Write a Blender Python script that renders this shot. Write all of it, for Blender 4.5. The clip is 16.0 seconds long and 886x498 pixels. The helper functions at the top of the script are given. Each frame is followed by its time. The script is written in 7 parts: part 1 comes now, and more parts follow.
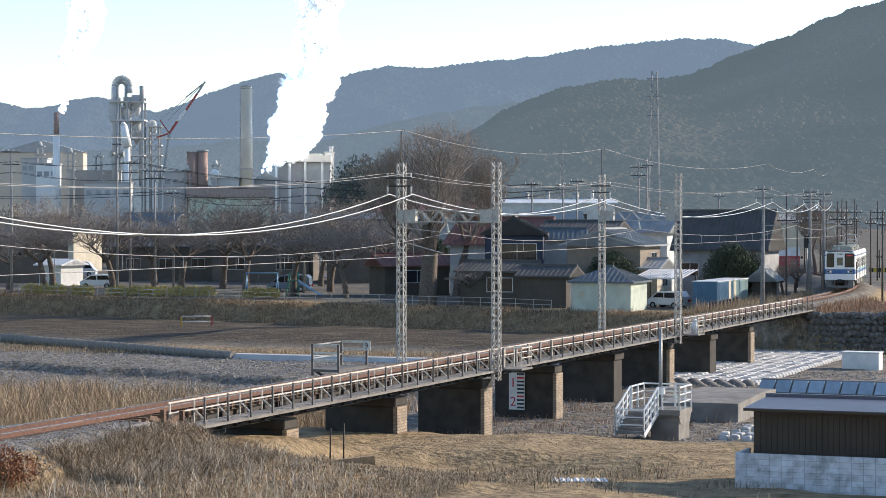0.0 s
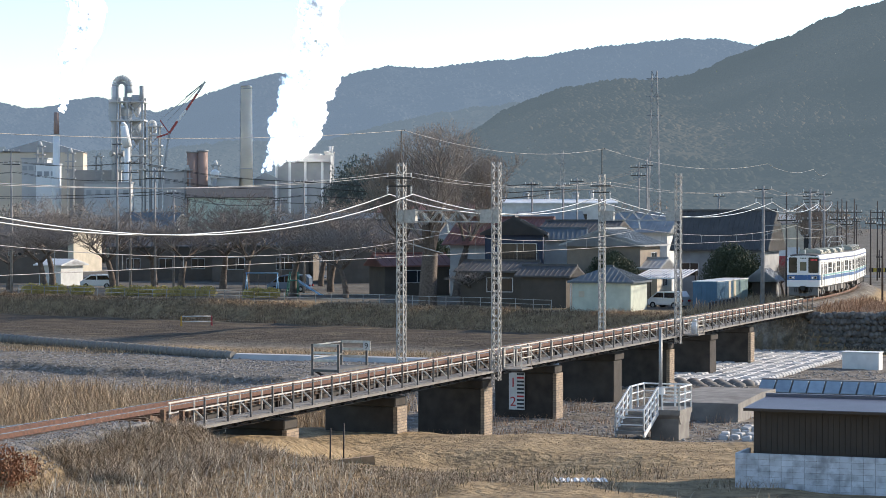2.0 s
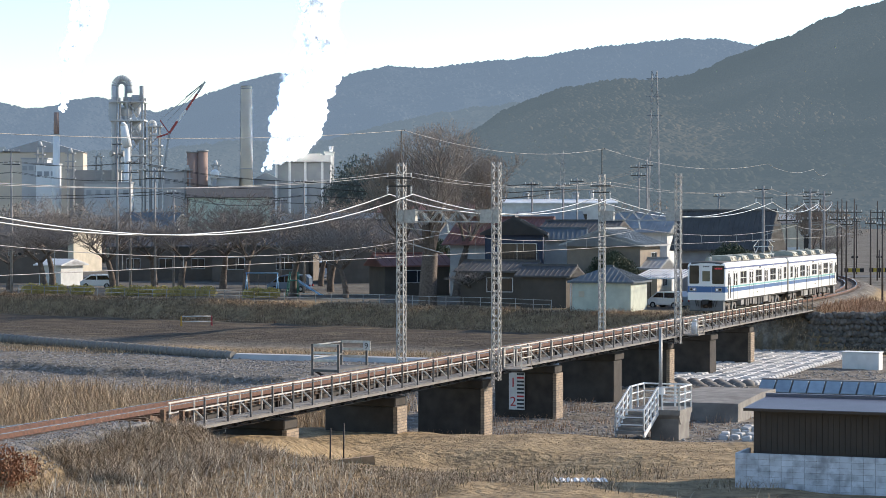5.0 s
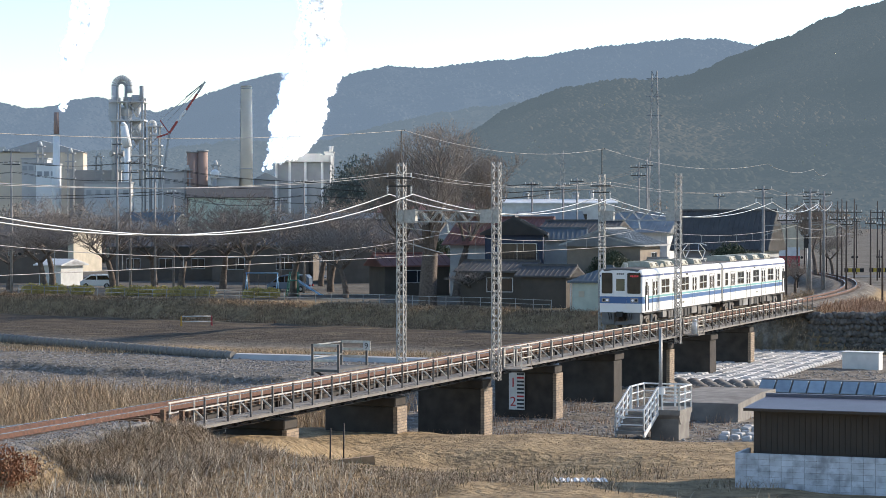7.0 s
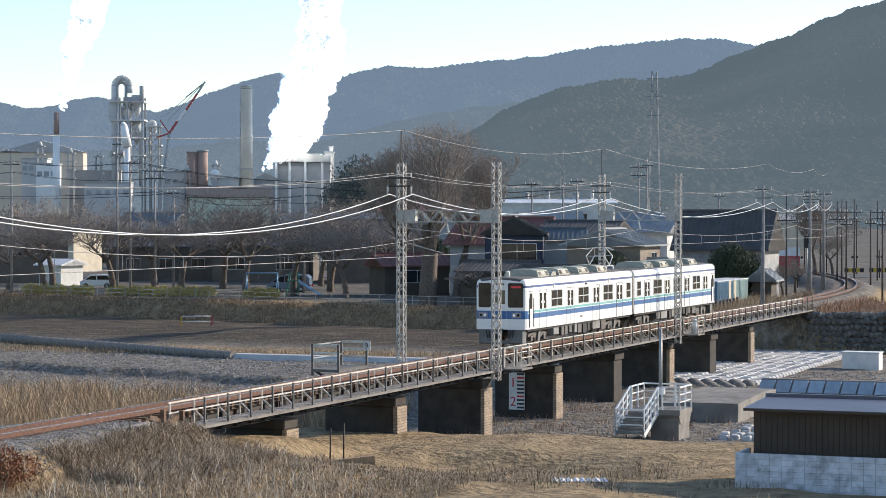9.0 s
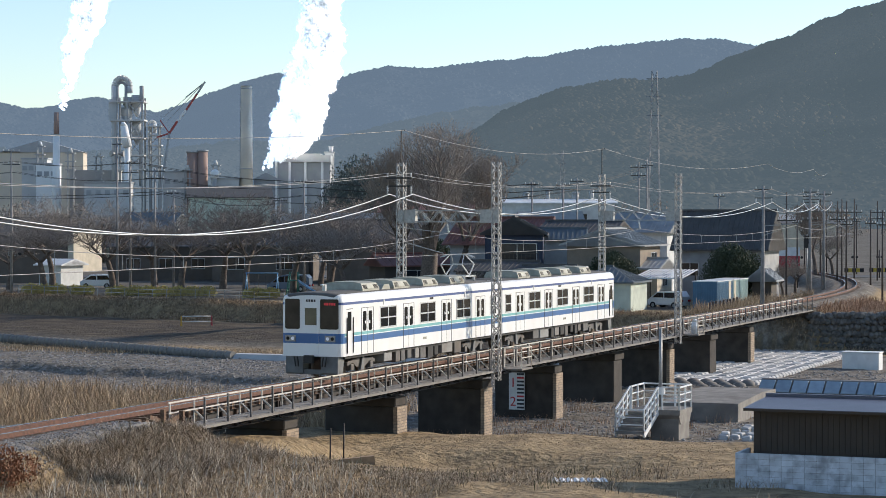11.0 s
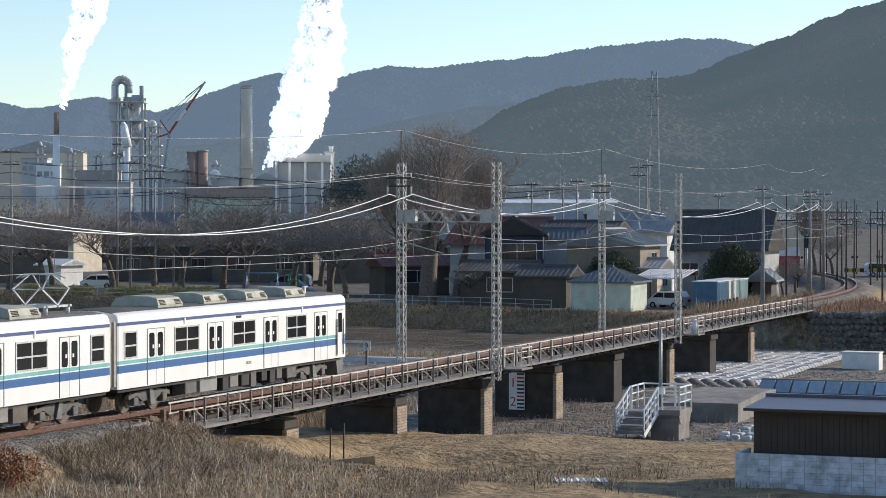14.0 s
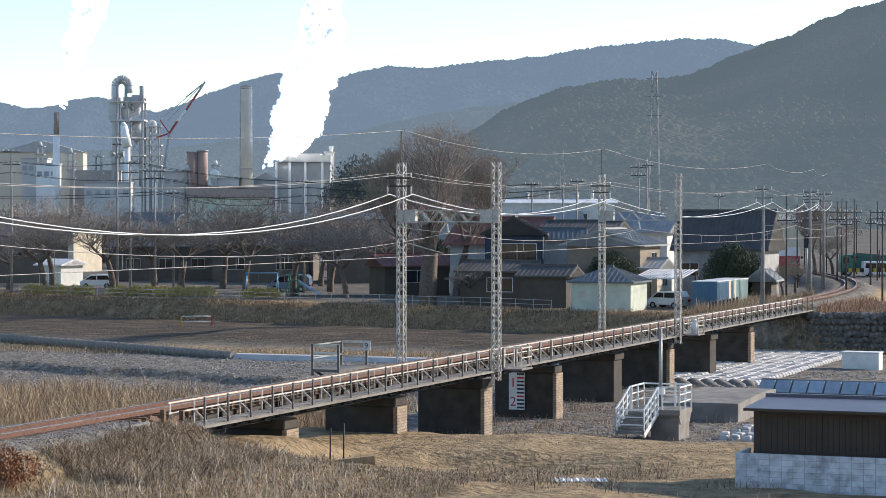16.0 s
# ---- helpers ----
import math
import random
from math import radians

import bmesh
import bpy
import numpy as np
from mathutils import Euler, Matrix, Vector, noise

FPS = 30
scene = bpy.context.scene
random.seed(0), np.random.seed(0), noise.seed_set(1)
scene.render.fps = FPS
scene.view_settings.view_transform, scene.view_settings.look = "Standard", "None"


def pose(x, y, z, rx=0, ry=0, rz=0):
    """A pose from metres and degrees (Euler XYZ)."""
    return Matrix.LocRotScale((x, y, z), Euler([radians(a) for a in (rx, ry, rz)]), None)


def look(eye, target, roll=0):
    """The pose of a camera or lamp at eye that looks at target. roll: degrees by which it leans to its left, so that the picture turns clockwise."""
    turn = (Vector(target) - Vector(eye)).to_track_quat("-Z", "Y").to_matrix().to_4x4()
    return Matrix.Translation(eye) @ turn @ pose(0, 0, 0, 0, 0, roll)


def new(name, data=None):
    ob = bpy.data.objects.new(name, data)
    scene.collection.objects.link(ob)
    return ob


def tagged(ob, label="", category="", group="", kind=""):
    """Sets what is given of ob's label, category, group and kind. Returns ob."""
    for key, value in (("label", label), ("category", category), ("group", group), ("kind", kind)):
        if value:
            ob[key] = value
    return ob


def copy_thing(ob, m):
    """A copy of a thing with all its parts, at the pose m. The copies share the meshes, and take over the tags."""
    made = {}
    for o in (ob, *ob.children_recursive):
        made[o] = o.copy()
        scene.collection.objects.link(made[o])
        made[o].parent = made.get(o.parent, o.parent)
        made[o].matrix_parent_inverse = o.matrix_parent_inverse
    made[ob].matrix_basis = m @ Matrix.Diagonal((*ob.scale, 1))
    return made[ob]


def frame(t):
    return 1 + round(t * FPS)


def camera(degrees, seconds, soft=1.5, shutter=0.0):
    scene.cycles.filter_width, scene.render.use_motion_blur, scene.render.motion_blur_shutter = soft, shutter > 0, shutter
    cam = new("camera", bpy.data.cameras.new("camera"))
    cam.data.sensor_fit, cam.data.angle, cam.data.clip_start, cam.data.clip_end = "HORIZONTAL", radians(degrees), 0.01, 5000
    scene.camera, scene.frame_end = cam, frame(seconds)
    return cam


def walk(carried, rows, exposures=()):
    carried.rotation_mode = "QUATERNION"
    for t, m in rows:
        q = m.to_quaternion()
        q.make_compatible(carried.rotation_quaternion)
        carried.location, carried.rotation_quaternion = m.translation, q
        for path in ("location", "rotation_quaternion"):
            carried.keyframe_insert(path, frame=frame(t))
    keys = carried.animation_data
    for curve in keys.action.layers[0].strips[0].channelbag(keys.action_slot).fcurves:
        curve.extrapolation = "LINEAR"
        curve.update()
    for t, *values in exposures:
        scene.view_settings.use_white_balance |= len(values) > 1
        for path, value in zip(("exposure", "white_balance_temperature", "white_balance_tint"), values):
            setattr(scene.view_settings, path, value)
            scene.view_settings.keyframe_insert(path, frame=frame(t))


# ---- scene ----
# ---- camera ----
EYE = (0.0, 0.0, 6.97)
cam = camera(22.295, 16.0, soft=0.45)
VIEW = look(EYE, (0.0, 100.0, 6.97 - 1.548))

# ---- track geometry: d runs along the bridge, n to its far side, z = 0 on the rail heads ----
P0 = np.array([-12.487, 76.699])
DD = np.array([0.36087, 0.93262])
NN = np.array([-0.93262, 0.36087])
HEAD = math.degrees(math.atan2(DD[1], DD[0]))
CURVE_D, CURVE_R = 116.0, 230.0


def br(d, n, z):
    """World place of a point in bridge coordinates."""
    q = P0 + DD * d + NN * n
    return Vector((q[0], q[1], z))


def dn(x, y):
    q = np.array([x, y]) - P0
    return float(q @ DD), float(q @ NN)


def centre(d):
    """Track centre line and heading (radians from +x): straight, then a left-hand curve."""
    h = math.radians(HEAD)
    if d <= CURVE_D:
        q = P0 + DD * d
        return Vector((q[0], q[1], 0)), h
    a = (d - CURVE_D) / CURVE_R
    q = P0 + DD * CURVE_D
    return Vector((q[0] + CURVE_R * (math.sin(h + a) - math.sin(h)), q[1] - CURVE_R * (math.cos(h + a) - math.cos(h)), 0)), h + a


def bp(d, n=0.0, z=0.0, rz=0.0):
    """A pose in bridge coordinates: local x along the track."""
    q = br(d, n, z)
    return pose(q.x, q.y, q.z, 0, 0, HEAD + rz)


walk(cam, [(0.0, VIEW), (16.0, VIEW)], exposures=[(0.0, 0.38, 6400, 12), (7.0, 0.36, 6400, 12), (9.2, 0.26, 6350, 12), (11.3, -0.04, 6250, 11), (12.5, -0.16, 6200, 11), (14.0, -0.05, 6200, 11), (16.0, 0.35, 6350, 12)])

# ---- daylight ----
SUN_DIR = Vector((0.914 * 0.927, 0.405 * 0.927, 0.375))
world = bpy.data.worlds.new("world")
scene.world = world
world.use_nodes = True
wn = world.node_tree.nodes
sky = wn.new("ShaderNodeTexSky")
sky.sky_type = "NISHITA"
sky.sun_disc = False
sky.sun_elevation = math.asin(SUN_DIR.z)
sky.sun_rotation = math.atan2(SUN_DIR.x, SUN_DIR.y)
sky.air_density, sky.dust_density, sky.ozone_density = 0.95, 0.2, 2.1
world.node_tree.links.new(sky.outputs[0], wn["Background"].inputs[0])
wn["Background"].inputs[1].default_value = 0.18
sun = new("sun", bpy.data.lights.new("sun", "SUN"))
sun.data.energy, sun.data.angle, sun.data.color = 5.0, radians(0.6), (1.0, 0.88, 0.72)
sun.matrix_world = look(SUN_DIR * 300, (0, 0, 0))

# ---- materials ----
def mat(name, col, rough=0.8, metal=0.0, col2=None, scale=6.0, bump=0.0, bump_scale=40.0, vary=0.12, stain=None, stain_scale=0.6, stain_amt=0.5, coords="Object", wave=None, rnd=0.0, emit=0.0, spec=0.5, stretch=(1, 1, 1)):
    """Procedural surface: two-scale colour noise, stains, per-object shift, fine bump."""
    m = bpy.data.materials.new(name)
    m.use_nodes = True
    nt = m.node_tree
    b = nt.nodes["Principled BSDF"]
    link = nt.links.new
    tc = nt.nodes.new("ShaderNodeTexCoord")
    mp = nt.nodes.new("ShaderNodeMapping")
    mp.inputs["Scale"].default_value = stretch
    if coords == "World":
        link(nt.nodes.new("ShaderNodeNewGeometry").outputs["Position"], mp.inputs[0])
    else:
        link(tc.outputs[coords], mp.inputs[0])
    n1 = nt.nodes.new("ShaderNodeTexNoise")
    n1.inputs["Scale"].default_value, n1.inputs["Detail"].default_value = scale, 6
    link(mp.outputs[0], n1.inputs[0])
    mix = nt.nodes.new("ShaderNodeMix")
    mix.data_type = "RGBA"
    c2 = col2 or tuple(max(0.0, c * (1 - 2.5 * vary)) for c in col)
    mix.inputs[6].default_value, mix.inputs[7].default_value = (*c2, 1), (*col, 1)
    rmp = nt.nodes.new("ShaderNodeMapRange")
    rmp.inputs[1].default_value, rmp.inputs[2].default_value = 0.32, 0.68
    link(n1.outputs[0], rmp.inputs[0])
    link(rmp.outputs[0], mix.inputs[0])
    out = mix.outputs[2]
    if stain:
        n2 = nt.nodes.new("ShaderNodeTexNoise")
        n2.inputs["Scale"].default_value, n2.inputs["Detail"].default_value = stain_scale, 8
        link(mp.outputs[0], n2.inputs[0])
        r2 = nt.nodes.new("ShaderNodeMapRange")
        r2.inputs[1].default_value, r2.inputs[2].default_value, r2.inputs[4].default_value = 0.45, 0.7, stain_amt
        link(n2.outputs[0], r2.inputs[0])
        m2 = nt.nodes.new("ShaderNodeMix")
        m2.data_type = "RGBA"
        m2.inputs[7].default_value = (*stain, 1)
        link(r2.outputs[0], m2.inputs[0])
        link(out, m2.inputs[6])
        out = m2.outputs[2]
    if rnd:
        oi = nt.nodes.new("ShaderNodeObjectInfo")
        r3 = nt.nodes.new("ShaderNodeMapRange")
        r3.inputs[3].default_value, r3.inputs[4].default_value = 1 - rnd, 1 + rnd
        link(oi.outputs["Random"], r3.inputs[0])
        hs = nt.nodes.new("ShaderNodeHueSaturation")
        link(r3.outputs[0], hs.inputs["Value"])
        link(out, hs.inputs["Color"])
        out = hs.outputs[0]
    link(out, b.inputs["Base Color"])
    b.inputs["Roughness"].default_value, b.inputs["Metallic"].default_value = rough, metal
    b.inputs["Specular IOR Level"].default_value = spec
    if bump:
        n3 = nt.nodes.new("ShaderNodeTexNoise")
        n3.inputs["Scale"].default_value, n3.inputs["Detail"].default_value = bump_scale, 4
        link(mp.outputs[0], n3.inputs[0])
        bu = nt.nodes.new("ShaderNodeBump")
        bu.inputs["Strength"].default_value, bu.inputs["Distance"].default_value = 1.0, bump
        link(n3.outputs[0], bu.inputs["Height"])
        link(bu.outputs[0], b.inputs["Normal"])
    if emit:
        link(out, b.inputs["Emission Color"])
        b.inputs["Emission Strength"].default_value = emit
    return m


RUST = mat("rusty_steel", (0.17, 0.078, 0.047), 0.85, 0.0, (0.085, 0.042, 0.03), 8, 0.004, 60)
RAILTOP = mat("polished_rail", (0.62, 0.6, 0.6), 0.25, 1.0, scale=20)
SLEEPER = mat("old_timber_sleeper", (0.19, 0.105, 0.06), 0.9, 0, (0.09, 0.055, 0.035), 5, 0.006, 30, rnd=0.25)
DARKSTEEL = mat("black_girder_paint", (0.035, 0.03, 0.028), 0.75, 0.0, (0.02, 0.018, 0.016), 3, 0.002, 30, stain=(0.10, 0.05, 0.03), stain_amt=0.4)
GALV = mat("galvanised_steel", (0.42, 0.42, 0.40), 0.5, 0.5, (0.28, 0.28, 0.27), 6, stain=(0.22, 0.15, 0.1), stain_amt=0.35, stain_scale=1.5)
WHITERAIL = mat("weathered_white_paint", (0.72, 0.67, 0.58), 0.6, 0, (0.5, 0.45, 0.38), 7, stain=(0.25, 0.16, 0.1), stain_amt=0.5, stain_scale=2)
POSTGREY = mat("dark_grey_post", (0.13, 0.12, 0.11), 0.7, 0, (0.08, 0.075, 0.07), 9)
PLANK = mat("grey_walkway_board", (0.2, 0.19, 0.175), 0.9, 0, (0.13, 0.12, 0.11), 4, 0.004, 30, rnd=0.2)
CONC = mat("weathered_concrete", (0.27, 0.25, 0.22), 0.9, 0, (0.17, 0.155, 0.14), 1.5, 0.01, 20, stain=(0.12, 0.1, 0.085), stain_amt=0.6, stain_scale=0.5)
CONCL = mat("pale_concrete", (0.56, 0.55, 0.53), 0.9, 0, (0.42, 0.41, 0.4), 1.2, 0.008, 20, stain=(0.3, 0.28, 0.25), stain_amt=0.4, rnd=0.12, coords="World")
BRICK = mat("buff_pier_brick", (0.42, 0.31, 0.22), 0.9, 0, (0.3, 0.2, 0.13), 6, 0.006, 30, rnd=0.3)
MORTAR = mat("pier_mortar", (0.26, 0.23, 0.2), 0.95, 0, scale=5, bump=0.006)
GRAVEL = mat("grey_ballast", (0.3, 0.28, 0.26), 0.95, 0, (0.17, 0.16, 0.15), 14, 0.03, 12)

# ---- building helpers ----
def part(name, bm, material, parent, label="", smooth=False):
    """Links a bmesh as one mesh object under a thing or a part (or at top level, parent None)."""
    me = bpy.data.meshes.new(name)
    bm.to_mesh(me)
    bm.free()
    for m in material if isinstance(material, (list, tuple)) else (material,):
        me.materials.append(m)
    if smooth:
        me.polygons.foreach_set("use_smooth", [True] * len(me.polygons))
    ob = new(name, me)
    if parent:
        ob.parent = parent
    if label:
        ob["label"] = label
    return ob


def share(name, me, parent, m):
    """A further piece on an existing mesh."""
    ob = new(name, me)
    ob.parent = parent
    ob.matrix_local = m
    return ob


def empty(name, m, label="", category="", group="", kind=""):
    ob = new(name)
    ob.matrix_world = m
    return tagged(ob, label, category, group, kind)


def box(bm, x0, y0, z0, x1, y1, z1, mi=0):
    vs = [bm.verts.new(p) for p in ((x0, y0, z0), (x1, y0, z0), (x1, y1, z0), (x0, y1, z0), (x0, y0, z1), (x1, y0, z1), (x1, y1, z1), (x0, y1, z1))]
    for q in ((3, 2, 1, 0), (4, 5, 6, 7), (0, 1, 5, 4), (1, 2, 6, 5), (2, 3, 7, 6), (3, 0, 4, 7)):
        bm.faces.new([vs[i] for i in q]).material_index = mi
    return vs


def bar(bm, a, b, w, h=None, mi=0):
    """A square bar from a to b."""
    a, b = Vector(a), Vector(b)
    h = h or w
    u = (b - a).normalized()
    s = u.cross(Vector((0, 0, 1)))
    s = s.normalized() if s.length > 0.01 else Vector((1, 0, 0))
    t = s.cross(u)
    vs = [bm.verts.new(p + s * (i * w / 2) + t * (j * h / 2)) for p in (a, b) for i, j in ((-1, -1), (1, -1), (1, 1), (-1, 1))]
    for q in ((0, 1, 2, 3), (7, 6, 5, 4), (0, 4, 5, 1), (1, 5, 6, 2), (2, 6, 7, 3), (3, 7, 4, 0)):
        bm.faces.new([vs[i] for i in q]).material_index = mi


def tube(bm, a, b, r0, r1=None, seg=8, mi=0, caps=True):
    """A tapered round bar from a to b."""
    a, b = Vector(a), Vector(b)
    r1 = r0 if r1 is None else r1
    u = (b - a).normalized()
    s = u.orthogonal().normalized()
    t = u.cross(s)
    ring = []
    for p, r in ((a, r0), (b, r1)):
        ring.append([bm.verts.new(p + (s * math.cos(k * math.tau / seg) + t * math.sin(k * math.tau / seg)) * r) for k in range(seg)])
    for k in range(seg):
        f = bm.faces.new((ring[0][k], ring[0][(k + 1) % seg], ring[1][(k + 1) % seg], ring[1][k]))
        f.material_index, f.smooth = mi, seg > 5
    if caps:
        bm.faces.new(ring[0][::-1]).material_index = mi
        bm.faces.new(ring[1]).material_index = mi


def prism(bm, pts, y0, y1, mi=0):
    """Extrudes an outline of (x, z) pairs from y0 to y1."""
    a = [bm.verts.new((x, y0, z)) for x, z in pts]
    b = [bm.verts.new((x, y1, z)) for x, z in pts]
    bm.faces.new(a).material_index = mi
    bm.faces.new(b[::-1]).material_index = mi
    for i in range(len(pts)):
        j = (i + 1) % len(pts)
        bm.faces.new((a[i], b[i], b[j], a[j])).material_index = mi
    bmesh.ops.recalc_face_normals(bm, faces=bm.faces[:])


def sm(a, b, x):
    t = np.clip((x - a) / (b - a), 0, 1)
    return t * t * (3 - 2 * t)


def nz(x, y, s, seed=0.0):
    return noise.noise(Vector((x / s, y / s, seed)))


# ---- ground ----
def track_distance(x, y):
    """Distance from the track centre, positive to the far side."""
    d, n = dn(x, y)
    if d <= CURVE_D:
        return d, n
    h = math.radians(HEAD)
    q = P0 + DD * CURVE_D
    cx, cy = q[0] - CURVE_R * math.sin(h), q[1] + CURVE_R * math.cos(h)
    r = math.hypot(x - cx, y - cy)
    a = math.atan2(y - cy, x - cx) - math.atan2(q[1] - cy, q[0] - cx)
    return CURVE_D + a * CURVE_R, CURVE_R - r


def bank_line(n):
    """Where the far bank's top edge runs."""
    if n >= -2.5:
        return 109.5 + 0.25 * max(n, 0)
    return 109.5 + min(4.0, (-2.5 - n) * 0.35)


def near_edge(n):
    return 25.5 + 0.0 * n if n < 2 else 25.5 - 12.0 * float(sm(2, 10, n))


def height(x, y):
    """Ground height and what covers it: gravel, dry grass, tilled soil."""
    d, n = dn(x, y)
    td, tn = track_distance(x, y)
    e, bl = near_edge(n), bank_line(n)
    rough = 0.18 * nz(x, y, 6) + 0.08 * nz(x, y, 1.7, 3)
    zn = -2.65 + 0.5 * float(sm(-4, -22, d - 22)) + rough * 0.8
    zn += 0.9 * float(sm(6.5, 2.5, d)) * float(sm(-14, -5, n)) + 0.9 * float(sm(20, 9, d)) * float(sm(-4.4, -2.6, n)) * float(sm(6, 2, n))
    zn -= 0.5 * float(sm(19.0, 16.2, d + 1.5 * nz(x, y, 5, 12))) * float(sm(-5.0, -7.5, n)) * float(sm(-19, -15, n)) * float(sm(9, 13, d))
    zn += 0.22 * nz(x, y, 3.2, 14) * float(sm(24, 18, d))
    zb = -3.98 + 0.12 * nz(x, y, 5, 7) + 0.05 * nz(x, y, 1.1, 9)
    gravel, grass, soil = 1.0, 0.0, 0.0
    if n > 6:
        zb += 1.0 * float(sm(88 + 0.12 * n, 104 + 0.2 * n, d))
        k = float(sm(92 + 0.12 * n, 97 + 0.14 * n, d + 2 * nz(x, y, 8, 2)))
        soil, gravel = k, 1 - k
        kk = float(sm(86, 91, d - 0.12 * (n - 24))) * float(sm(97, 93, d - 0.13 * (n - 24))) * 0.8
        grass = max(grass, kk)
        # low scarp in the shingle
        zb += 0.55 * float(sm(60 + 0.3 * n, 61.5 + 0.3 * n, d + 1.5 * nz(x, y, 7, 4))) - 0.5
    z = zn + (zb - zn) * float(sm(e, e + 4.5, d + 0.8 * nz(x, y, 4, 5)))
    kn = 1 - float(sm(e + 1.5, e + 5, d + 1.2 * nz(x, y, 3, 6)))
    grass, gravel = max(grass, kn), gravel * (1 - kn)
    k = float(sm(bl - 0.9 - 3.3 * float(sm(0, 7, n)), bl - 0.2, d + 0.5 * nz(x, y, 5, 8) * float(sm(0, 7, n))))
    z = z + (-1.3 + 0.10 * nz(x, y, 9) - z) * k
    k = float(sm(bl - 5.5, bl - 4, d))
    town = float(sm(bl + 4, bl + 9, d)) * (float(sm(1.5, 4, n)) if td < 190 else 1.0)
    grass, gravel, soil = max(grass * (1 - k), k * (1 - town)), gravel * (1 - k), soil * (1 - k)
    # railway embankments
    if td < 5.5 or td > 108.5:
        w = abs(tn)
        fade = float(sm(5.0, 2.6, td)) if td < 50 else float(sm(108.5, 110, td)) * (1.0 if n > 0 else float(sm(bl - 0.9, bl - 0.2, d)))
        emb = (-0.2 if td < 1.5 or td > 112 else -0.42) - max(0.0, w - 1.7) * 0.45
        if emb > z:
            z = z + (emb - z) * fade
        if w < 2.6:
            gravel, grass, soil = 1.0, 0.0, 0.0
    return z, gravel, grass, soil


def axis(dense0, dense1, step, far0, far1, grow=1.22):
    v, s = list(np.arange(dense0, dense1, step)), step
    a = v[-1]
    while a < far1:
        s *= grow
        a += s
        v.append(a)
    s, a, lo = step, v[0], []
    while a > far0:
        s *= grow
        a -= s
        lo.append(a)
    return lo[::-1] + v


XS, YS = axis(-52, 46, 0.5, -2500, 2500), axis(62, 262, 0.5, -400, 4600)


def ground_material():
    m = bpy.data.materials.new("winter_ground")
    m.use_nodes = True
    nt, link = m.node_tree, m.node_tree.links.new
    b = nt.nodes["Principled BSDF"]
    b.inputs["Roughness"].default_value = 0.95
    b.inputs["Specular IOR Level"].default_value = 0.2
    tc = nt.nodes.new("ShaderNodeTexCoord")
    at = nt.nodes.new("ShaderNodeVertexColor")
    at.layer_name = "cover"
    sep = nt.nodes.new("ShaderNodeSeparateColor")
    link(at.outputs[0], sep.inputs[0])

    def noise_ramp(scale, stops, detail=8, stretch=(1, 1, 1)):
        mp = nt.nodes.new("ShaderNodeMapping")
        mp.inputs["Scale"].default_value = stretch
        mp.inputs["Rotation"].default_value = (0, 0, radians(HEAD))
        link(tc.outputs["Object"], mp.inputs[0])
        n = nt.nodes.new("ShaderNodeTexNoise")
        n.inputs["Scale"].default_value, n.inputs["Detail"].default_value, n.inputs["Roughness"].default_value = scale, detail, 0.7
        link(mp.outputs[0], n.inputs[0])
        r = nt.nodes.new("ShaderNodeValToRGB")
        els = r.color_ramp.elements
        while len(els) < len(stops):
            els.new(0.5)
        for el, (p, c) in zip(els, stops):
            el.position, el.color = p, (*c, 1)
        link(n.outputs[0], r.inputs[0])
        return r.outputs[0]

    town = noise_ramp(0.25, [(0.35, (0.10, 0.088, 0.07)), (0.65, (0.19, 0.17, 0.14))])
    grav = noise_ramp(1.6, [(0.35, (0.085, 0.072, 0.056)), (0.5, (0.175, 0.15, 0.12)), (0.66, (0.33, 0.29, 0.24))], 12)
    gras = noise_ramp(0.9, [(0.3, (0.12, 0.085, 0.05)), (0.48, (0.28, 0.2, 0.11)), (0.7, (0.47, 0.34, 0.19))], 12)
    soil = noise_ramp(1.2, [(0.3, (0.05, 0.04, 0.03)), (0.5, (0.085, 0.066, 0.048)), (0.72, (0.19, 0.15, 0.095))], 12, (0.25, 1, 1))
    out = town
    for src, ch in ((grav, 0), (gras, 1), (soil, 2)):
        mx = nt.nodes.new("ShaderNodeMix")
        mx.data_type = "RGBA"
        link(sep.outputs[ch], mx.inputs[0])
        link(out, mx.inputs[6])
        link(src, mx.inputs[7])
        out = mx.outputs[2]
    link(out, b.inputs["Base Color"])
    n = nt.nodes.new("ShaderNodeTexNoise")
    n.inputs["Scale"].default_value, n.inputs["Detail"].default_value = 3.0, 10
    link(tc.outputs["Object"], n.inputs[0])
    bu = nt.nodes.new("ShaderNodeBump")
    bu.inputs["Distance"].default_value, bu.inputs["Strength"].default_value = 0.25, 0.9
    link(n.outputs[0], bu.inputs["Height"])
    link(bu.outputs[0], b.inputs["Normal"])
    return m


def build_ground():
    nx, ny = len(XS), len(YS)
    data = [height(x, y) for y in YS for x in XS]
    verts = [(XS[i % nx], YS[i // nx], data[i][0]) for i in range(nx * ny)]
    faces = [(j * nx + i, j * nx + i + 1, (j + 1) * nx + i + 1, (j + 1) * nx + i) for j in range(ny - 1) for i in range(nx - 1)]
    me = bpy.data.meshes.new("ground")
    me.from_pydata(verts, [], faces)
    ca = me.color_attributes.new("cover", "FLOAT_COLOR", "POINT")
    ca.data.foreach_set("color", [c for r in data for c in (r[1], r[2], r[3], 1.0)])
    me.polygons.foreach_set("use_smooth", [True] * len(me.polygons))
    me.materials.append(ground_material())
    tagged(new("ground", me), "river bed of grey shingle with dry winter grass banks and tilled plot", "ground", kind="structure")


build_ground()


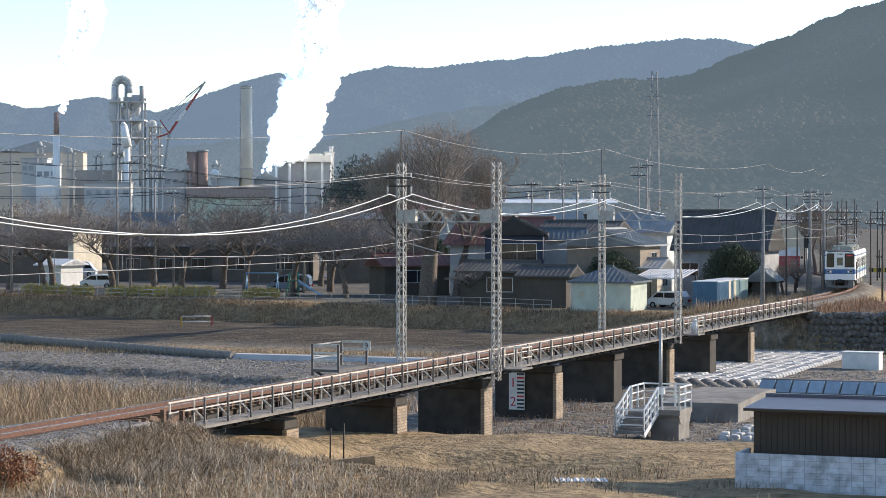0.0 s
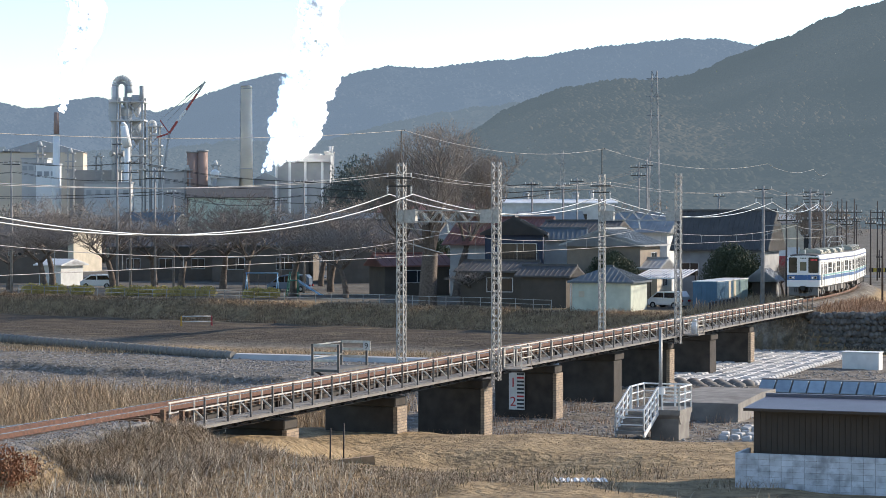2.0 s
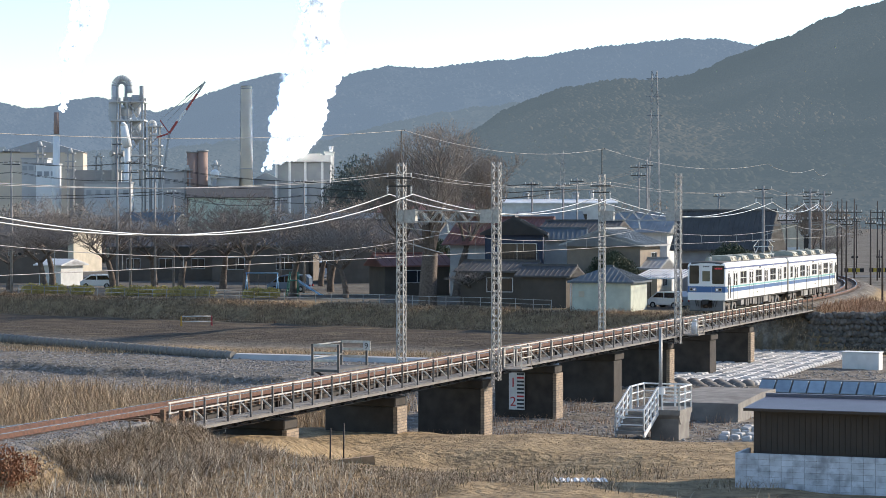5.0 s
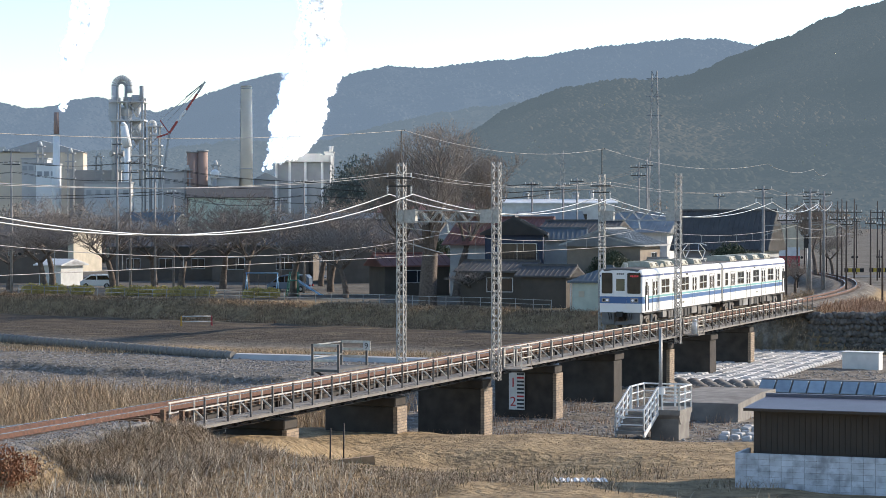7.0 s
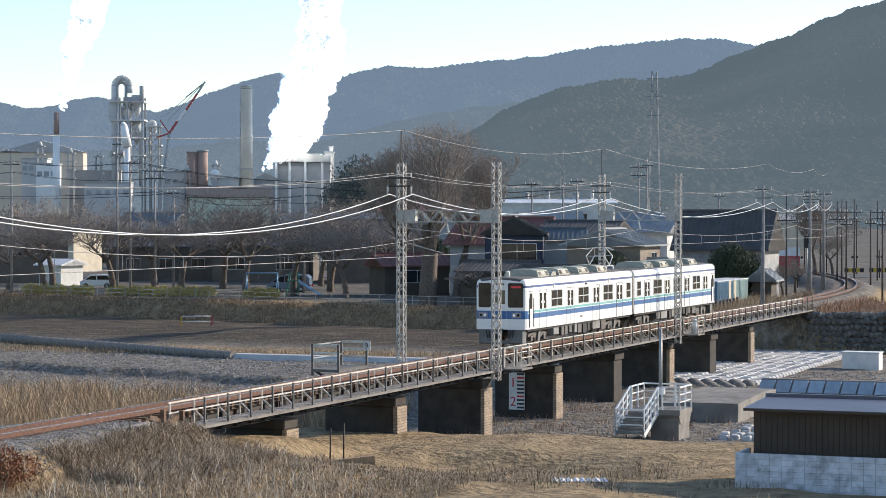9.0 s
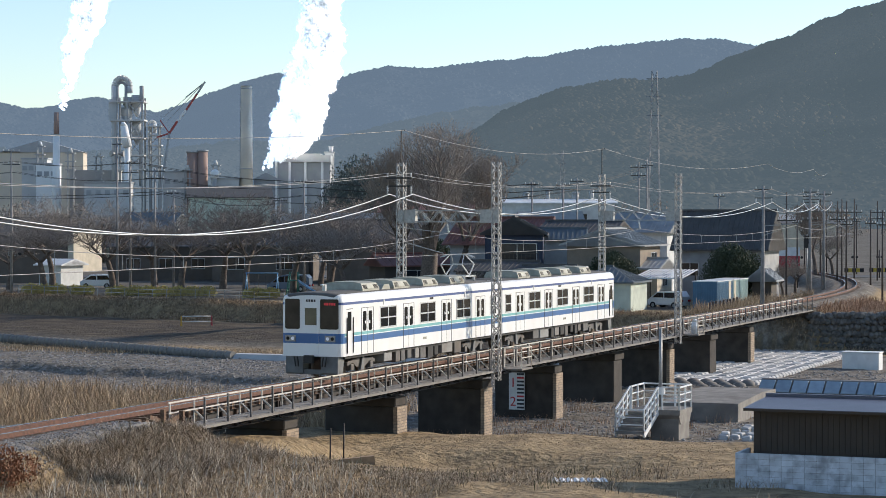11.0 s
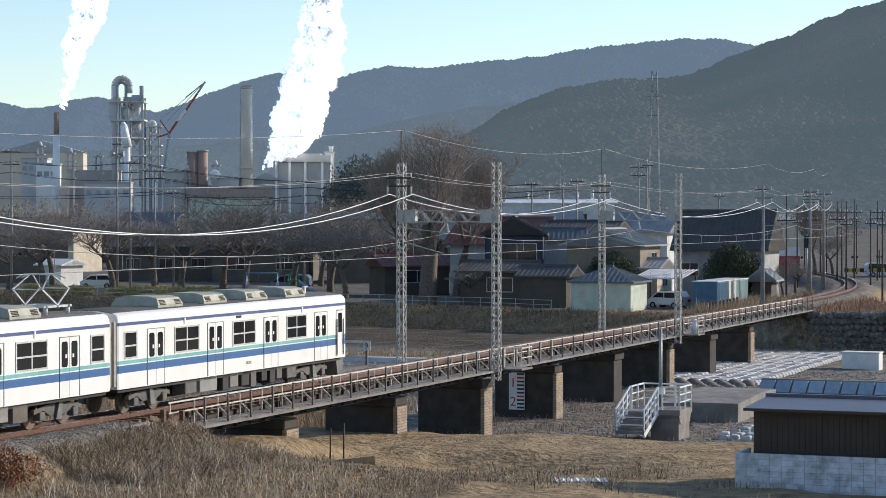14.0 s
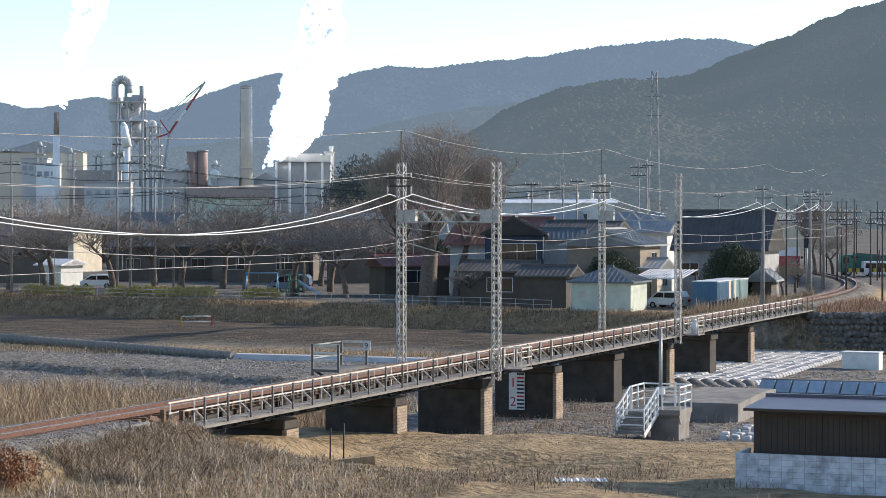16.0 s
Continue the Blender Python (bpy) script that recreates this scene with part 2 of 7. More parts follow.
# ---- hills ----
def ridge(name, prof, dist, foot, label, material, bump, seed, cols=420, rows=70, crowns=0, crest=0, size=4.0):
    """A range of hills: prof gives the skyline as (across, height) in metres at the ridge's distance; tree crowns stand on it."""
    px, pz = [p[0] for p in prof], [p[1] for p in prof]

    def face(x, v):
        top = float(np.interp(x, px, pz))
        y = foot + (dist - foot) * v
        g = nz(x, y, 420, seed) * 0.2 + nz(x, y, 150, seed + 1) * 0.12 + nz(x, y, 60, seed + 5) * 0.05
        z = top * (v ** 0.85 + g * v * (1 - v) * 2.2)
        z += bump * 0.6 * nz(x, y, bump * 6, seed + 2) * min(1, v * 4)
        return x, y, z - 2 + (0 if v > 0.02 else -8)

    verts = [face(px[0] + (px[-1] - px[0]) * i / cols, j / rows) for j in range(rows + 1) for i in range(cols + 1)]
    verts += [(a, b + 250, -5) for a, b, c in verts[-cols - 1:]]
    w = cols + 1
    faces = [(j * w + i, j * w + i + 1, (j + 1) * w + i + 1, (j + 1) * w + i) for j in range(rows + 1) for i in range(cols)]
    me = bpy.data.meshes.new(name)
    me.from_pydata(verts, [], faces)
    me.polygons.foreach_set("use_smooth", [True] * len(me.polygons))
    me.materials.append(material)
    hill = tagged(new(name, me), label, "hill", kind="structure")
    rr = random.Random(seed)
    t = (1 + 5 ** 0.5) / 2
    ico = [Vector(p).normalized() for p in ((-1, t, 0), (1, t, 0), (-1, -t, 0), (1, -t, 0), (0, -1, t), (0, 1, t), (0, -1, -t), (0, 1, -t), (t, 0, -1), (t, 0, 1), (-t, 0, -1), (-t, 0, 1))]
    tri = ((0, 11, 5), (0, 5, 1), (0, 1, 7), (0, 7, 10), (0, 10, 11), (1, 5, 9), (5, 11, 4), (11, 10, 2), (10, 7, 6), (7, 1, 8), (3, 9, 4), (3, 4, 2), (3, 2, 6), (3, 6, 8), (3, 8, 9), (4, 9, 5), (2, 4, 11), (6, 2, 10), (8, 6, 7), (9, 8, 1))
    verts, faces = [], []
    x0, x1 = -0.23 * dist, 0.23 * dist
    for k in range(crowns + crest):
        x = rr.uniform(max(x0, px[0]), min(x1, px[-1]))
        v = 1.0 if k >= crowns else rr.random() ** 0.8
        c = Vector(face(x, v))
        r = size * rr.uniform(0.55, 1.2) * (0.75 if k >= crowns else 1.0)
        tall = rr.uniform(0.7, 1.5) if nz(x, c.y, 70, seed + 9) > 0 or k >= crowns else rr.uniform(0.5, 0.8)
        o = len(verts)
        verts += [(c.x + p.x * r * rr.uniform(0.75, 1.2), c.y + p.y * r, c.z - r * 0.35 + p.z * r * tall * rr.uniform(0.8, 1.15)) for p in ico]
        faces += [(a + o, b + o, d + o) for a, b, d in tri]
    if verts:
        me = bpy.data.meshes.new("tree_canopy")
        me.from_pydata(verts, [], faces)
        me.polygons.foreach_set("use_smooth", [True] * len(me.polygons))
        me.materials.append(material)
        tagged(new("tree_canopy", me), "tree crowns covering the " + label.split(" ", 1)[1], "wood", kind="stuff")
    return hill


def sky_pts(pts, dist):
    s = dist / 3979.0
    return [((x - 784) * s, (379 - y) * s + 7) for x, y in pts]


FORM_FAR = [(-500, 150), (-250, 190), (0, 181), (50, 193), (100, 188), (135, 178), (175, 172), (205, 184), (280, 201), (330, 182), (400, 156), (470, 135), (520, 130), (600, 138), (650, 125), (690, 118), (760, 122), (850, 111), (960, 100), (1050, 86), (1110, 80), (1200, 70), (1290, 72), (1340, 84), (1500, 90), (1800, 60), (2100, 120)]
FORM_MID = [(-500, 300), (-200, 262), (0, 262), (150, 268), (300, 262), (420, 250), (560, 252), (640, 232), (720, 212), (800, 196), (890, 186), (960, 180), (1100, 190), (1300, 250), (1500, 300), (1900, 330)]
FORM_HILL = [(560, 345), (640, 322), (700, 300), (760, 272), (830, 236), (890, 196), (940, 176), (990, 156), (1050, 146), (1100, 139), (1160, 142), (1210, 134), (1260, 115), (1330, 86), (1400, 62), (1450, 38), (1500, 17), (1568, 0), (1700, -40), (1900, -60), (2300, 40)]
def hazed_hill_material(name, col, col2, scale, glow, strength):
    """Wooded slope far off: mottled forest, with bluish distance haze put into its emission."""
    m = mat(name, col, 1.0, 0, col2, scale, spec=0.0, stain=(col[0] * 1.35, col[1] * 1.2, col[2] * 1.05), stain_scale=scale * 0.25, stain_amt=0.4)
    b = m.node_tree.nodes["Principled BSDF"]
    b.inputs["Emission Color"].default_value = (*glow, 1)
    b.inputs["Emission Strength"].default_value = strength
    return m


# Emission colours here stand in for haze; the slopes are no light source.
FOREST_FAR = hazed_hill_material("distant_hazy_forest", (0.024, 0.028, 0.03), (0.014, 0.017, 0.019), 0.012, (0.145, 0.198, 0.262), 0.95)
FOREST_MID = hazed_hill_material("far_forest", (0.03, 0.032, 0.03), (0.018, 0.02, 0.02), 0.012, (0.138, 0.182, 0.222), 0.95)
FOREST = hazed_hill_material("winter_hill_forest", (0.066, 0.056, 0.042), (0.014, 0.018, 0.014), 0.007, (0.086, 0.114, 0.134), 1.0)
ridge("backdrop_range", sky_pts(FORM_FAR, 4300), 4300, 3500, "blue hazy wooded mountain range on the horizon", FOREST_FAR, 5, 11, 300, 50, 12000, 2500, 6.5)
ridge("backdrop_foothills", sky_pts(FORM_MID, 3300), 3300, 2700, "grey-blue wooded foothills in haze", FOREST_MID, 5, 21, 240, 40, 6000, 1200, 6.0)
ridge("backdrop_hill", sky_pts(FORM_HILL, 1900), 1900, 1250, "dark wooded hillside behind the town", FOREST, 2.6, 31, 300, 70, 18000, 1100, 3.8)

# ---- railway track ----
track = empty("railway_track", bp(0, 0, 0), "single rusty railway track with one polished rail head", "railway track")


def rail_run(n, z0, z1, w, name, material, d0=-60, d1=330, step=3.0, parent=None):
    bm = bmesh.new()
    inv = track.matrix_world.inverted()
    ds = [d0] + ([CURVE_D] + list(np.arange(CURVE_D + step, d1, step)) if d1 > CURVE_D else [d1])
    rings = []
    for d in ds:
        c, h = centre(d)
        s = Vector((-math.sin(h), math.cos(h), 0))
        rings.append([bm.verts.new(inv @ (c + s * (n + a) + Vector((0, 0, z)))) for a, z in ((-w / 2, z0), (w / 2, z0), (w / 2, z1), (-w / 2, z1))])
    for a, b in zip(rings, rings[1:]):
        for k in range(4):
            bm.faces.new((a[k], b[k], b[(k + 1) % 4], a[(k + 1) % 4]))
    bmesh.ops.recalc_face_normals(bm, faces=bm.faces[:])
    return part(name, bm, material, parent or track)


for n in (-0.567, 0.567):
    r = rail_run(n, -0.15, -0.014, 0.075, "rail", RUST)
    rail_run(n, -0.165, -0.14, 0.14, "rail_foot", RUST, parent=r)
    rail_run(n, -0.014, 0.0, 0.065, "rail_head", RAILTOP, parent=r)
for n in (-0.36, 0.36):
    rail_run(n, -0.16, -0.01, 0.07, "guard_rail", RUST, -30, 113)

bm = bmesh.new()
box(bm, -0.105, -1.15, -0.40, 0.105, 1.15, -0.165)
sleeper = part("sleeper", bm, SLEEPER, track)
sleeper.matrix_local = pose(6.6, 0, 0)
for k in range(1, 178):
    share("sleeper", sleeper.data, track, pose(6.6 + 0.59 * k, random.uniform(-0.03, 0.03), random.uniform(-0.008, 0.0), 0, 0, random.uniform(-0.8, 0.8)))
for k in range(58):
    share("sleeper", sleeper.data, track, pose(6.0 - 0.62 * k, random.uniform(-0.03, 0.03), -0.03))
bm = bmesh.new()
inv = track.matrix_world.inverted()
for k in range(300):
    c, h = centre(111.8 + 0.65 * k)
    m = inv @ pose(c.x, c.y, -0.03, 0, 0, math.degrees(h))
    for v in box(bm, -0.1, -1.05, -0.40, 0.1, 1.05, -0.165):
        v.co = m @ v.co
tagged(part("sleepers_beyond_bridge", bm, SLEEPER, None), "row of brown timber sleepers in the far curve", "sleepers", kind="stuff").matrix_world = track.matrix_world

# ---- ballast stones beside the near abutment ----
def stones(name, label, region, count, r0, r1, material, lift=0.0):
    """Loose angular stones scattered on the ground, one mesh."""
    verts, faces = [], []
    base = [(1, 0, 0), (-1, 0, 0), (0, 1, 0), (0, -1, 0), (0, 0, 1), (0, 0, -1)]
    tri = [(0, 2, 4), (2, 1, 4), (1, 3, 4), (3, 0, 4), (2, 0, 5), (1, 2, 5), (3, 1, 5), (0, 3, 5)]
    for _ in range(count):
        x, y = region()
        z = height(x, y)[0] + lift
        r = random.uniform(r0, r1)
        q = Euler((random.uniform(0, 3), random.uniform(0, 3), random.uniform(0, 3))).to_matrix()
        o = len(verts)
        for b in base:
            p = q @ (Vector(b) * r * random.uniform(0.6, 1.15))
            verts.append((x + p.x, y + p.y, z + p.z * 0.7))
        faces += [(a + o, b + o, c + o) for a, b, c in tri]
    me = bpy.data.meshes.new(name)
    me.from_pydata(verts, [], faces)
    me.materials.append(material)
    return tagged(new(name, me), label, "stones", kind="stuff")


def in_bridge(d0, d1, n0, n1):
    def f():
        q = br(random.uniform(d0, d1), random.uniform(n0, n1), 0)
        return q.x, q.y
    return f


STONE = mat("grey_stone", (0.33, 0.31, 0.29), 0.95, 0, (0.16, 0.15, 0.14), 5)
stones("ballast", "grey crushed-stone ballast along the track", in_bridge(-22, 3.4, -3.6, 2.6), 9000, 0.03, 0.075, STONE)
stones("river_shingle", "grey river shingle and cobbles on the dry bed", in_bridge(30, 90, -14, 34), 9000, 0.05, 0.16, STONE)
stones("far_shingle", "grey shingle beside the low channel", in_bridge(56, 92, 26, 62), 5000, 0.05, 0.17, STONE)

# ---- bridge ----
def brick_material():
    m = mat("pier_brickwork", (0.42, 0.33, 0.24), 0.9, 0, (0.26, 0.19, 0.14), 3, stain=(0.1, 0.085, 0.07), stain_scale=1.3, stain_amt=0.8)
    nt = m.node_tree
    b = nt.nodes["Principled BSDF"]
    tc = nt.nodes.new("ShaderNodeTexCoord")
    sp = nt.nodes.new("ShaderNodeSeparateXYZ")
    ad = nt.nodes.new("ShaderNodeMath")
    mp = nt.nodes.new("ShaderNodeCombineXYZ")
    nt.links.new(tc.outputs["Object"], sp.inputs[0])
    nt.links.new(sp.outputs[0], ad.inputs[0])
    nt.links.new(sp.outputs[1], ad.inputs[1])
    nt.links.new(ad.outputs[0], mp.inputs[0])
    nt.links.new(sp.outputs[2], mp.inputs[1])
    br_ = nt.nodes.new("ShaderNodeTexBrick")
    br_.inputs["Scale"].default_value = 1.0
    br_.inputs["Brick Width"].default_value, br_.inputs["Row Height"].default_value, br_.inputs["Mortar Size"].default_value = 0.3, 0.13, 0.014
    br_.inputs["Color1"].default_value, br_.inputs["Color2"].default_value, br_.inputs["Mortar"].default_value = (0.5, 0.42, 0.33, 1), (0.36, 0.3, 0.235, 1), (0.27, 0.24, 0.2, 1)
    nt.links.new(mp.outputs[0], br_.inputs[0])
    mix = nt.nodes.new("ShaderNodeMix")
    mix.data_type, mix.blend_type = "RGBA", "MULTIPLY"
    mix.inputs[0].default_value = 0.55
    src = b.inputs["Base Color"].links[0].from_socket
    hs = nt.nodes.new("ShaderNodeHueSaturation")
    hs.inputs["Value"].default_value = 1.9
    nt.links.new(src, hs.inputs["Color"])
    nt.links.new(br_.outputs[0], mix.inputs[6])
    nt.links.new(hs.outputs[0], mix.inputs[7])
    nt.links.new(mix.outputs[2], b.inputs["Base Color"])
    bu = nt.nodes.new("ShaderNodeBump")
    bu.inputs["Distance"].default_value = 0.015
    nt.links.new(br_.outputs["Fac"], bu.inputs["Height"])
    bu.invert = True
    nt.links.new(bu.outputs[0], b.inputs["Normal"])
    return m


BRICKWORK = brick_material()
# Near-black base: under-bridge shade is put into the colour, besides the stains.
SHADED_CONC = mat("river_stained_concrete", (0.06, 0.05, 0.042), 0.95, 0, (0.03, 0.026, 0.022), 1.5, 0.01, 20, stain=(0.1, 0.088, 0.075), stain_amt=0.3, stain_scale=0.5)
bridge = empty("railway_bridge", bp(0, 0, 0), "low black plate-girder railway bridge on brick and concrete piers", "bridge")
PIERS = (13.9, 25.4, 36.6, 47.8, 59.2, 70.5, 81.6, 92.4)
ends = [2.6] + list(PIERS) + [111.0]
for a, b in zip(ends, ends[1:]):
    for n in (-0.92, 0.92):
        bm = bmesh.new()
        box(bm, a + 0.04, n - 0.012, -1.12, b - 0.04, n + 0.012, -0.42)
        for z in (-1.14, -0.44):
            box(bm, a + 0.04, n - 0.16, z, b - 0.04, n + 0.16, z + 0.03)
        k = int((b - a) / 1.2)
        for i in range(k + 1):
            d = a + 0.08 + (b - a - 0.16) * i / k
            box(bm, d - 0.02, n - 0.12, -1.11, d + 0.02, n + 0.12, -0.44)
        part("girder", bm, DARKSTEEL, bridge)
    bm = bmesh.new()
    k = int((b - a) / 2.4)
    for i in range(k + 1):
        d = a + 0.3 + (b - a - 0.6) * i / k
        bar(bm, (d, -0.9, -1.05), (d, 0.9, -0.5), 0.07)
        bar(bm, (d, 0.9, -1.05), (d, -0.9, -0.5), 0.07)
    part("cross_frame", bm, DARKSTEEL, bridge)
for i, d in enumerate(PIERS):
    brickwork = i not in (4, 6)
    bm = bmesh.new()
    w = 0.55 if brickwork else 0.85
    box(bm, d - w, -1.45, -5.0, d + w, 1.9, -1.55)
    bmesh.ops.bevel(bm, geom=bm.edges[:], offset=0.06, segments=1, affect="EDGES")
    p = part("pier", bm, SHADED_CONC, bridge, "weathered pier, darkened for shade" if brickwork else "grey concrete pier")
    if brickwork:
        bm = bmesh.new()
        box(bm, d - w - 0.02, -1.62, -5.0, d + w + 0.02, -1.42, -1.56)
        part("brick_facing", bm, BRICKWORK, p, "buff brick end facing")
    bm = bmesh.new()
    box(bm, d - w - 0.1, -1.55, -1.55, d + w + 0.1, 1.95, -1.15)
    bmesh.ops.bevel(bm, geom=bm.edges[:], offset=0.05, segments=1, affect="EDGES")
    part("pier_cap", bm, SHADED_CONC, p, "stained concrete bearing block, darkened for shade")
    if i == 1:
        bm = bmesh.new()
        box(bm, d + 0.6, -1.1, -5.0, d + 1.5, 1.9, -1.2)
        part("concrete_jacket", bm, CONC, p, "grey concrete strengthening")
for d0, d1 in ((1.3, 2.9), (110.6, 112.4)):
    bm = bmesh.new()
    box(bm, d0, -2.3, -4.5, d1, 2.3, -1.16)
    box(bm, d0 if d0 < 50 else d0 + 0.9, -2.3, -1.16, d1 - (0.9 if d0 < 50 else 0), 2.3, -0.42)
    part("abutment", bm, CONC, bridge, "stained concrete abutment")
# walkway boards, brackets and edge
bm = bmesh.new()
box(bm, -0.9, -0.09, -0.02, 0.9, 0.09, 0.02)
board = part("board", bm, PLANK, bridge)
board.matrix_local = pose(5.0, -1.56, -0.60)
for k in range(59):
    for j in range(4):
        if k or j:
            share("board", board.data, bridge, pose(5.0 + 1.82 * k, -1.56 - 0.2 * j, -0.60 + random.uniform(-0.012, 0.012), 0, 0, random.uniform(-0.3, 0.3)))
bm = bmesh.new()
box(bm, 4.0, -2.42, -0.70, 111.0, -2.33, -0.60)
part("edge_beam", bm, CONC, bridge, "flaking pale edge beam")
for k in range(58):
    d = 4.86 + 1.87 * k
    bm = bmesh.new()
    bar(bm, (0, -0.9, -0.68), (0, -2.36, -0.68), 0.07, 0.09)
    bar(bm, (0, -0.95, -1.05), (0, -2.1, -0.72), 0.05)
    if k == 0:
        br0 = part("bracket", bm, DARKSTEEL, bridge)
        br0.matrix_local = pose(d, 0, 0)
    else:
        bm.free()
        share("bracket", br0.data, bridge, pose(d, 0, 0))

railing = empty("inner_railing", bp(0, -1.52, 0), "flaking white steel railing beside the sleeper ends", "railing")
for z in (0.27, -0.10):
    bm = bmesh.new()
    box(bm, 3.7, -0.02, z - 0.028, 110.0, 0.02, z + 0.028)
    part("top_rail" if z > 0 else "lower_rail", bm, WHITERAIL, railing)
bm = bmesh.new()
bar(bm, (0, 0.03, -0.58), (0, 0.03, 0.29), 0.045)
post0 = part("post", bm, WHITERAIL, railing)
bm = bmesh.new()
bar(bm, (0, 0.03, -0.12), (0.1, -0.42, -0.55), 0.05)
brace0 = part("brace", bm, WHITERAIL, railing)
fence = empty("walkway_fence", bp(0, -2.36, 0), "grey steel posts with thin rails along the walkway", "fence")
bm = bmesh.new()
box(bm, -0.035, -0.035, -0.7, 0.035, 0.035, 0.42)
fpost0 = part("post", bm, POSTGREY, fence)
for z in (0.34, -0.05):
    bm = bmesh.new()
    tube(bm, (4.9, 0, z), (111.0, 0, z), 0.012, seg=5)
    part("wire_rail", bm, POSTGREY, fence)
for k in range(57):
    d = 3.4 + 1.87 * k
    for o, p, dd in ((post0, railing, d + 0.1 + 0.35), (brace0, railing, d + 0.45), (fpost0, fence, d + 1.47)):
        if k == 0:
            o.matrix_local = pose(dd, 0, 0)
        else:
            share(o.name.split(".")[0], o.data, p, pose(dd + random.uniform(-0.03, 0.03), 0, 0, random.uniform(-1, 1), random.uniform(-1, 1)))


# refuge platforms on the walkway
for d, lab in ((37.3, "small white-railed refuge on the walkway"), (71.0, "small white-railed refuge with a bell-shaped box")):
    ref = empty("refuge_platform", bp(d, -2.9, -0.6), lab, "platform", "walkway refuges")
    bm = bmesh.new()
    box(bm, -0.8, -0.5, -0.06, 0.8, 0.5, 0.02)
    part("floor_plate", bm, CONC, ref)
    bm = bmesh.new()
    for x in (-0.75, 0.75):
        bar(bm, (x, -0.45, 0), (x, -0.45, 1.05), 0.05)
        bar(bm, (x, -0.45, 1.03), (x, 0.45, 1.03), 0.05)
        bar(bm, (x, 0.45, 0), (x, 0.45, 1.05), 0.05)
    bar(bm, (-0.75, -0.45, 1.03), (0.75, -0.45, 1.03), 0.05)
    bar(bm, (-0.75, -0.45, 0.55), (0.75, -0.45, 0.55), 0.04)
    part("railing", bm, WHITERAIL, ref)
    if d > 50:
        bm = bmesh.new()
        tube(bm, (0.2, 0, 0.02), (0.2, 0, 0.75), 0.22, 0.2, 10)
        tube(bm, (0.2, 0, 0.75), (0.2, 0, 1.0), 0.2, 0.08, 10)
        part("signal_box", bm, mat("white_enamel", (0.8, 0.8, 0.78), 0.4), ref, "white metal box")

# sleeper-crib end stop at the near abutment: timber posts and rails
crib = empty("timber_barrier", bp(2.6, -1.9, -0.6), "weathered grey crossed timber barrier at the bridge end", "barrier")
for (a, b) in (((0, 0, -0.6), (0, 0, 0.75)), ((1.4, 0, -0.6), (1.4, 0, 0.6)), ((-0.9, 0.1, 0.55), (1.5, 0.1, -0.05)), ((-1.0, 0.1, -0.1), (1.4, 0.1, 0.45)), ((-0.3, 0.12, 0.12), (1.6, 0.12, 0.2))):
    bm = bmesh.new()
    bar(bm, a, b, 0.16)
    part("timber", bm, SLEEPER, crib)
bm = bmesh.new()
box(bm, -1.2, -0.15, -0.2, 1.2, 0.15, 0.2)
bmesh.ops.bevel(bm, geom=bm.edges[:], offset=0.03, segments=1, affect="EDGES")
blk = tagged(part("concrete_kerb", bm, CONC, None), "mossy concrete kerb block beside the track end", "kerb")
blk.matrix_world = bp(0.7, -1.75, -0.42)
# ---- overhead-line portals ----
def lattice(bm, p, q, w, step, bars=0.05, lace=0.03):
    """A square lattice column or beam between p and q."""
    p, q = Vector(p), Vector(q)
    u = (q - p).normalized()
    s = u.orthogonal().normalized() if abs(u.z) < 0.9 else Vector((1, 0, 0))
    if abs(u.z) < 0.9:
        s = Vector((0, 0, 1))
    t = u.cross(s)
    cs = [s * (i * w / 2) + t * (j * w / 2) for i, j in ((-1, -1), (1, -1), (1, 1), (-1, 1))]
    for c in cs:
        bar(bm, p + c, q + c, bars)
    k = max(2, int((q - p).length / step))
    for i in range(k):
        a, b = p + (q - p) * (i / k), p + (q - p) * ((i + 1) / k)
        for f in range(4):
            c0, c1 = cs[f], cs[(f + 1) % 4]
            if (i + f) % 2:
                c0, c1 = c1, c0
            bar(bm, a + c0, b + c1, lace, 0.05)


MASTW = mat("pale_aluminium_paint", (0.5, 0.48, 0.45), 0.5, 0.2, (0.26, 0.25, 0.23), 5, stain=(0.2, 0.16, 0.12), stain_amt=0.3, stain_scale=2)
INSUL = mat("porcelain", (0.75, 0.74, 0.7), 0.2)
DARKIRON = mat("dark_iron", (0.06, 0.055, 0.05), 0.6, 0.3)


def insulator(parent, a, b, r=0.07):
    bm = bmesh.new()
    a, b = Vector(a), Vector(b)
    tube(bm, a, b, r * 0.45, seg=7)
    for i in range(4):
        c = a + (b - a) * ((i + 0.5) / 4)
        u = (b - a).normalized()
        tube(bm, c - u * 0.015, c + u * 0.015, r, seg=8)
    return part("insulator", bm, INSUL, parent, "white porcelain insulator")


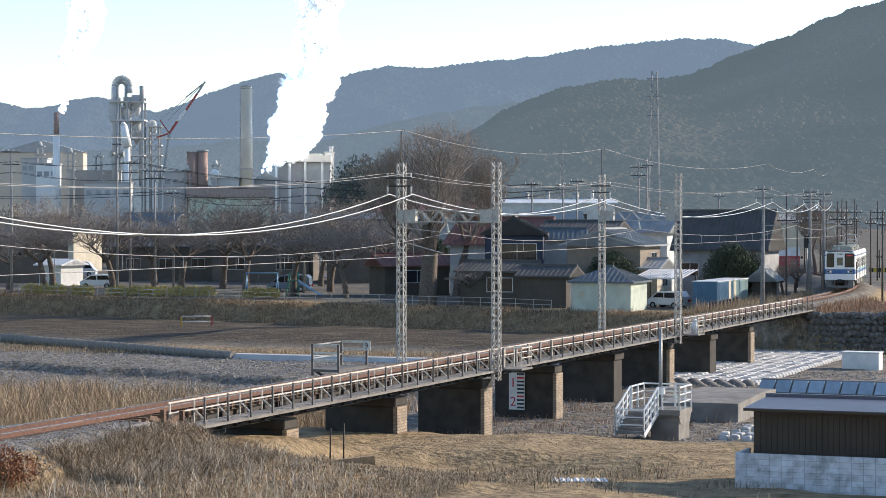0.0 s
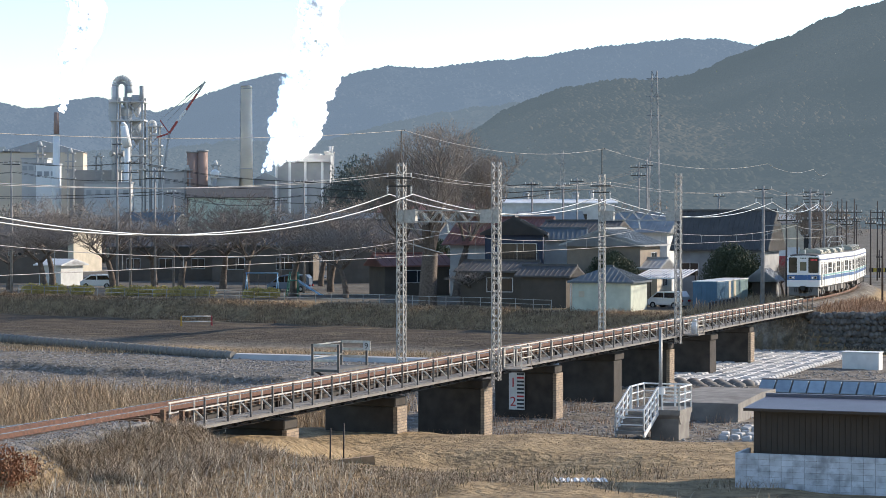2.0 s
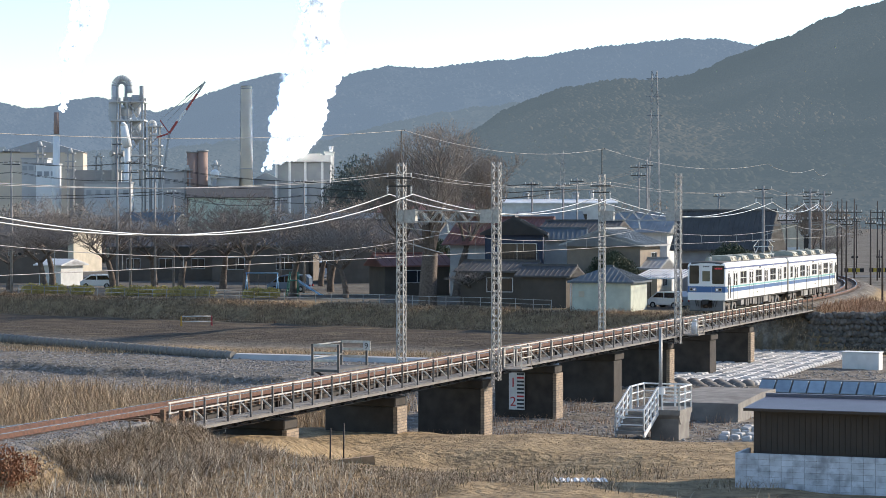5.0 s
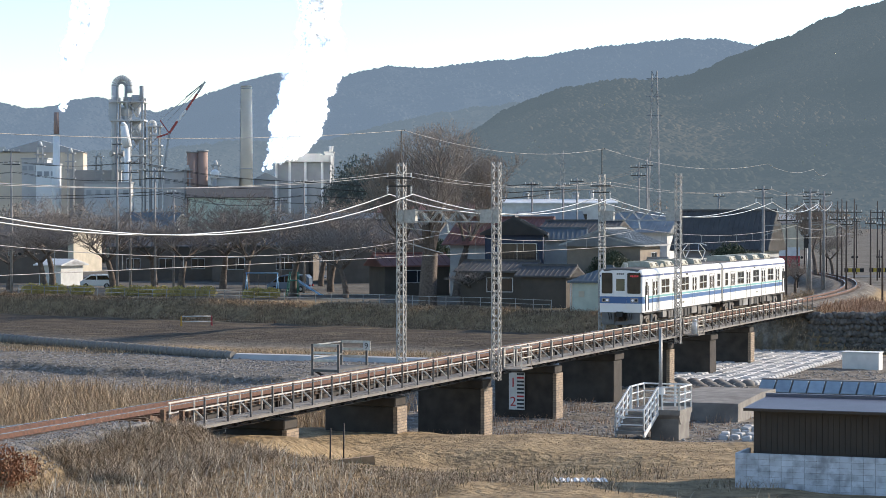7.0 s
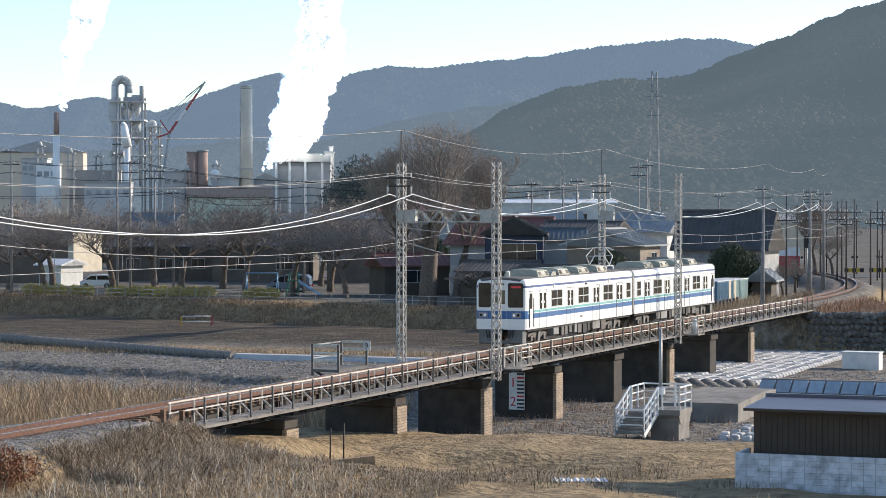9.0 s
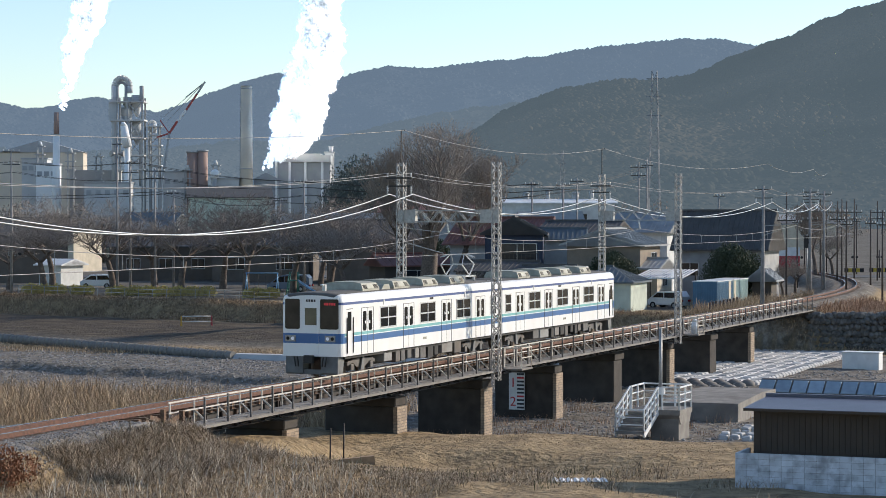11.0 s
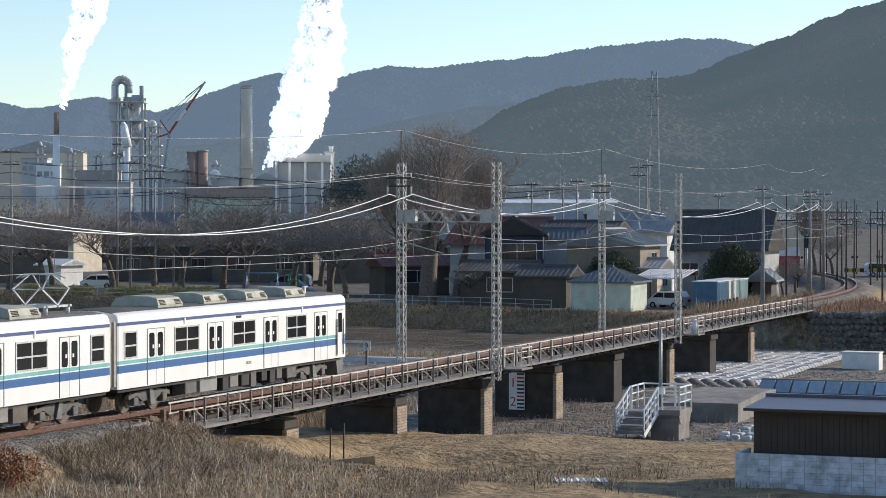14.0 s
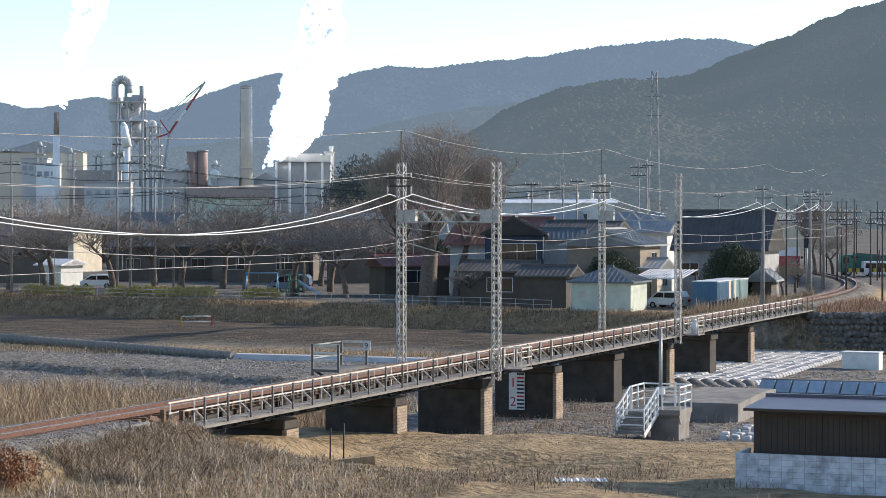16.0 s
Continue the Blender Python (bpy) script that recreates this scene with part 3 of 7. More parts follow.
for d in (35.5, 69.0):
    portal = empty("catenary_portal", bp(d, 0, 0), "lattice steel overhead-line portal with two tall masts", "catenary mast", "overhead-line portals")
    for n in (-2.42, 2.55):
        bm = bmesh.new()
        lattice(bm, (0, n, -1.1 if n < 0 else -5.2), (0, n, 9.5), 0.34, 0.3)
        part("mast", bm, MASTW, portal)
    bm = bmesh.new()
    for z in (6.6, 7.15):
        bar(bm, (-0.12, -2.4, z), (-0.12, 2.5, z), 0.06)
        bar(bm, (0.12, -2.4, z), (0.12, 2.5, z), 0.06)
    for i in range(10):
        y0, y1 = -2.4 + 0.49 * i, -2.4 + 0.49 * (i + 1)
        for x in (-0.12, 0.12):
            bar(bm, (x, y0, 6.6 if i % 2 else 7.15), (x, y1, 7.15 if i % 2 else 6.6), 0.035)
    for y in (-2.1, 2.2):
        box(bm, -0.16, y - 0.45, 6.55, 0.16, y + 0.45, 7.2)
    part("beam", bm, GALV, portal, "truss beam with gusset plates")
    bm = bmesh.new()
    for z in (8.35, 8.75):
        bar(bm, (-0.2, 1.9, z), (-0.2, 3.25, z), 0.07)
    part("cross_arm", bm, DARKIRON, portal)
    bm = bmesh.new()
    bar(bm, (0, 2.55, 9.5), (0, 2.55, 11.1), 0.05)
    bar(bm, (0, 2.55, 11.1), (0, 2.35, 11.1), 0.05)
    part("ground_wire_stem", bm, DARKIRON, portal)
    for y in (1.95, 3.2):
        insulator(portal, (-0.2, y, 8.4), (-0.2, y, 7.95))
        insulator(portal, (-0.2, y, 8.78), (-0.2, y, 9.0), 0.05)
    insulator(portal, (0, 0.15, 6.6), (0, 0.05, 6.05))
    bm = bmesh.new()
    bar(bm, (0, 2.4, 5.6), (0, 0.3, 5.05), 0.04)
    bar(bm, (0, 2.4, 6.3), (0, 0.1, 6.05), 0.04)
    part("registration_arm", bm, GALV, portal)
# ---- overhead wires ----
WIRE = mat("aluminium_wire", (0.6, 0.6, 0.58), 0.35, 0.7)
COPPER = mat("dull_wire", (0.3, 0.29, 0.28), 0.5, 0.5)


def wire(name, label, pts, sags, r, material, seg=14, d=None):
    """A line hung through the given points, sagging between them."""
    bm = bmesh.new()
    way = []
    for (a, b), sag in zip(zip(pts, pts[1:]), sags):
        a, b = Vector(a), Vector(b)
        way += [a.lerp(b, i / seg) - Vector((0, 0, 4 * sag * (i / seg) * (1 - i / seg))) for i in range(seg)]
    way.append(Vector(pts[-1]))
    rings = []
    for i, p in enumerate(way):
        u = (way[min(i + 1, len(way) - 1)] - way[max(i - 1, 0)]).normalized()
        s = u.cross(Vector((0, 0, 1))).normalized()
        t = s.cross(u)
        rings.append([bm.verts.new(p + (s * math.cos(k * math.tau / 5) + t * math.sin(k * math.tau / 5)) * r) for k in range(5)])
    for a, b in zip(rings, rings[1:]):
        for k in range(5):
            bm.faces.new((a[k], a[(k + 1) % 5], b[(k + 1) % 5], b[k])).smooth = True
    return tagged(part(name, bm, material, None), label, "cable")


SUPPORTS = (-6.0, 35.5, 69.0, 114.5, 138.0, 160.0, 190.0)


def along(ds, n, z):
    out = []
    for d in ds:
        c, h = centre(d)
        out.append((c.x - math.sin(h) * n, c.y + math.cos(h) * n, z))
    return out


def hung(n, z, z_first):
    """Line supports, the first lower than the rest."""
    pts = along(SUPPORTS, n, z)
    pts[0] = (pts[0][0], pts[0][1], z_first)
    return pts


for n in (1.95, 3.2):
    wire("feeder_cable", "thick pale feeder cable sagging between the masts", hung(n, 7.95, 7.35), (1.5, 1.0, 1.2, 0.8, 0.6, 0.6), 0.032, WIRE)
    wire("high_voltage_line", "thin high-voltage wire on top insulators", hung(n, 9.0, 8.1), (0.5, 0.5, 0.5, 0.4, 0.3, 0.3), 0.012, COPPER)
messenger = wire("messenger_wire", "messenger wire of the overhead line", along(SUPPORTS, 0.05, 6.05), (0.75, 0.55, 0.6, 0.4, 0.4, 0.4), 0.014, COPPER)
wire("contact_wire", "grooved contact wire above the track", along(SUPPORTS, 0.05, 5.0), (0.02,) * 6, 0.014, COPPER)
wire("ground_wire", "thin lightning wire along the mast tops", hung(2.4, 11.1, 9.7), (0.35, 0.7, 0.8, 0.5, 0.4, 0.4), 0.014, COPPER)
for (a, b), sag in zip(zip(SUPPORTS, SUPPORTS[1:]), (0.75, 0.55, 0.6)):
    for i in range(1, 9):
        t = i / 9
        q = along([a + (b - a) * t], 0.05, 0)[0]
        bm = bmesh.new()
        bar(bm, (q[0], q[1], 5.0), (q[0], q[1], 6.05 - 4 * sag * t * (1 - t)), 0.03)
        part("dropper", bm, GALV, messenger)

# ---- train ----
TRAINW = mat("white_train_enamel", (0.8, 0.79, 0.77), 0.35, 0, (0.76, 0.75, 0.72), 0.8, stain=(0.62, 0.58, 0.5), stain_amt=0.25, stain_scale=0.7)
TBLUE = mat("blue_stripe_paint", (0.04, 0.13, 0.33), 0.35, 0, (0.03, 0.11, 0.28), 1.0)
TNAVY = mat("navy_stripe_paint", (0.05, 0.09, 0.26), 0.4, 0, scale=1.0)
TTEAL = mat("teal_stripe_paint", (0.19, 0.50, 0.49), 0.35, 0, scale=1.0)
TROOF = mat("sooty_roof", (0.12, 0.115, 0.105), 0.85, 0, (0.075, 0.07, 0.065), 2.0, stain=(0.2, 0.17, 0.13), stain_amt=0.4)
TAC = mat("cooler_beige_grey", (0.4, 0.39, 0.31), 0.6, 0, (0.3, 0.29, 0.23), 3.0, stain=(0.2, 0.18, 0.14), stain_amt=0.45, stain_scale=1.2)
TUNDER = mat("underframe_black", (0.035, 0.033, 0.03), 0.8, 0, scale=4)
TBOX = mat("underfloor_grey", (0.13, 0.125, 0.115), 0.75, 0, (0.08, 0.075, 0.07), 3, stain=(0.12, 0.08, 0.05), stain_amt=0.5)
TPALE = mat("underfloor_pale_grey", (0.27, 0.265, 0.25), 0.7, 0, (0.2, 0.195, 0.185), 3, stain=(0.12, 0.09, 0.06), stain_amt=0.5)
TSCREEN = mat("cab_screen_glass", (0.055, 0.052, 0.042), 0.08, 0, (0.025, 0.025, 0.022), 1.6)
TSKIRT = mat("grey_skirt", (0.16, 0.16, 0.155), 0.6, 0, scale=3)
TGLASS = mat("dark_window_glass", (0.018, 0.02, 0.022), 0.06, 0, scale=2, spec=0.5)
TALU = mat("window_aluminium", (0.62, 0.62, 0.6), 0.4, 0.3)
TRUB = mat("black_rubber", (0.02, 0.02, 0.02), 0.7)
TWHEEL = mat("wheel_steel", (0.16, 0.13, 0.11), 0.55, 0.6, stain=(0.2, 0.1, 0.05), stain_amt=0.4)
TGANG = mat("gangway_beige", (0.42, 0.39, 0.33), 0.8)
TLED = mat("red_led", (0.5, 0.03, 0.04), 0.4, emit=0.35)
THEAD = mat("headlamp_glass", (0.95, 0.95, 1.0), 0.2, emit=0.12)
TLAMP = mat("lamp_cluster_grey", (0.3, 0.3, 0.3), 0.4, 0.3)
SIDE = [(1.40, 0.98), (1.40, 1.53), (1.40, 1.79), (1.40, 1.83), (1.40, 1.95), (1.40, 3.15), (1.40, 3.26), (1.385, 3.40), (1.33, 3.52), (1.2, 3.60), (0.7, 3.67), (0, 3.69)]


def loft_body(front_cab):
    """The body shell: section swept along x, with rounded cab corners; stripes follow the section."""
    bm = bmesh.new()
    half = SIDE + [(-y, z) for y, z in SIDE[-2::-1]]
    # stations along x: (x, side inset)
    st = [(-9.75, 0.16), (-9.70, 0.07), (-9.58, 0.015), (-9.45, 0.0)] if front_cab else [(-9.75, 0.03), (-9.68, 0.0)]
    st += [(9.68, 0.0), (9.75, 0.03)]
    rings = []
    for x, ins in st:
        rings.append([bm.verts.new((x, (abs(y) - ins if abs(y) > ins else 0) * (1 if y > 0 else -1) if abs(y) > 0.1 else y, z - ins * (0.8 if z > 3.3 else 0))) for y, z in half])
    m = len(half)
    for a, b in zip(rings, rings[1:]):
        for k in range(m - 1):
            f = bm.faces.new((a[k], b[k], b[k + 1], a[k + 1]))
            lo = min(k, m - 2 - k)
            cab = front_cab and a[k].co.x < -9.5
            f.material_index = {1: 1, 3: 0 if cab else 2, 5: 3}.get(lo, 4 if lo >= 9 else 0)
            if cab and lo in (2, 3):
                f.material_index = 1
            f.smooth = lo >= 6
    for ring in (rings[0], rings[-1]):
        bm.faces.new(ring)
    for a, b in zip(rings, rings[1:]):
        bm.faces.new((a[0], a[-1], b[-1], b[0])).material_index = 5
    bmesh.ops.recalc_face_normals(bm, faces=bm.faces[:])
    return bm


def window_unit(car, x0, x1, z0, z1, side, panes=2, name="window"):
    """A two-by-two sash window set in the car side."""
    y = 1.40 * side
    o = side
    bm = bmesh.new()
    box(bm, x0, min(y - 0.02 * o, y + 0.006 * o), z0, x1, max(y - 0.02 * o, y + 0.006 * o), z1)
    w = part(name, bm, TGLASS, car)
    bm = bmesh.new()
    lo, hi = sorted((y + 0.004 * o, y + 0.022 * o))
    t = 0.035
    xs = [x0, x1] if panes == 1 else [x0, (x0 + x1) / 2, x1]
    for x in xs:
        box(bm, x - t, lo, z0 - t, x + t, hi, z1 + t)
    zm = z0 + 0.47 * (z1 - z0)
    for z in (z0, zm, z1):
        box(bm, x0 - t, lo - 0.002, z - t * 0.8, x1 + t, hi + 0.002 * 1, z + t * 0.8)
    part("window_frame", bm, TALU, w)


def door_unit(car, xc, side):
    y = 1.40 * side
    o = side
    bm = bmesh.new()
    lo, hi = sorted((y - 0.03 * o, y + 0.008 * o))
    box(bm, xc - 0.62, lo, 1.02, xc - 0.006, hi, 2.95)
    box(bm, xc + 0.006, lo, 1.02, xc + 0.62, hi, 2.95)
    for f in bm.faces:
        z = f.calc_center_median().z
        f.material_index = 0
    d = part("door", bm, TRAINW, car)
    for z0, z1, mt in ((1.53, 1.79, TBLUE), (1.83, 1.95, TTEAL)):
        bm = bmesh.new()
        l2, h2 = sorted((y + 0.006 * o, y + 0.0115 * o))
        box(bm, xc - 0.62, l2, z0, xc - 0.008, h2, z1)
        box(bm, xc + 0.008, l2, z0, xc + 0.62, h2, z1)
        part("door_stripe", bm, mt, d)
    for x in (-0.31, 0.31):
        bm = bmesh.new()
        l2, h2 = sorted((y + 0.004 * o, y + 0.014 * o))
        box(bm, xc + x - 0.19, l2, 1.98, xc + x + 0.19, h2, 2.82)
        bmesh.ops.bevel(bm, geom=[e for e in bm.edges if abs(e.verts[0].co.y - e.verts[1].co.y) > 0.005], offset=0.09, segments=3, profile=0.5, affect="EDGES")
        part("door_window", bm, TGLASS, d)
        bm = bmesh.new()
        l3, h3 = sorted((y + 0.014 * o, y + 0.018 * o))
        box(bm, xc + x * 0.72 - 0.05, l3, 2.28, xc + x * 0.72 + 0.05, h3, 2.4)
        part("sticker", bm, TRAINW, d, "small white sticker")
    bm = bmesh.new()
    l2, h2 = sorted((y, y + 0.02 * o))
    # Thin seal strips; the wider +x one also draws the door's shadow line.
    for x, t in ((-0.63, 0.005), (0.635, 0.016)):
        box(bm, xc + x - t, l2, 1.0, xc + x + t, h2, 2.97)
    box(bm, xc - 0.64, l2, 2.955, xc + 0.65, h2, 2.975)
    box(bm, xc - 0.005, l2 if o > 0 else h2 - 0.012, 1.02, xc + 0.005, l2 + 0.012 if o > 0 else h2, 2.95)
    part("door_seal", bm, TSKIRT, d)


def bogie(car, xc):
    bg = part_frame = None
    bm = bmesh.new()
    for y in (-0.98, 0.98):
        prism(bm, [(xc - 1.5, 0.52), (xc - 0.9, 0.62), (xc - 0.5, 0.42), (xc + 0.5, 0.42), (xc + 0.9, 0.62), (xc + 1.5, 0.52), (xc + 1.5, 0.66), (xc + 0.8, 0.78), (xc - 0.8, 0.78), (xc - 1.5, 0.66)], y - 0.08, y + 0.08)
    box(bm, xc - 0.3, -1.0, 0.5, xc + 0.3, 1.0, 0.75)
    bg = part("bogie", bm, TBOX, car, "dusty grey bogie")
    for x in (-1.05, 1.05):
        for y in (-0.567, 0.567):
            bm = bmesh.new()
            tube(bm, (xc + x, y - 0.065, 0.43), (xc + x, y + 0.065, 0.43), 0.43, seg=22)
            part("wheel", bm, TWHEEL, bg)
        for y in (-0.98, 0.98):
            bm = bmesh.new()
            box(bm, xc + x - 0.17, y - 0.14, 0.30, xc + x + 0.17, y + 0.14, 0.58)
            bmesh.ops.bevel(bm, geom=bm.edges[:], offset=0.04, segments=2, profile=0.5, affect="EDGES")
            part("axle_box", bm, TBOX, bg)
            for dx in (-0.25, 0.25):
                bm = bmesh.new()
                tube(bm, (xc + x + dx, y, 0.5), (xc + x + dx, y, 0.8), 0.07, seg=8)
                part("spring", bm, TWHEEL, bg)
    for y in (-1.0, 1.0):
        bm = bmesh.new()
        prism(bm, [(xc - 0.28, 0.28), (xc + 0.1, 0.28), (xc + 0.14, 0.95), (xc - 0.02, 0.95)], y * 1.12 - 0.04, y * 1.12 + 0.04)
        part("step_bracket", bm, TSKIRT, bg)


def cooler(car, xc):
    """A roof air-conditioning unit with sloped ends and grilles on its sides."""
    bm = bmesh.new()
    prism(bm, [(-0.95, 3.60), (0.95, 3.60), (0.95, 3.74), (0.83, 3.96), (0.5, 4.03), (-0.5, 4.03), (-0.83, 3.96), (-0.95, 3.74)], -0.94, 0.94)
    for v in bm.verts:
        v.co = Vector((v.co.y * (1 if v.co.z < 3.8 else 0.9) + xc, v.co.x, v.co.z))
    bmesh.ops.recalc_face_normals(bm, faces=bm.faces[:])
    c = part("cooling_unit", bm, TAC, car, "weathered beige rooftop cooling unit")
    for s in (-1, 1):
        for x in (-0.58, 0.58):
            bm = bmesh.new()
            for i in range(4):
                z = 3.74 + 0.048 * i
                yy = 0.955 - (z - 3.74) * 0.46
                box(bm, xc + x - 0.2, min(s * (yy - 0.02), s * (yy + 0.012)), z - 0.016, xc + x + 0.2, max(s * (yy - 0.02), s * (yy + 0.012)), z + 0.016)
            part("grille", bm, TUNDER, c)


def build_car(lead, flip):
    label = "white electric train car with blue and teal stripes" + (" and pantograph" if lead else " at the rear")
    car = empty("train_car", pose(0, 0, 0), label, "train car", "two-car train")
    body = part("body", loft_body(True), [TRAINW, TBLUE, TTEAL, TNAVY, TROOF, TUNDER], car)
    for s in (-1, 1):
        for x in (-7.02, -2.3, 2.45, 7.05):
            door_unit(car, x, s)
        for x0, x1 in ((-5.6, -3.75), (-0.88, 1.0), (3.8, 5.65)):
            window_unit(car, x0, x1, 2.03, 2.92, s)
        window_unit(car, 8.45, 9.3, 2.03, 2.92, s, 1)
        bm = bmesh.new()
        lo, hi = sorted((1.40 * s, 1.412 * s))
        box(bm, -9.22, lo, 1.05, -8.62, hi, 2.95)
        cd = part("cab_door", bm, TRAINW, car)
        bm = bmesh.new()
        box(bm, -9.15, min(1.405 * s, 1.422 * s), 2.05, -8.78, max(1.405 * s, 1.422 * s), 2.85)
        part("door_window", bm, TGLASS, cd)
        bm = bmesh.new()
        for x in (-9.24, -8.60):
            bar(bm, (x, 1.44 * s, 1.1), (x, 1.44 * s, 2.6), 0.035)
        box(bm, -9.24, lo, 2.95, -8.6, hi + 0.002, 2.98)
        part("hand_rail", bm, TUNDER, cd)
        for x in (-5.2, 4.9):
            bm = bmesh.new()
            box(bm, x - 0.05, min(1.40 * s, 1.43 * s), 3.02, x + 0.05, max(1.40 * s, 1.43 * s), 3.24)
            part("drain_pipe", bm, TRAINW, car)
        bm = bmesh.new()
        box(bm, 0.3, lo, 3.04, 0.75, hi, 3.14)
        part("side_sign", bm, TUNDER, car)
        bm = bmesh.new()
        for i in range(4):
            box(bm, -0.55 + 0.12 * i, lo, 1.25, -0.47 + 0.12 * i, hi, 1.36)
        part("number_bars", bm, TAC, car)
    # cab front
    f = part("cab_front", front_panel(), TRAINW, car)
    for y0, y1 in ((0.52, 1.2), (-1.26, -0.42)):
        bm = bmesh.new()
        box(bm, -9.785, y0, 2.13, -9.76, y1, 3.40)
        bmesh.ops.bevel(bm, geom=[e for e in bm.edges if abs(e.verts[0].co.x - e.verts[1].co.x) > 0.01], offset=0.07, segments=2, profile=0.5, affect="EDGES")
        w = part("windscreen", bm, TSCREEN, f)
        if y0 < 0 and lead:
            bm = bmesh.new()
            for i in range(5):
                box(bm, -9.79, -1.12 + 0.11 * i, 3.14, -9.784, -1.04 + 0.11 * i, 3.25)
            part("led_sign", bm, TLED, w, "red lit destination display")
    bm = bmesh.new()
    box(bm, -9.79, -0.36, 1.08, -9.765, 0.38, 3.12)
    bmesh.ops.bevel(bm, geom=[e for e in bm.edges if abs(e.verts[0].co.x - e.verts[1].co.x) > 0.01], offset=0.08, segments=2, profile=0.5, affect="EDGES")
    ed = part("end_door", bm, TRAINW, f)
    bm = bmesh.new()
    box(bm, -9.797, -0.26, 2.3, -9.785, 0.28, 3.02)
    part("door_window", bm, mat("cab_door_glass", (0.16, 0.15, 0.1), 0.1, 0, scale=2), ed)
    bm = bmesh.new()
    box(bm, -9.794, -0.36, 1.53, -9.788, 0.38, 1.95)
    part("door_stripe", bm, TBLUE, ed)
    bm = bmesh.new()
    for i in range(4):
        box(bm, -9.775, -0.2 + 0.12 * i, 3.28, -9.762, -0.12 + 0.12 * i, 3.38)
    part("number_bars", bm, TUNDER, f)
    bm = bmesh.new()
    box(bm, -9.768, -1.245, 1.53, -9.74, 1.245, 1.95)
    part("front_stripe", bm, TBLUE, f, "blue front band")
    for y in (-0.88, 0.95):
        bm = bmesh.new()
        box(bm, -9.80, y - 0.24, 1.6, -9.76, y + 0.24, 1.86)
        lc = part("lamp_cluster", bm, TLAMP, f)
        for dy, mt, nm in ((0.11 if y < 0 else -0.11, THEAD if lead else TGLASS, "headlight"), (-0.11 if y < 0 else 0.11, TGLASS, "tail_light")):
            bm = bmesh.new()
            tube(bm, (-9.80, y + dy, 1.73), (-9.812, y + dy, 1.73), 0.075, seg=12)
            part(nm, bm, mt, lc)
    bm = bmesh.new()
    prism(bm, [(-9.72, 0.28), (-9.60, 0.22), (-9.2, 0.22), (-9.0, 0.98), (-9.7, 0.98)], -1.2, -0.42)
    prism(bm, [(-9.72, 0.28), (-9.60, 0.22), (-9.2, 0.22), (-9.0, 0.98), (-9.7, 0.98)], 0.42, 1.2)
    box(bm, -9.62, -1.2, 0.22, -9.5, 1.2, 0.42)
    part("skirt", bm, TSKIRT, car, "dark grey cab skirt")
    bm = bmesh.new()
    tube(bm, (-10.0, 0, 0.88), (-9.2, 0, 0.88), 0.12, seg=10)
    box(bm, -10.12, -0.2, 0.72, -9.9, 0.2, 1.04)
    for y in (-0.75, -0.6, 0.6, 0.75):
        tube(bm, (-9.85, y, 0.98), (-9.85, y * 0.9, 0.55), 0.03, seg=6)
    part("coupler", bm, TUNDER, car)
    for x in (-6.9, 6.9):
        bogie(car, x)
    rnd = random.Random(7)
    x = -4.9
    while x < 4.6:
        w = rnd.choice((0.5, 0.7, 0.9, 1.4))
        for s in (-1, 1):
            bm = bmesh.new()
            box(bm, x, min(s * 0.75, s * 1.3), rnd.uniform(0.32, 0.5), x + w, max(s * 0.75, s * 1.3), 0.97)
            bmesh.ops.bevel(bm, geom=bm.edges[:], offset=0.025, segments=1, affect="EDGES")
            part("equipment_box", bm, rnd.choice((TBOX, TPALE, TUNDER)), car)
        x += w + rnd.choice((0.12, 0.25, 0.45))
    bm = bmesh.new()
    box(bm, -9.2, -1.3, 0.86, 9.6, 1.3, 0.978)
    box(bm, -5.0, -0.7, 0.36, 4.8, 0.7, 0.86)
    part("underframe", bm, TUNDER, car)
    for x in (-5.55, -2.0, 1.55, 5.1):
        cooler(car, x)
    for x in (-3.78,):
        bm = bmesh.new()
        prism(bm, [(x - 0.5, 3.62), (x + 0.55, 3.62), (x + 0.4, 3.86), (x - 0.15, 3.86)], -0.9, 0.1)
        part("roof_vent", bm, TAC, car)
    bm = bmesh.new()
    box(bm, -8.1, 0.1, 3.68, -7.95, 0.25, 3.95)
    box(bm, -8.3, 0.12, 3.92, -7.95, 0.24, 3.97)
    part("antenna", bm, TALU, car)
    bm = bmesh.new()
    prism(bm, [(9.74, 1.02), (10.02, 1.02), (10.02, 3.4), (9.74, 3.4)], -0.72, 0.72)
    for y0, y1 in ((-1.34, -1.24), (1.24, 1.34)):
        box(bm, 9.74, y0, 1.1, 9.9, y1, 3.3)
    part("gangway", bm, TGANG, car, "beige gangway bellows")
    if lead:
        pg = part("pantograph", pantograph(), TALU, car, "raised diamond pantograph")
        bm = bmesh.new()
        for x in (6.9, 8.3):
            for y in (-0.6, 0.6):
                tube(bm, (x, y, 3.66), (x, y, 3.92), 0.07, seg=8)
        part("insulator", bm, INSUL, pg)
    if flip:
        for c in car.children:
            c.matrix_local = Matrix.Rotation(math.pi, 4, "Z") @ c.matrix_local
    return car


def front_panel():
    bm = bmesh.new()
    box(bm, -9.765, -1.24, 0.99, -9.74, 1.24, 1.53)
    box(bm, -9.765, -1.24, 1.95, -9.74, 1.24, 3.46)
    return bm


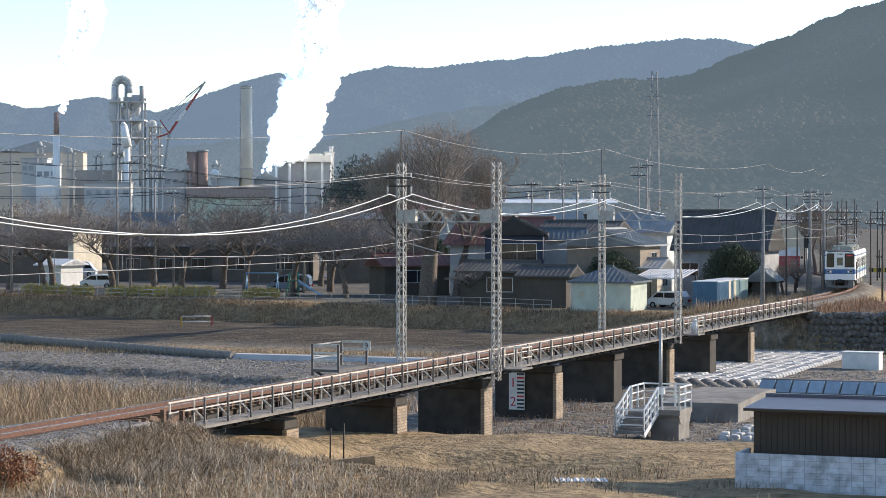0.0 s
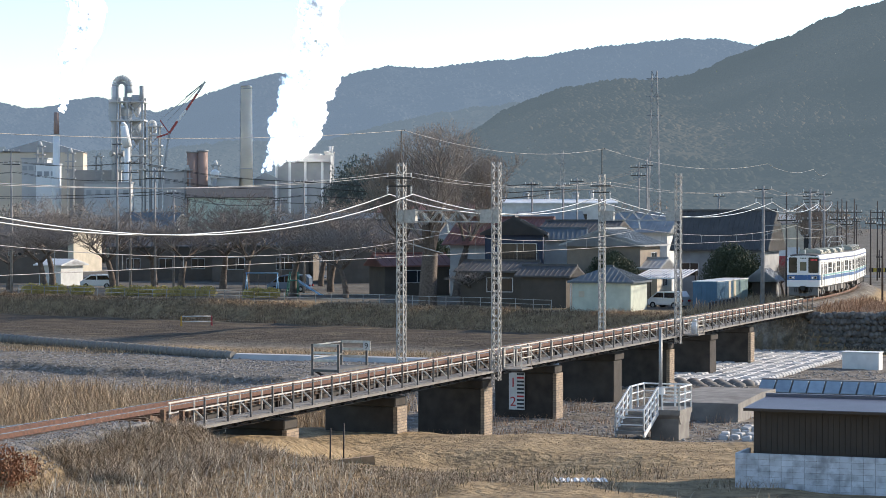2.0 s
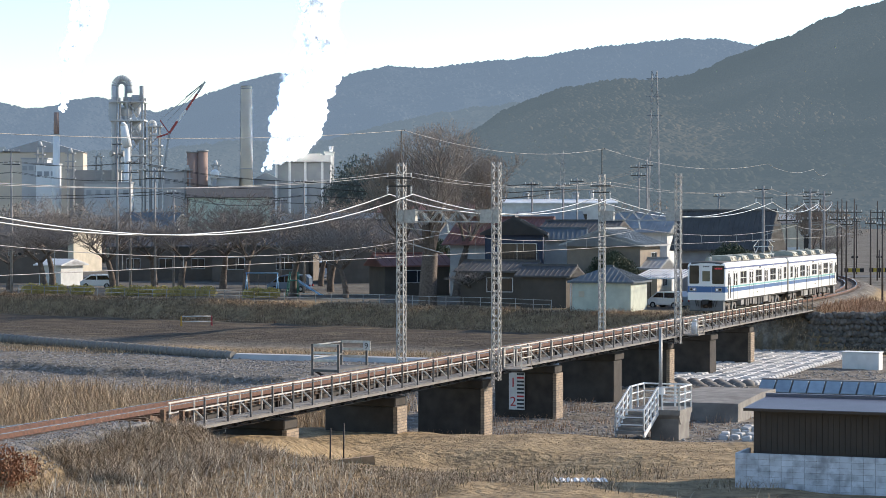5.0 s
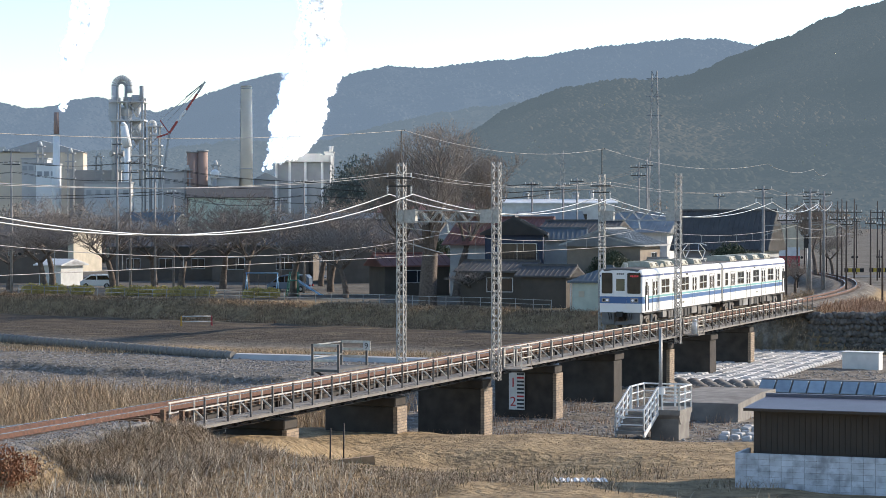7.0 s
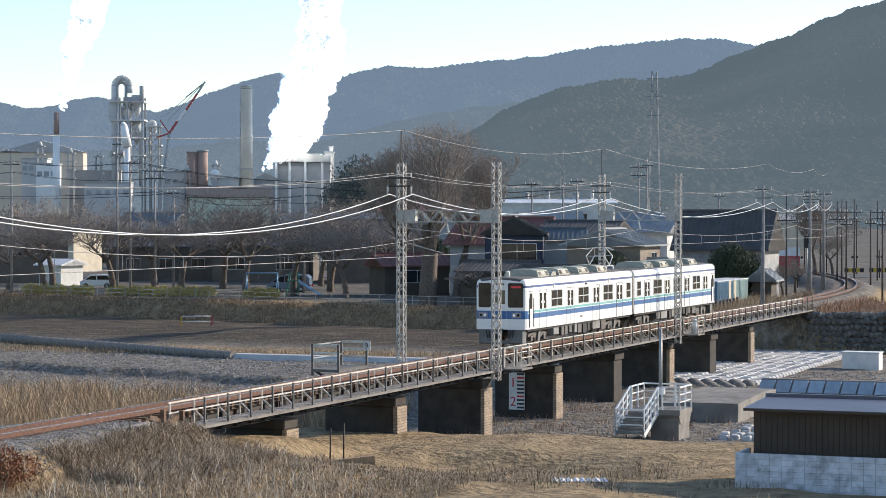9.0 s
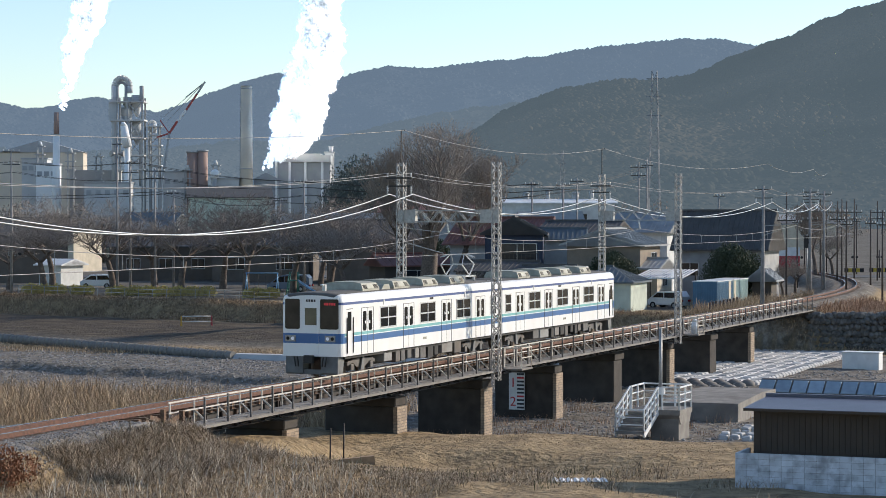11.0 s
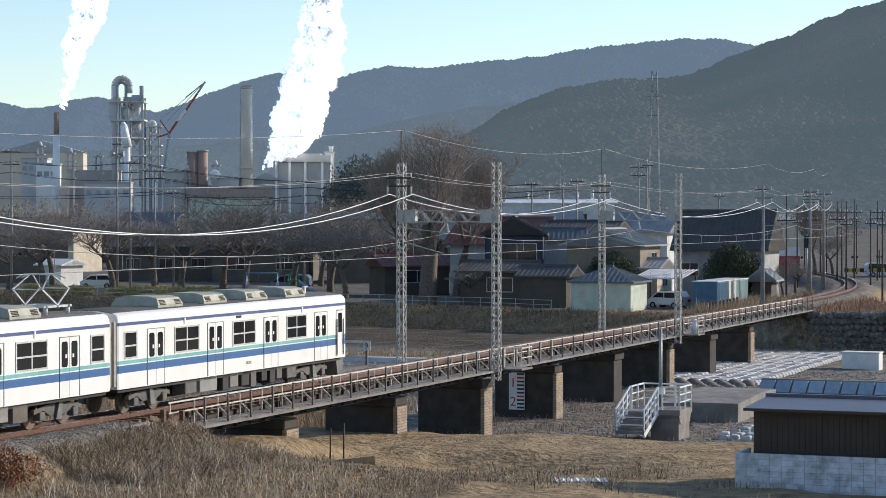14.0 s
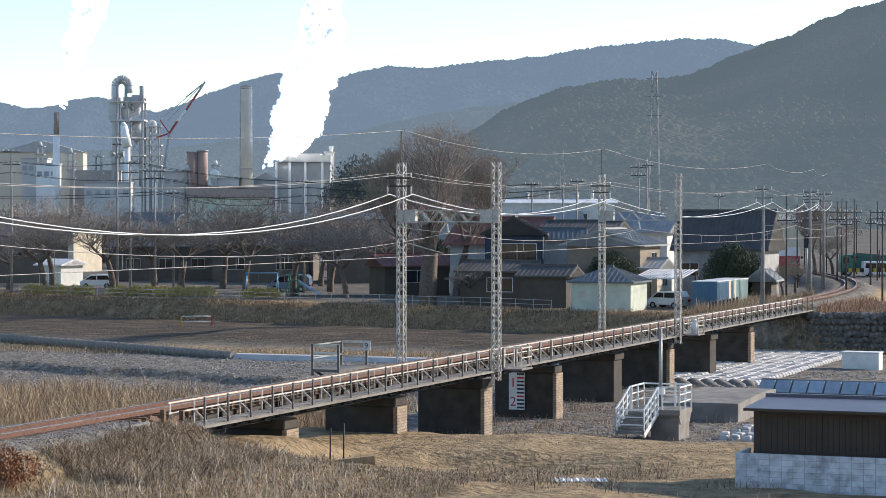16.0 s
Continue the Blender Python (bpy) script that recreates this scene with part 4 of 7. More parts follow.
def pantograph():
    bm = bmesh.new()
    for y in (-0.62, 0.62):
        bar(bm, (6.7, y, 3.93), (8.5, y, 3.93), 0.07)
        bar(bm, (7.6, y, 3.97), (6.75, y * 0.9, 4.5), 0.05)
        bar(bm, (7.6, y, 3.97), (8.45, y * 0.9, 4.5), 0.05)
        bar(bm, (6.75, y * 0.9, 4.5), (7.5, y * 0.6, 4.96), 0.04)
        bar(bm, (8.45, y * 0.9, 4.5), (7.7, y * 0.6, 4.96), 0.04)
    for x in (6.9, 7.6, 8.3):
        bar(bm, (x, -0.7, 3.93), (x, 0.7, 3.93), 0.08)
    for x in (7.45, 7.75):
        bar(bm, (x, -0.55, 4.98), (x, 0.55, 4.98), 0.05)
        bar(bm, (x, -0.55, 4.98), (x, -0.85, 4.85), 0.04)
        bar(bm, (x, 0.55, 4.98), (x, 0.85, 4.85), 0.04)
    for x in (6.75, 8.45):
        bar(bm, (x, -0.56, 4.5), (x, 0.56, 4.5), 0.035)
    return bm


cars = [build_car(True, False), build_car(False, True)]

# ---- houses ----
def tint(name, c, rough=0.85, **kw):
    return mat(name, c, rough, 0, tuple(v * 0.8 for v in c), kw.pop("scale", 1.2), 0.004, 25, stain=tuple(v * 0.55 for v in c), stain_scale=0.5, stain_amt=kw.pop("dirt", 0.4), **kw)


W_GREEN = tint("pale_green_siding", (0.52, 0.56, 0.47))
W_BROWN = tint("brown_mortar_wall", (0.27, 0.22, 0.17))
W_CREAM = tint("cream_wall", (0.58, 0.51, 0.39))
W_WHITE = tint("white_wall", (0.66, 0.66, 0.63))
W_GREY = tint("grey_wall", (0.4, 0.4, 0.39))
W_BLUE = tint("navy_siding", (0.045, 0.06, 0.10))
W_DARK = tint("dark_timber_wall", (0.09, 0.075, 0.06))
R_BLUE = tint("blue_grey_metal_roof", (0.125, 0.15, 0.165), 0.7)
R_TILE = tint("dark_glazed_tile", (0.1, 0.095, 0.09), 0.75)
R_GREY = tint("grey_sheet_roof", (0.33, 0.34, 0.34), 0.5)
R_RED = tint("dull_red_roof", (0.24, 0.11, 0.09), 0.6)
R_WHITE = tint("white_sheet_roof", (0.75, 0.76, 0.76), 0.5)
GLASS = mat("house_glass", (0.03, 0.035, 0.04), 0.08, 0, scale=1, spec=0.7)
FRAMEW = mat("aluminium_frame", (0.6, 0.6, 0.58), 0.45, 0.3)


def roof_mesh(w, l, over, z0, z1, hip, ribs, pitch_rib=0.45, th=0.14):
    """A roof over a w (x) by l (y) plan, ridge along y; hip: how far the ridge stops short at each end; ribs: raised battens or tile rows."""
    bm = bmesh.new()
    x, y0, y1 = w / 2 + over, -l / 2 - over, l / 2 + over
    h0, h1 = hip
    pts = {"a": (-x, y0, z0), "b": (x, y0, z0), "c": (x, y1, z0), "d": (-x, y1, z0), "r": (0, y0 + h0, z1), "s": (0, y1 - h1, z1)}
    for off in (0, -th):
        v = {k: bm.verts.new((p[0], p[1], p[2] + off)) for k, p in pts.items()}
        for f in ("adsr", "cbrs", "bar", "dcs"):
            bm.faces.new([v[k] for k in f])
        if off == 0:
            top = v
        else:
            for e in ("ab", "bc", "cd", "da"):
                bm.faces.new((top[e[0]], top[e[1]], v[e[1]], v[e[0]]))
    bmesh.ops.recalc_face_normals(bm, faces=bm.faces[:])
    rib_list = []
    if ribs:
        yy = y0 + 0.1
        while yy < y1:
            t = min(1, (yy - y0) / h0 if h0 else 1, (y1 - yy) / h1 if h1 else 1)
            for s in (-1, 1):
                a = Vector((s * x, yy, z0 + 0.02))
                rib_list.append((a, Vector((s * x * (1 - t), yy, z0 + (z1 - z0) * t + 0.02))))
            yy += pitch_rib
        for end, h in ((y0, h0), (y1, h1)):
            if h:
                xx = -x + 0.2
                while xx < x:
                    t = 1 - abs(xx) / x
                    rib_list.append((Vector((xx, end, z0 + 0.02)), Vector((xx, end + (h if end < 0 else -h) * t, z0 + (z1 - z0) * t + 0.02))))
                    xx += pitch_rib
        rib_list.append((Vector((0, y0 + h0, z1 + 0.05)), Vector((0, y1 - h1, z1 + 0.05))))
    return bm, rib_list


def window_on(parent, face, u, z, w, h, half, y_half):
    """A framed window on one wall: face is 'f' (-x), 'n' (-y) or 'b' (+y)."""
    win = None
    for nm, mt, o, g in (("window", GLASS, 0.03, 0.0), ("window_frame", FRAMEW, 0.06, 0.06)):
        bm = bmesh.new()
        if g == 0:
            box(bm, u - w / 2, -o, z, u + w / 2, 0.02, z + h)
        else:
            for a, b in ((u - w / 2 - g, u - w / 2), (u - 0.03, u + 0.03), (u + w / 2, u + w / 2 + g)):
                box(bm, a, -o, z - g, b, 0.0, z + h + g)
            for a, b in ((z - g, z), (z + h, z + h + g)):
                box(bm, u - w / 2, -o, a, u + w / 2, 0.0, b)
        if face == "n":
            m = pose(0, -y_half, 0)
        elif face == "f":
            m = pose(-half, 0, 0, 0, 0, -90)
        else:
            m = pose(0, y_half, 0, 0, 0, 180)
        for v in bm.verts:
            v.co = m @ v.co
        win = part(nm, bm, mt, win or parent) if nm == "window" else part(nm, bm, mt, win)


def house(d, n, w, l, eave, top, wall, roof, label, hip=(0, 0), ribs=0.0, over=0.5, base=-1.45, wins=(), rz=0.0, pitch_rib=0.45, world=None, upper=None):
    m = world or bp(d, n, 0, rz)
    hs = empty("house", m, label, "house")
    bm = bmesh.new()
    box(bm, -w / 2, -l / 2, base, w / 2, l / 2, eave)
    for s, h in ((-1, hip[0]), (1, hip[1])):
        if not h:
            y = s * l / 2
            vs = [bm.verts.new(p) for p in ((-w / 2, y, eave), (w / 2, y, eave), (0, y, eave + (top - eave) * w / (w + 2 * over)))]
            vs2 = [bm.verts.new((v.co.x, v.co.y - s * 0.15, v.co.z)) for v in vs]
            bm.faces.new(vs)
            bm.faces.new(vs2[::-1])
    part("wall", bm, wall, hs)
    bm, rib_list = roof_mesh(w, l, over, eave - 0.05, top, hip, ribs, pitch_rib)
    rf = part("roof", bm, roof, hs)
    for a, b in rib_list:
        if (b - a).length > 0.3:
            bm = bmesh.new()
            last = (a, b) == rib_list[-1]
            bar(bm, a, b, 0.24 if last else ribs, 0.2 if last else ribs * 0.9)
            part("ridge_tile" if last else "roof_batten", bm, roof, rf)
    for (face, u, z, ww, hh) in wins:
        window_on(hs, face, u, z, ww, hh, w / 2, l / 2)
    return hs


A = house(118.6, 17.1, 5.0, 5.2, 1.3, 2.45, W_GREEN, R_BLUE, "small pale green hall with blue-grey hipped metal roof", (2.6, 2.6), 0.05, 0.35)
bm = bmesh.new()
tube(bm, (-2.55, 2.7, -1.4), (-2.55, 2.7, 1.2), 0.05, seg=8)
part("drainpipe", bm, W_WHITE, A, "white drainpipe")
bm = bmesh.new()
box(bm, -2.56, 1.5, -0.1, -2.5, 2.0, 0.4)
part("notice_board", bm, W_CREAM, A)
house(149.0, 14.2, 6.6, 8.6, 3.6, 7.3, W_GREY, R_TILE, "large grey-white house with dark tile roof", (0, 0), 0.13, 0.6, wins=(("f", 2, 1.0, 1.6, 1.2), ("f", -3, 1.0, 1.6, 1.2)), pitch_rib=0.5)
house(134.0, 21.4, 7.0, 6.6, 4.2, 5.6, W_BROWN, R_GREY, "two-storey brown house with pale sheet-metal roof", (0, 0), 0.06, 0.6, wins=(("n", -1.8, 2.4, 1.6, 1.1), ("f", 1.2, 2.4, 1.8, 1.0), ("f", -1.4, 0.0, 1.8, 1.4)), rz=90)
porch = house(133.2, 17.2, 5.0, 1.8, 2.1, 2.9, W_CREAM, R_GREY, "cream timber porch wing with grey roof", (0, 0), 0.05, 0.4, wins=(("n", 0, 0.4, 1.6, 1.3),))
navy = house(0, 0, 5.4, 8.0, 5.2, 6.7, W_BLUE, R_TILE, "two-storey navy blue house with dark gabled roof", (0, 0), 0.05, 0.45, wins=(("n", 0.3, 2.7, 3.6, 1.5), ("n", 0.9, 0.2, 2.2, 1.6)), world=pose(6.9, 214.0, 0, 0, 0, -4))
bm = bmesh.new()
box(bm, -2.4, -5.1, 2.3, 2.4, -4.02, 2.42)
for k in range(13):
    bar(bm, (-2.35 + k * 0.39, -5.05, 2.4), (-2.35 + k * 0.39, -5.05, 3.3), 0.03)
bar(bm, (-2.4, -5.05, 3.3), (2.4, -5.05, 3.3), 0.06)
part("balcony", bm, W_DARK, navy, "dark slatted balcony")
bm = bmesh.new()
tube(bm, (1.5, -5.6, -1.4), (1.5, -5.6, 2.1), 0.03, seg=6)
tube(bm, (1.5, -5.65, 2.2), (1.47, -5.75, 2.2), 0.1, 0.42, 14)
part("satellite_dish", bm, W_WHITE, navy, "white satellite dish on a thin pole")
house(0, 0, 3.4, 5.0, 4.6, 5.6, W_WHITE, R_BLUE, "narrow white house wing with blue-grey roof", (0, 0), 0.05, 0.5, wins=(("n", 0.2, 2.9, 0.9, 0.8),), world=pose(10.9, 216.0, 0, 0, 0, 84))
house(126.0, 29.6, 4.5, 6.4, 1.9, 2.7, W_DARK, R_TILE, "low dark timber lean-to with dark roof", (0, 0), 0.05, 0.5, wins=(("f", 0.6, 0.0, 2.4, 1.2),))
house(123.0, 24.0, 3.6, 4.2, 1.6, 2.4, W_DARK, R_TILE, "dark open-fronted shed with dark roof", (0, 0), 0.05, 0.5)
house(146.0, 28.0, 8.0, 7.0, 4.9, 6.3, W_WHITE, R_TILE, "white two-storey house with dark tile roof", (0, 0), 0.05, 0.6, wins=(("f", 1.5, 2.8, 1.5, 1.2), ("n", 0, 2.8, 1.6, 1.2)))
house(151.0, 38.0, 9.0, 9.0, 4.0, 6.6, W_GREY, R_RED, "grey house with dull red striped roof", (0, 0), 0.09, 0.7)
house(160.0, 25.5, 7.0, 6.0, 5.2, 7.2, W_WHITE, R_GREY, "white gabled house with pale roof", (0, 0), 0.05, 0.5, wins=(("f", 0, 3.0, 1.8, 1.3), ("n", 0, 3.0, 1.6, 1.3)))
house(160.0, 4.6, 1.8, 2.2, 0.9, 2.0, W_DARK, R_GREY, "small gabled shrine-like hut with grey roof", (0, 0), 0.04, 0.6, world=bp(139.5, 8.4, 0, 90))
# carport with wavy bright roof
cp = empty("carport", bp(127.5, 14.6, 0), "open carport with corrugated pale metal roof", "carport")
bm = bmesh.new()
for i in range(13):
    y = -2.3 + i * 0.36
    prism(bm, [(-2.6, 1.35), (2.6, 1.95), (2.6, 2.0), (-2.6, 1.4)], y, y + 0.2)
box(bm, -2.6, -2.3, 1.25, -2.5, 2.3, 1.35)
part("roof", bm, R_WHITE, cp)
for x in (-2.4, 2.4):
    for y in (-2.1, 2.1):
        bm = bmesh.new()
        bar(bm, (x, y, -1.5), (x, y, 1.5 if x < 0 else 1.9), 0.12)
        part("post", bm, W_DARK, cp)
# storage containers
C_BLUE, C_TEAL = tint("container_blue", (0.06, 0.16, 0.26), 0.5, dirt=0.3), tint("container_pale_teal", (0.33, 0.45, 0.44), 0.5)
for k, (d, mt, lab) in enumerate(((127.2, C_BLUE, "blue steel storage container"), (133.0, C_TEAL, "pale teal storage container with tan panels"))):
    ct = empty("container", bp(d, 10.2, -1.35), lab, "container", "storage containers")
    bm = bmesh.new()
    box(bm, -2.75, -1.1, 0, 2.75, 1.1, 2.4)
    for i in range(26):
        x = -2.65 + i * 0.21
        box(bm, x, -1.13, 0.1, x + 0.1, -1.1, 2.3)
    for i in range(9):
        y = -1.0 + i * 0.22
        box(bm, -2.78, y, 0.1, -2.75, y + 0.11, 2.3)
    part("body", bm, mt if k == 0 else C_TEAL, ct)
    bm = bmesh.new()
    box(bm, -2.82, -1.16, 2.4, 2.82, 1.16, 2.47)
    part("roof", bm, R_WHITE, ct)
    bm = bmesh.new()
    box(bm, -2.6 if k else 1.2, -1.15, 0.05, -1.9 if k else 2.0, -1.132, 2.35)
    part("panel", bm, W_CREAM, ct, "tan side panel")
# buildings beyond the park, placed by (x, y) in the world
def far_house(x, y, w, l, eave, top, wall, roof, label, rz=0.0, wins=(), ribs=0.0, hip=(0, 0)):
    ribs = ribs if y < 300 else 0.0
    return house(0, 0, w, l, eave, top, wall, roof, label, hip, ribs, 0.5, -1.6, wins, world=pose(x, y, 0, 0, 0, rz), pitch_rib=0.6)


# W_BROWN darkened: tree shadow on these houses is put into the wall colour.
W_TREE_SHADE = tint("dim_umber_wall", (0.15, 0.125, 0.1))
far_house(-52, 275, 9, 12, 4.5, 6.5, W_TREE_SHADE, R_TILE, "grey house behind bare cherry trees", 100, (("f", 0, 2, 2, 1.2),), 0.08)
far_house(-44.5, 262, 4, 3.2, 1.2, 1.8, W_WHITE, R_WHITE, "small white storage shed beside the car park", 60)
far_house(-35, 285, 9, 14, 3.0, 4.8, W_TREE_SHADE, R_TILE, "long low brown building behind bare trees", 95, (("f", -4, 0.2, 1.6, 1.2), ("f", 0, 0.2, 1.6, 1.2), ("f", 4, 0.2, 1.6, 1.2)), 0.06)
far_house(-22, 280, 9, 12, 3.2, 5.2, W_TREE_SHADE, R_TILE, "brown rendered house with dark tile roof", 85, (("f", -3, 0.2, 2, 1.4), ("f", 3, 0.2, 2, 1.4)), 0.08)
far_house(-8, 275, 10, 12, 4.0, 6.2, W_TREE_SHADE, R_TILE, "brown house with dark tile roof behind trees", 95, (), 0.08)
far_house(-3.5, 232, 5, 7, 1.8, 2.9, W_DARK, R_RED, "low dark park shelter with brown roof", 110, (("f", 0, 0, 3, 1.2),), 0.05)
far_house(-33.5, 352, 8, 12.4, 9.7, 11.2, tint("pale_mint_wall", (0.56, 0.64, 0.54)), R_TILE, "large pale mint warehouse with dark roof", 98, (), 0.0)
far_house(-2, 345, 10, 16, 7.4, 9.0, W_GREY, R_RED, "grey house with red striped roof", 95, (), 0.12)
hall = far_house(16.8, 330, 10, 16, 8.7, 9.2, W_WHITE, R_WHITE, "white industrial hall with bright white roof", 90, (("f", -3, 6.2, 2, 0.8), ("f", 3, 6.2, 2, 0.8)), 0.0)
for k, (y, h, r) in enumerate(((-5, 10.4, 0.35), (-2.6, 10.0, 0.5), (1.4, 10.3, 0.3), (4.6, 10.0, 0.45))):
    bm = bmesh.new()
    tube(bm, (0, y, 8.8), (0, y, h), r, r, 10)
    tube(bm, (0, y, h), (0, y, h + 0.2), r * 1.4, r * 0.6, 10)
    part("roof_vent", bm, R_GREY, hall, "grey roof ventilator")
far_house(16, 300, 8, 9, 4.5, 6.2, W_WHITE, R_TILE, "white house with dark roof in the town", 80, (("f", 0, 3.5, 2, 1.2),), 0.08)
for i in range(34):
    rr = random.Random(100 + i)
    y = rr.uniform(310, 620)
    x = rr.uniform(-0.205, 0.2) * y
    if 21 < x < 75 and y < 420:
        continue
    far_house(x, y, rr.uniform(7, 10), rr.uniform(8, 14), rr.uniform(3, 5.2), rr.uniform(5.5, 7.5), rr.choice((W_WHITE, W_GREY, W_CREAM, W_BROWN)), rr.choice((R_TILE, R_GREY, R_BLUE, R_RED, R_TILE)), rr.choice(("town house with dark tile roof", "distant two-storey town house", "plain distant town house with sheet roof")), rr.uniform(60, 120), (("f", 1.5, 2, 1.6, 1.1), ("f", -1.5, 2, 1.6, 1.1)))

# ---- trees ----
BARK = mat("grey_brown_bark", (0.16, 0.125, 0.1), 0.95, 0, (0.085, 0.065, 0.05), 5, 0.01, 25)
TWIG = mat("brown_twigs", (0.3, 0.26, 0.225), 0.95, 0, (0.18, 0.15, 0.13), 2)
PALETWIG = mat("pale_tan_twigs", (0.34, 0.275, 0.22), 0.95, 0, (0.22, 0.175, 0.14), 2)
LEAF = mat("dark_evergreen_leaf", (0.07, 0.085, 0.042), 0.7, 0, (0.035, 0.048, 0.025), 3)


def bare_tree(seed, hgt, spread, trunk_r, twig_mat, label, up=0.25, forks=4, low=0.3, levels=6):
    rr = random.Random(seed)
    t = empty("tree", pose(0, 0, 0), label, "tree", "bare winter trees")
    bt, bc = bmesh.new(), bmesh.new()

    def grow(bm, p, dirn, length, r, lev):
        segs = 3 if lev < 2 else 2
        for s in range(segs):
            q = p + dirn * (length / segs)
            r1 = max(0.014, r * (0.84 if lev or trunk_r < 0.8 else 0.93))
            tube(bm if lev < 2 else bc, p, q, r, r1, 7 if lev == 0 else 5 if lev < 2 else 3, caps=False)
            p, r = q, r1
            dirn = (dirn + Vector((rr.uniform(-1, 1), rr.uniform(-1, 1), rr.uniform(-0.6, 0.9))) * (0.05 if lev == 0 and trunk_r > 0.8 else 0.17)).normalized()
            if lev and lev < levels and s < segs - 1 or (lev == levels - 1):
                side(p, dirn, length, r, lev)
        if lev < levels:
            for k in range(forks if lev == 0 else 3):
                a = math.tau * (k + rr.random()) / (forks if lev == 0 else 3)
                out = Vector((math.cos(a), math.sin(a), 0))
                nd = (dirn * (0.75 if lev else 0.6) + out * rr.uniform(0.5, 0.95) * spread + Vector((0, 0, up))).normalized()
                grow(bm, p, nd, length * rr.uniform(0.62, 0.85) * (1 if lev else 0.85), r * 0.68, lev + 1)

    def side(p, dirn, length, r, lev):
        out = Vector((rr.uniform(-1, 1), rr.uniform(-1, 1), rr.uniform(-0.2, 0.9)))
        nd = (dirn * 0.6 + out * 0.8).normalized()
        if lev >= levels - 2:
            for _ in range(2):
                q = p + (nd + Vector((rr.uniform(-0.5, 0.5), rr.uniform(-0.5, 0.5), rr.uniform(-0.3, 0.5)))).normalized() * length * rr.uniform(0.5, 1.0)
                tube(bc, p, q, max(0.011, r * 0.5), 0.008, 3, caps=False)
        else:
            grow(bt, p, nd, length * 0.6, r * 0.5, lev + 1)

    tip = 0.03 if trunk_r > 0.8 else 0.12
    grow(bt, Vector((0, 0, -0.3)), Vector((rr.uniform(-tip, tip), rr.uniform(-tip, tip), 1)).normalized(), hgt * low, trunk_r, 0)
    part("trunk", bt, BARK, t)
    part("crown", bc, twig_mat, t, "leafless twigs")
    return t


def plant(src, x, y, rz, s=1.0, z=None):
    m = pose(x, y, height(x, y)[0] if z is None else z, 0, 0, rz) @ Matrix.Diagonal((s, s, s, 1))
    t = copy_thing(src, m)
    t.matrix_basis = m
    return t


cherry = [bare_tree(3, 13.5, 1.35, 0.34, TWIG, "bare cherry tree with low spreading limbs", 0.12, 4, 0.2, 5), bare_tree(9, 13.5, 1.2, 0.32, TWIG, "bare cherry tree with crooked grey-brown limbs", 0.16, 5, 0.21, 5)]
zelkova = bare_tree(14, 14.0, 0.75, 0.5, PALETWIG, "tall bare zelkova with tan fan-shaped crown", 0.55, 4, 0.34)
old_zelkova = bare_tree(27, 13.0, 0.8, 1.05, TWIG, "old bare zelkova with a massive pale trunk", 0.4, 3, 0.46, 6)
first = {}
for src, x, y, rz, s in ((cherry[0], -41.5, 234, 20, 1.15), (cherry[1], -35.0, 238, 80, 1.15), (cherry[0], -27.6, 236, 200, 1.2), (cherry[1], -20.3, 232, 300, 1.2), (cherry[0], -15.2, 228, 130, 1.15), (cherry[1], -9.6, 222, 30, 0.95), (cherry[0], -31.5, 246, 40, 1.2), (cherry[1], -24.5, 250, 170, 1.25), (cherry[1], -12.0, 240, 250, 1.2), (cherry[1], -44.5, 256, 100, 1.2), (cherry[0], -47.5, 246, 260, 1.0), (cherry[1], -14.0, 258, 190, 1.1), (cherry[0], -6.0, 250, 60, 1.1), (old_zelkova, -1.4, 203, 0, 0.85), (zelkova, -4.0, 232, 140, 1.12), (zelkova, 1.4, 228, 250, 1.08), (cherry[0], 2.6, 204, 45, 0.62), (cherry[1], 33.6, 222, 10, 0.55), (cherry[0], 37.0, 236, 90, 0.6), (zelkova, 44.0, 265, 10, 0.62), (cherry[1], 52.0, 300, 70, 0.9)):
    if src.name not in first:
        s *= 1.18 if src in cherry and x < 0 else 1.0
        m = pose(x, y, height(x, y)[0], 0, 0, rz) @ Matrix.Diagonal((s, s, s, 1))
        first[src.name] = (src, m)
    else:
        plant(src, x, y, rz, s * (1.18 if src in cherry and x < 0 else 1.0))
for src, m in first.values():
    src.matrix_world = m


def leaf_mass(name, label, blobs, count, size, material, trunk=None, m=None, cat="bush", kind="", squash=1.0):
    """A crown of many small leaf cards spread through uneven lobes."""
    verts, faces = [], []
    rr = random.Random(len(blobs) * 7 + count)
    tot = sum(b[3] ** 2 for b in blobs)
    for bx, by, bz, r in blobs:
        for _ in range(int(count * r * r / tot)):
            v = Vector((rr.gauss(0, 1), rr.gauss(0, 1), rr.gauss(0, 1))).normalized() * r * rr.uniform(0.55, 1.08)
            c = Vector((bx, by, bz)) + Vector((v.x, v.y, v.z * squash))
            q = Euler((rr.uniform(0, 6), rr.uniform(0, 6), rr.uniform(0, 6))).to_matrix()
            s = size * rr.uniform(0.6, 1.4)
            o = len(verts)
            for p in ((-s, 0, 0), (0, -s * 0.5, 0.1 * s), (s, 0, 0), (0, s * 0.5, 0.1 * s)):
                verts.append(tuple(c + q @ Vector(p)))
            faces.append((o, o + 1, o + 2, o + 3))
    me = bpy.data.meshes.new(name)
    me.from_pydata(verts, [], faces)
    me.materials.append(material)
    return me


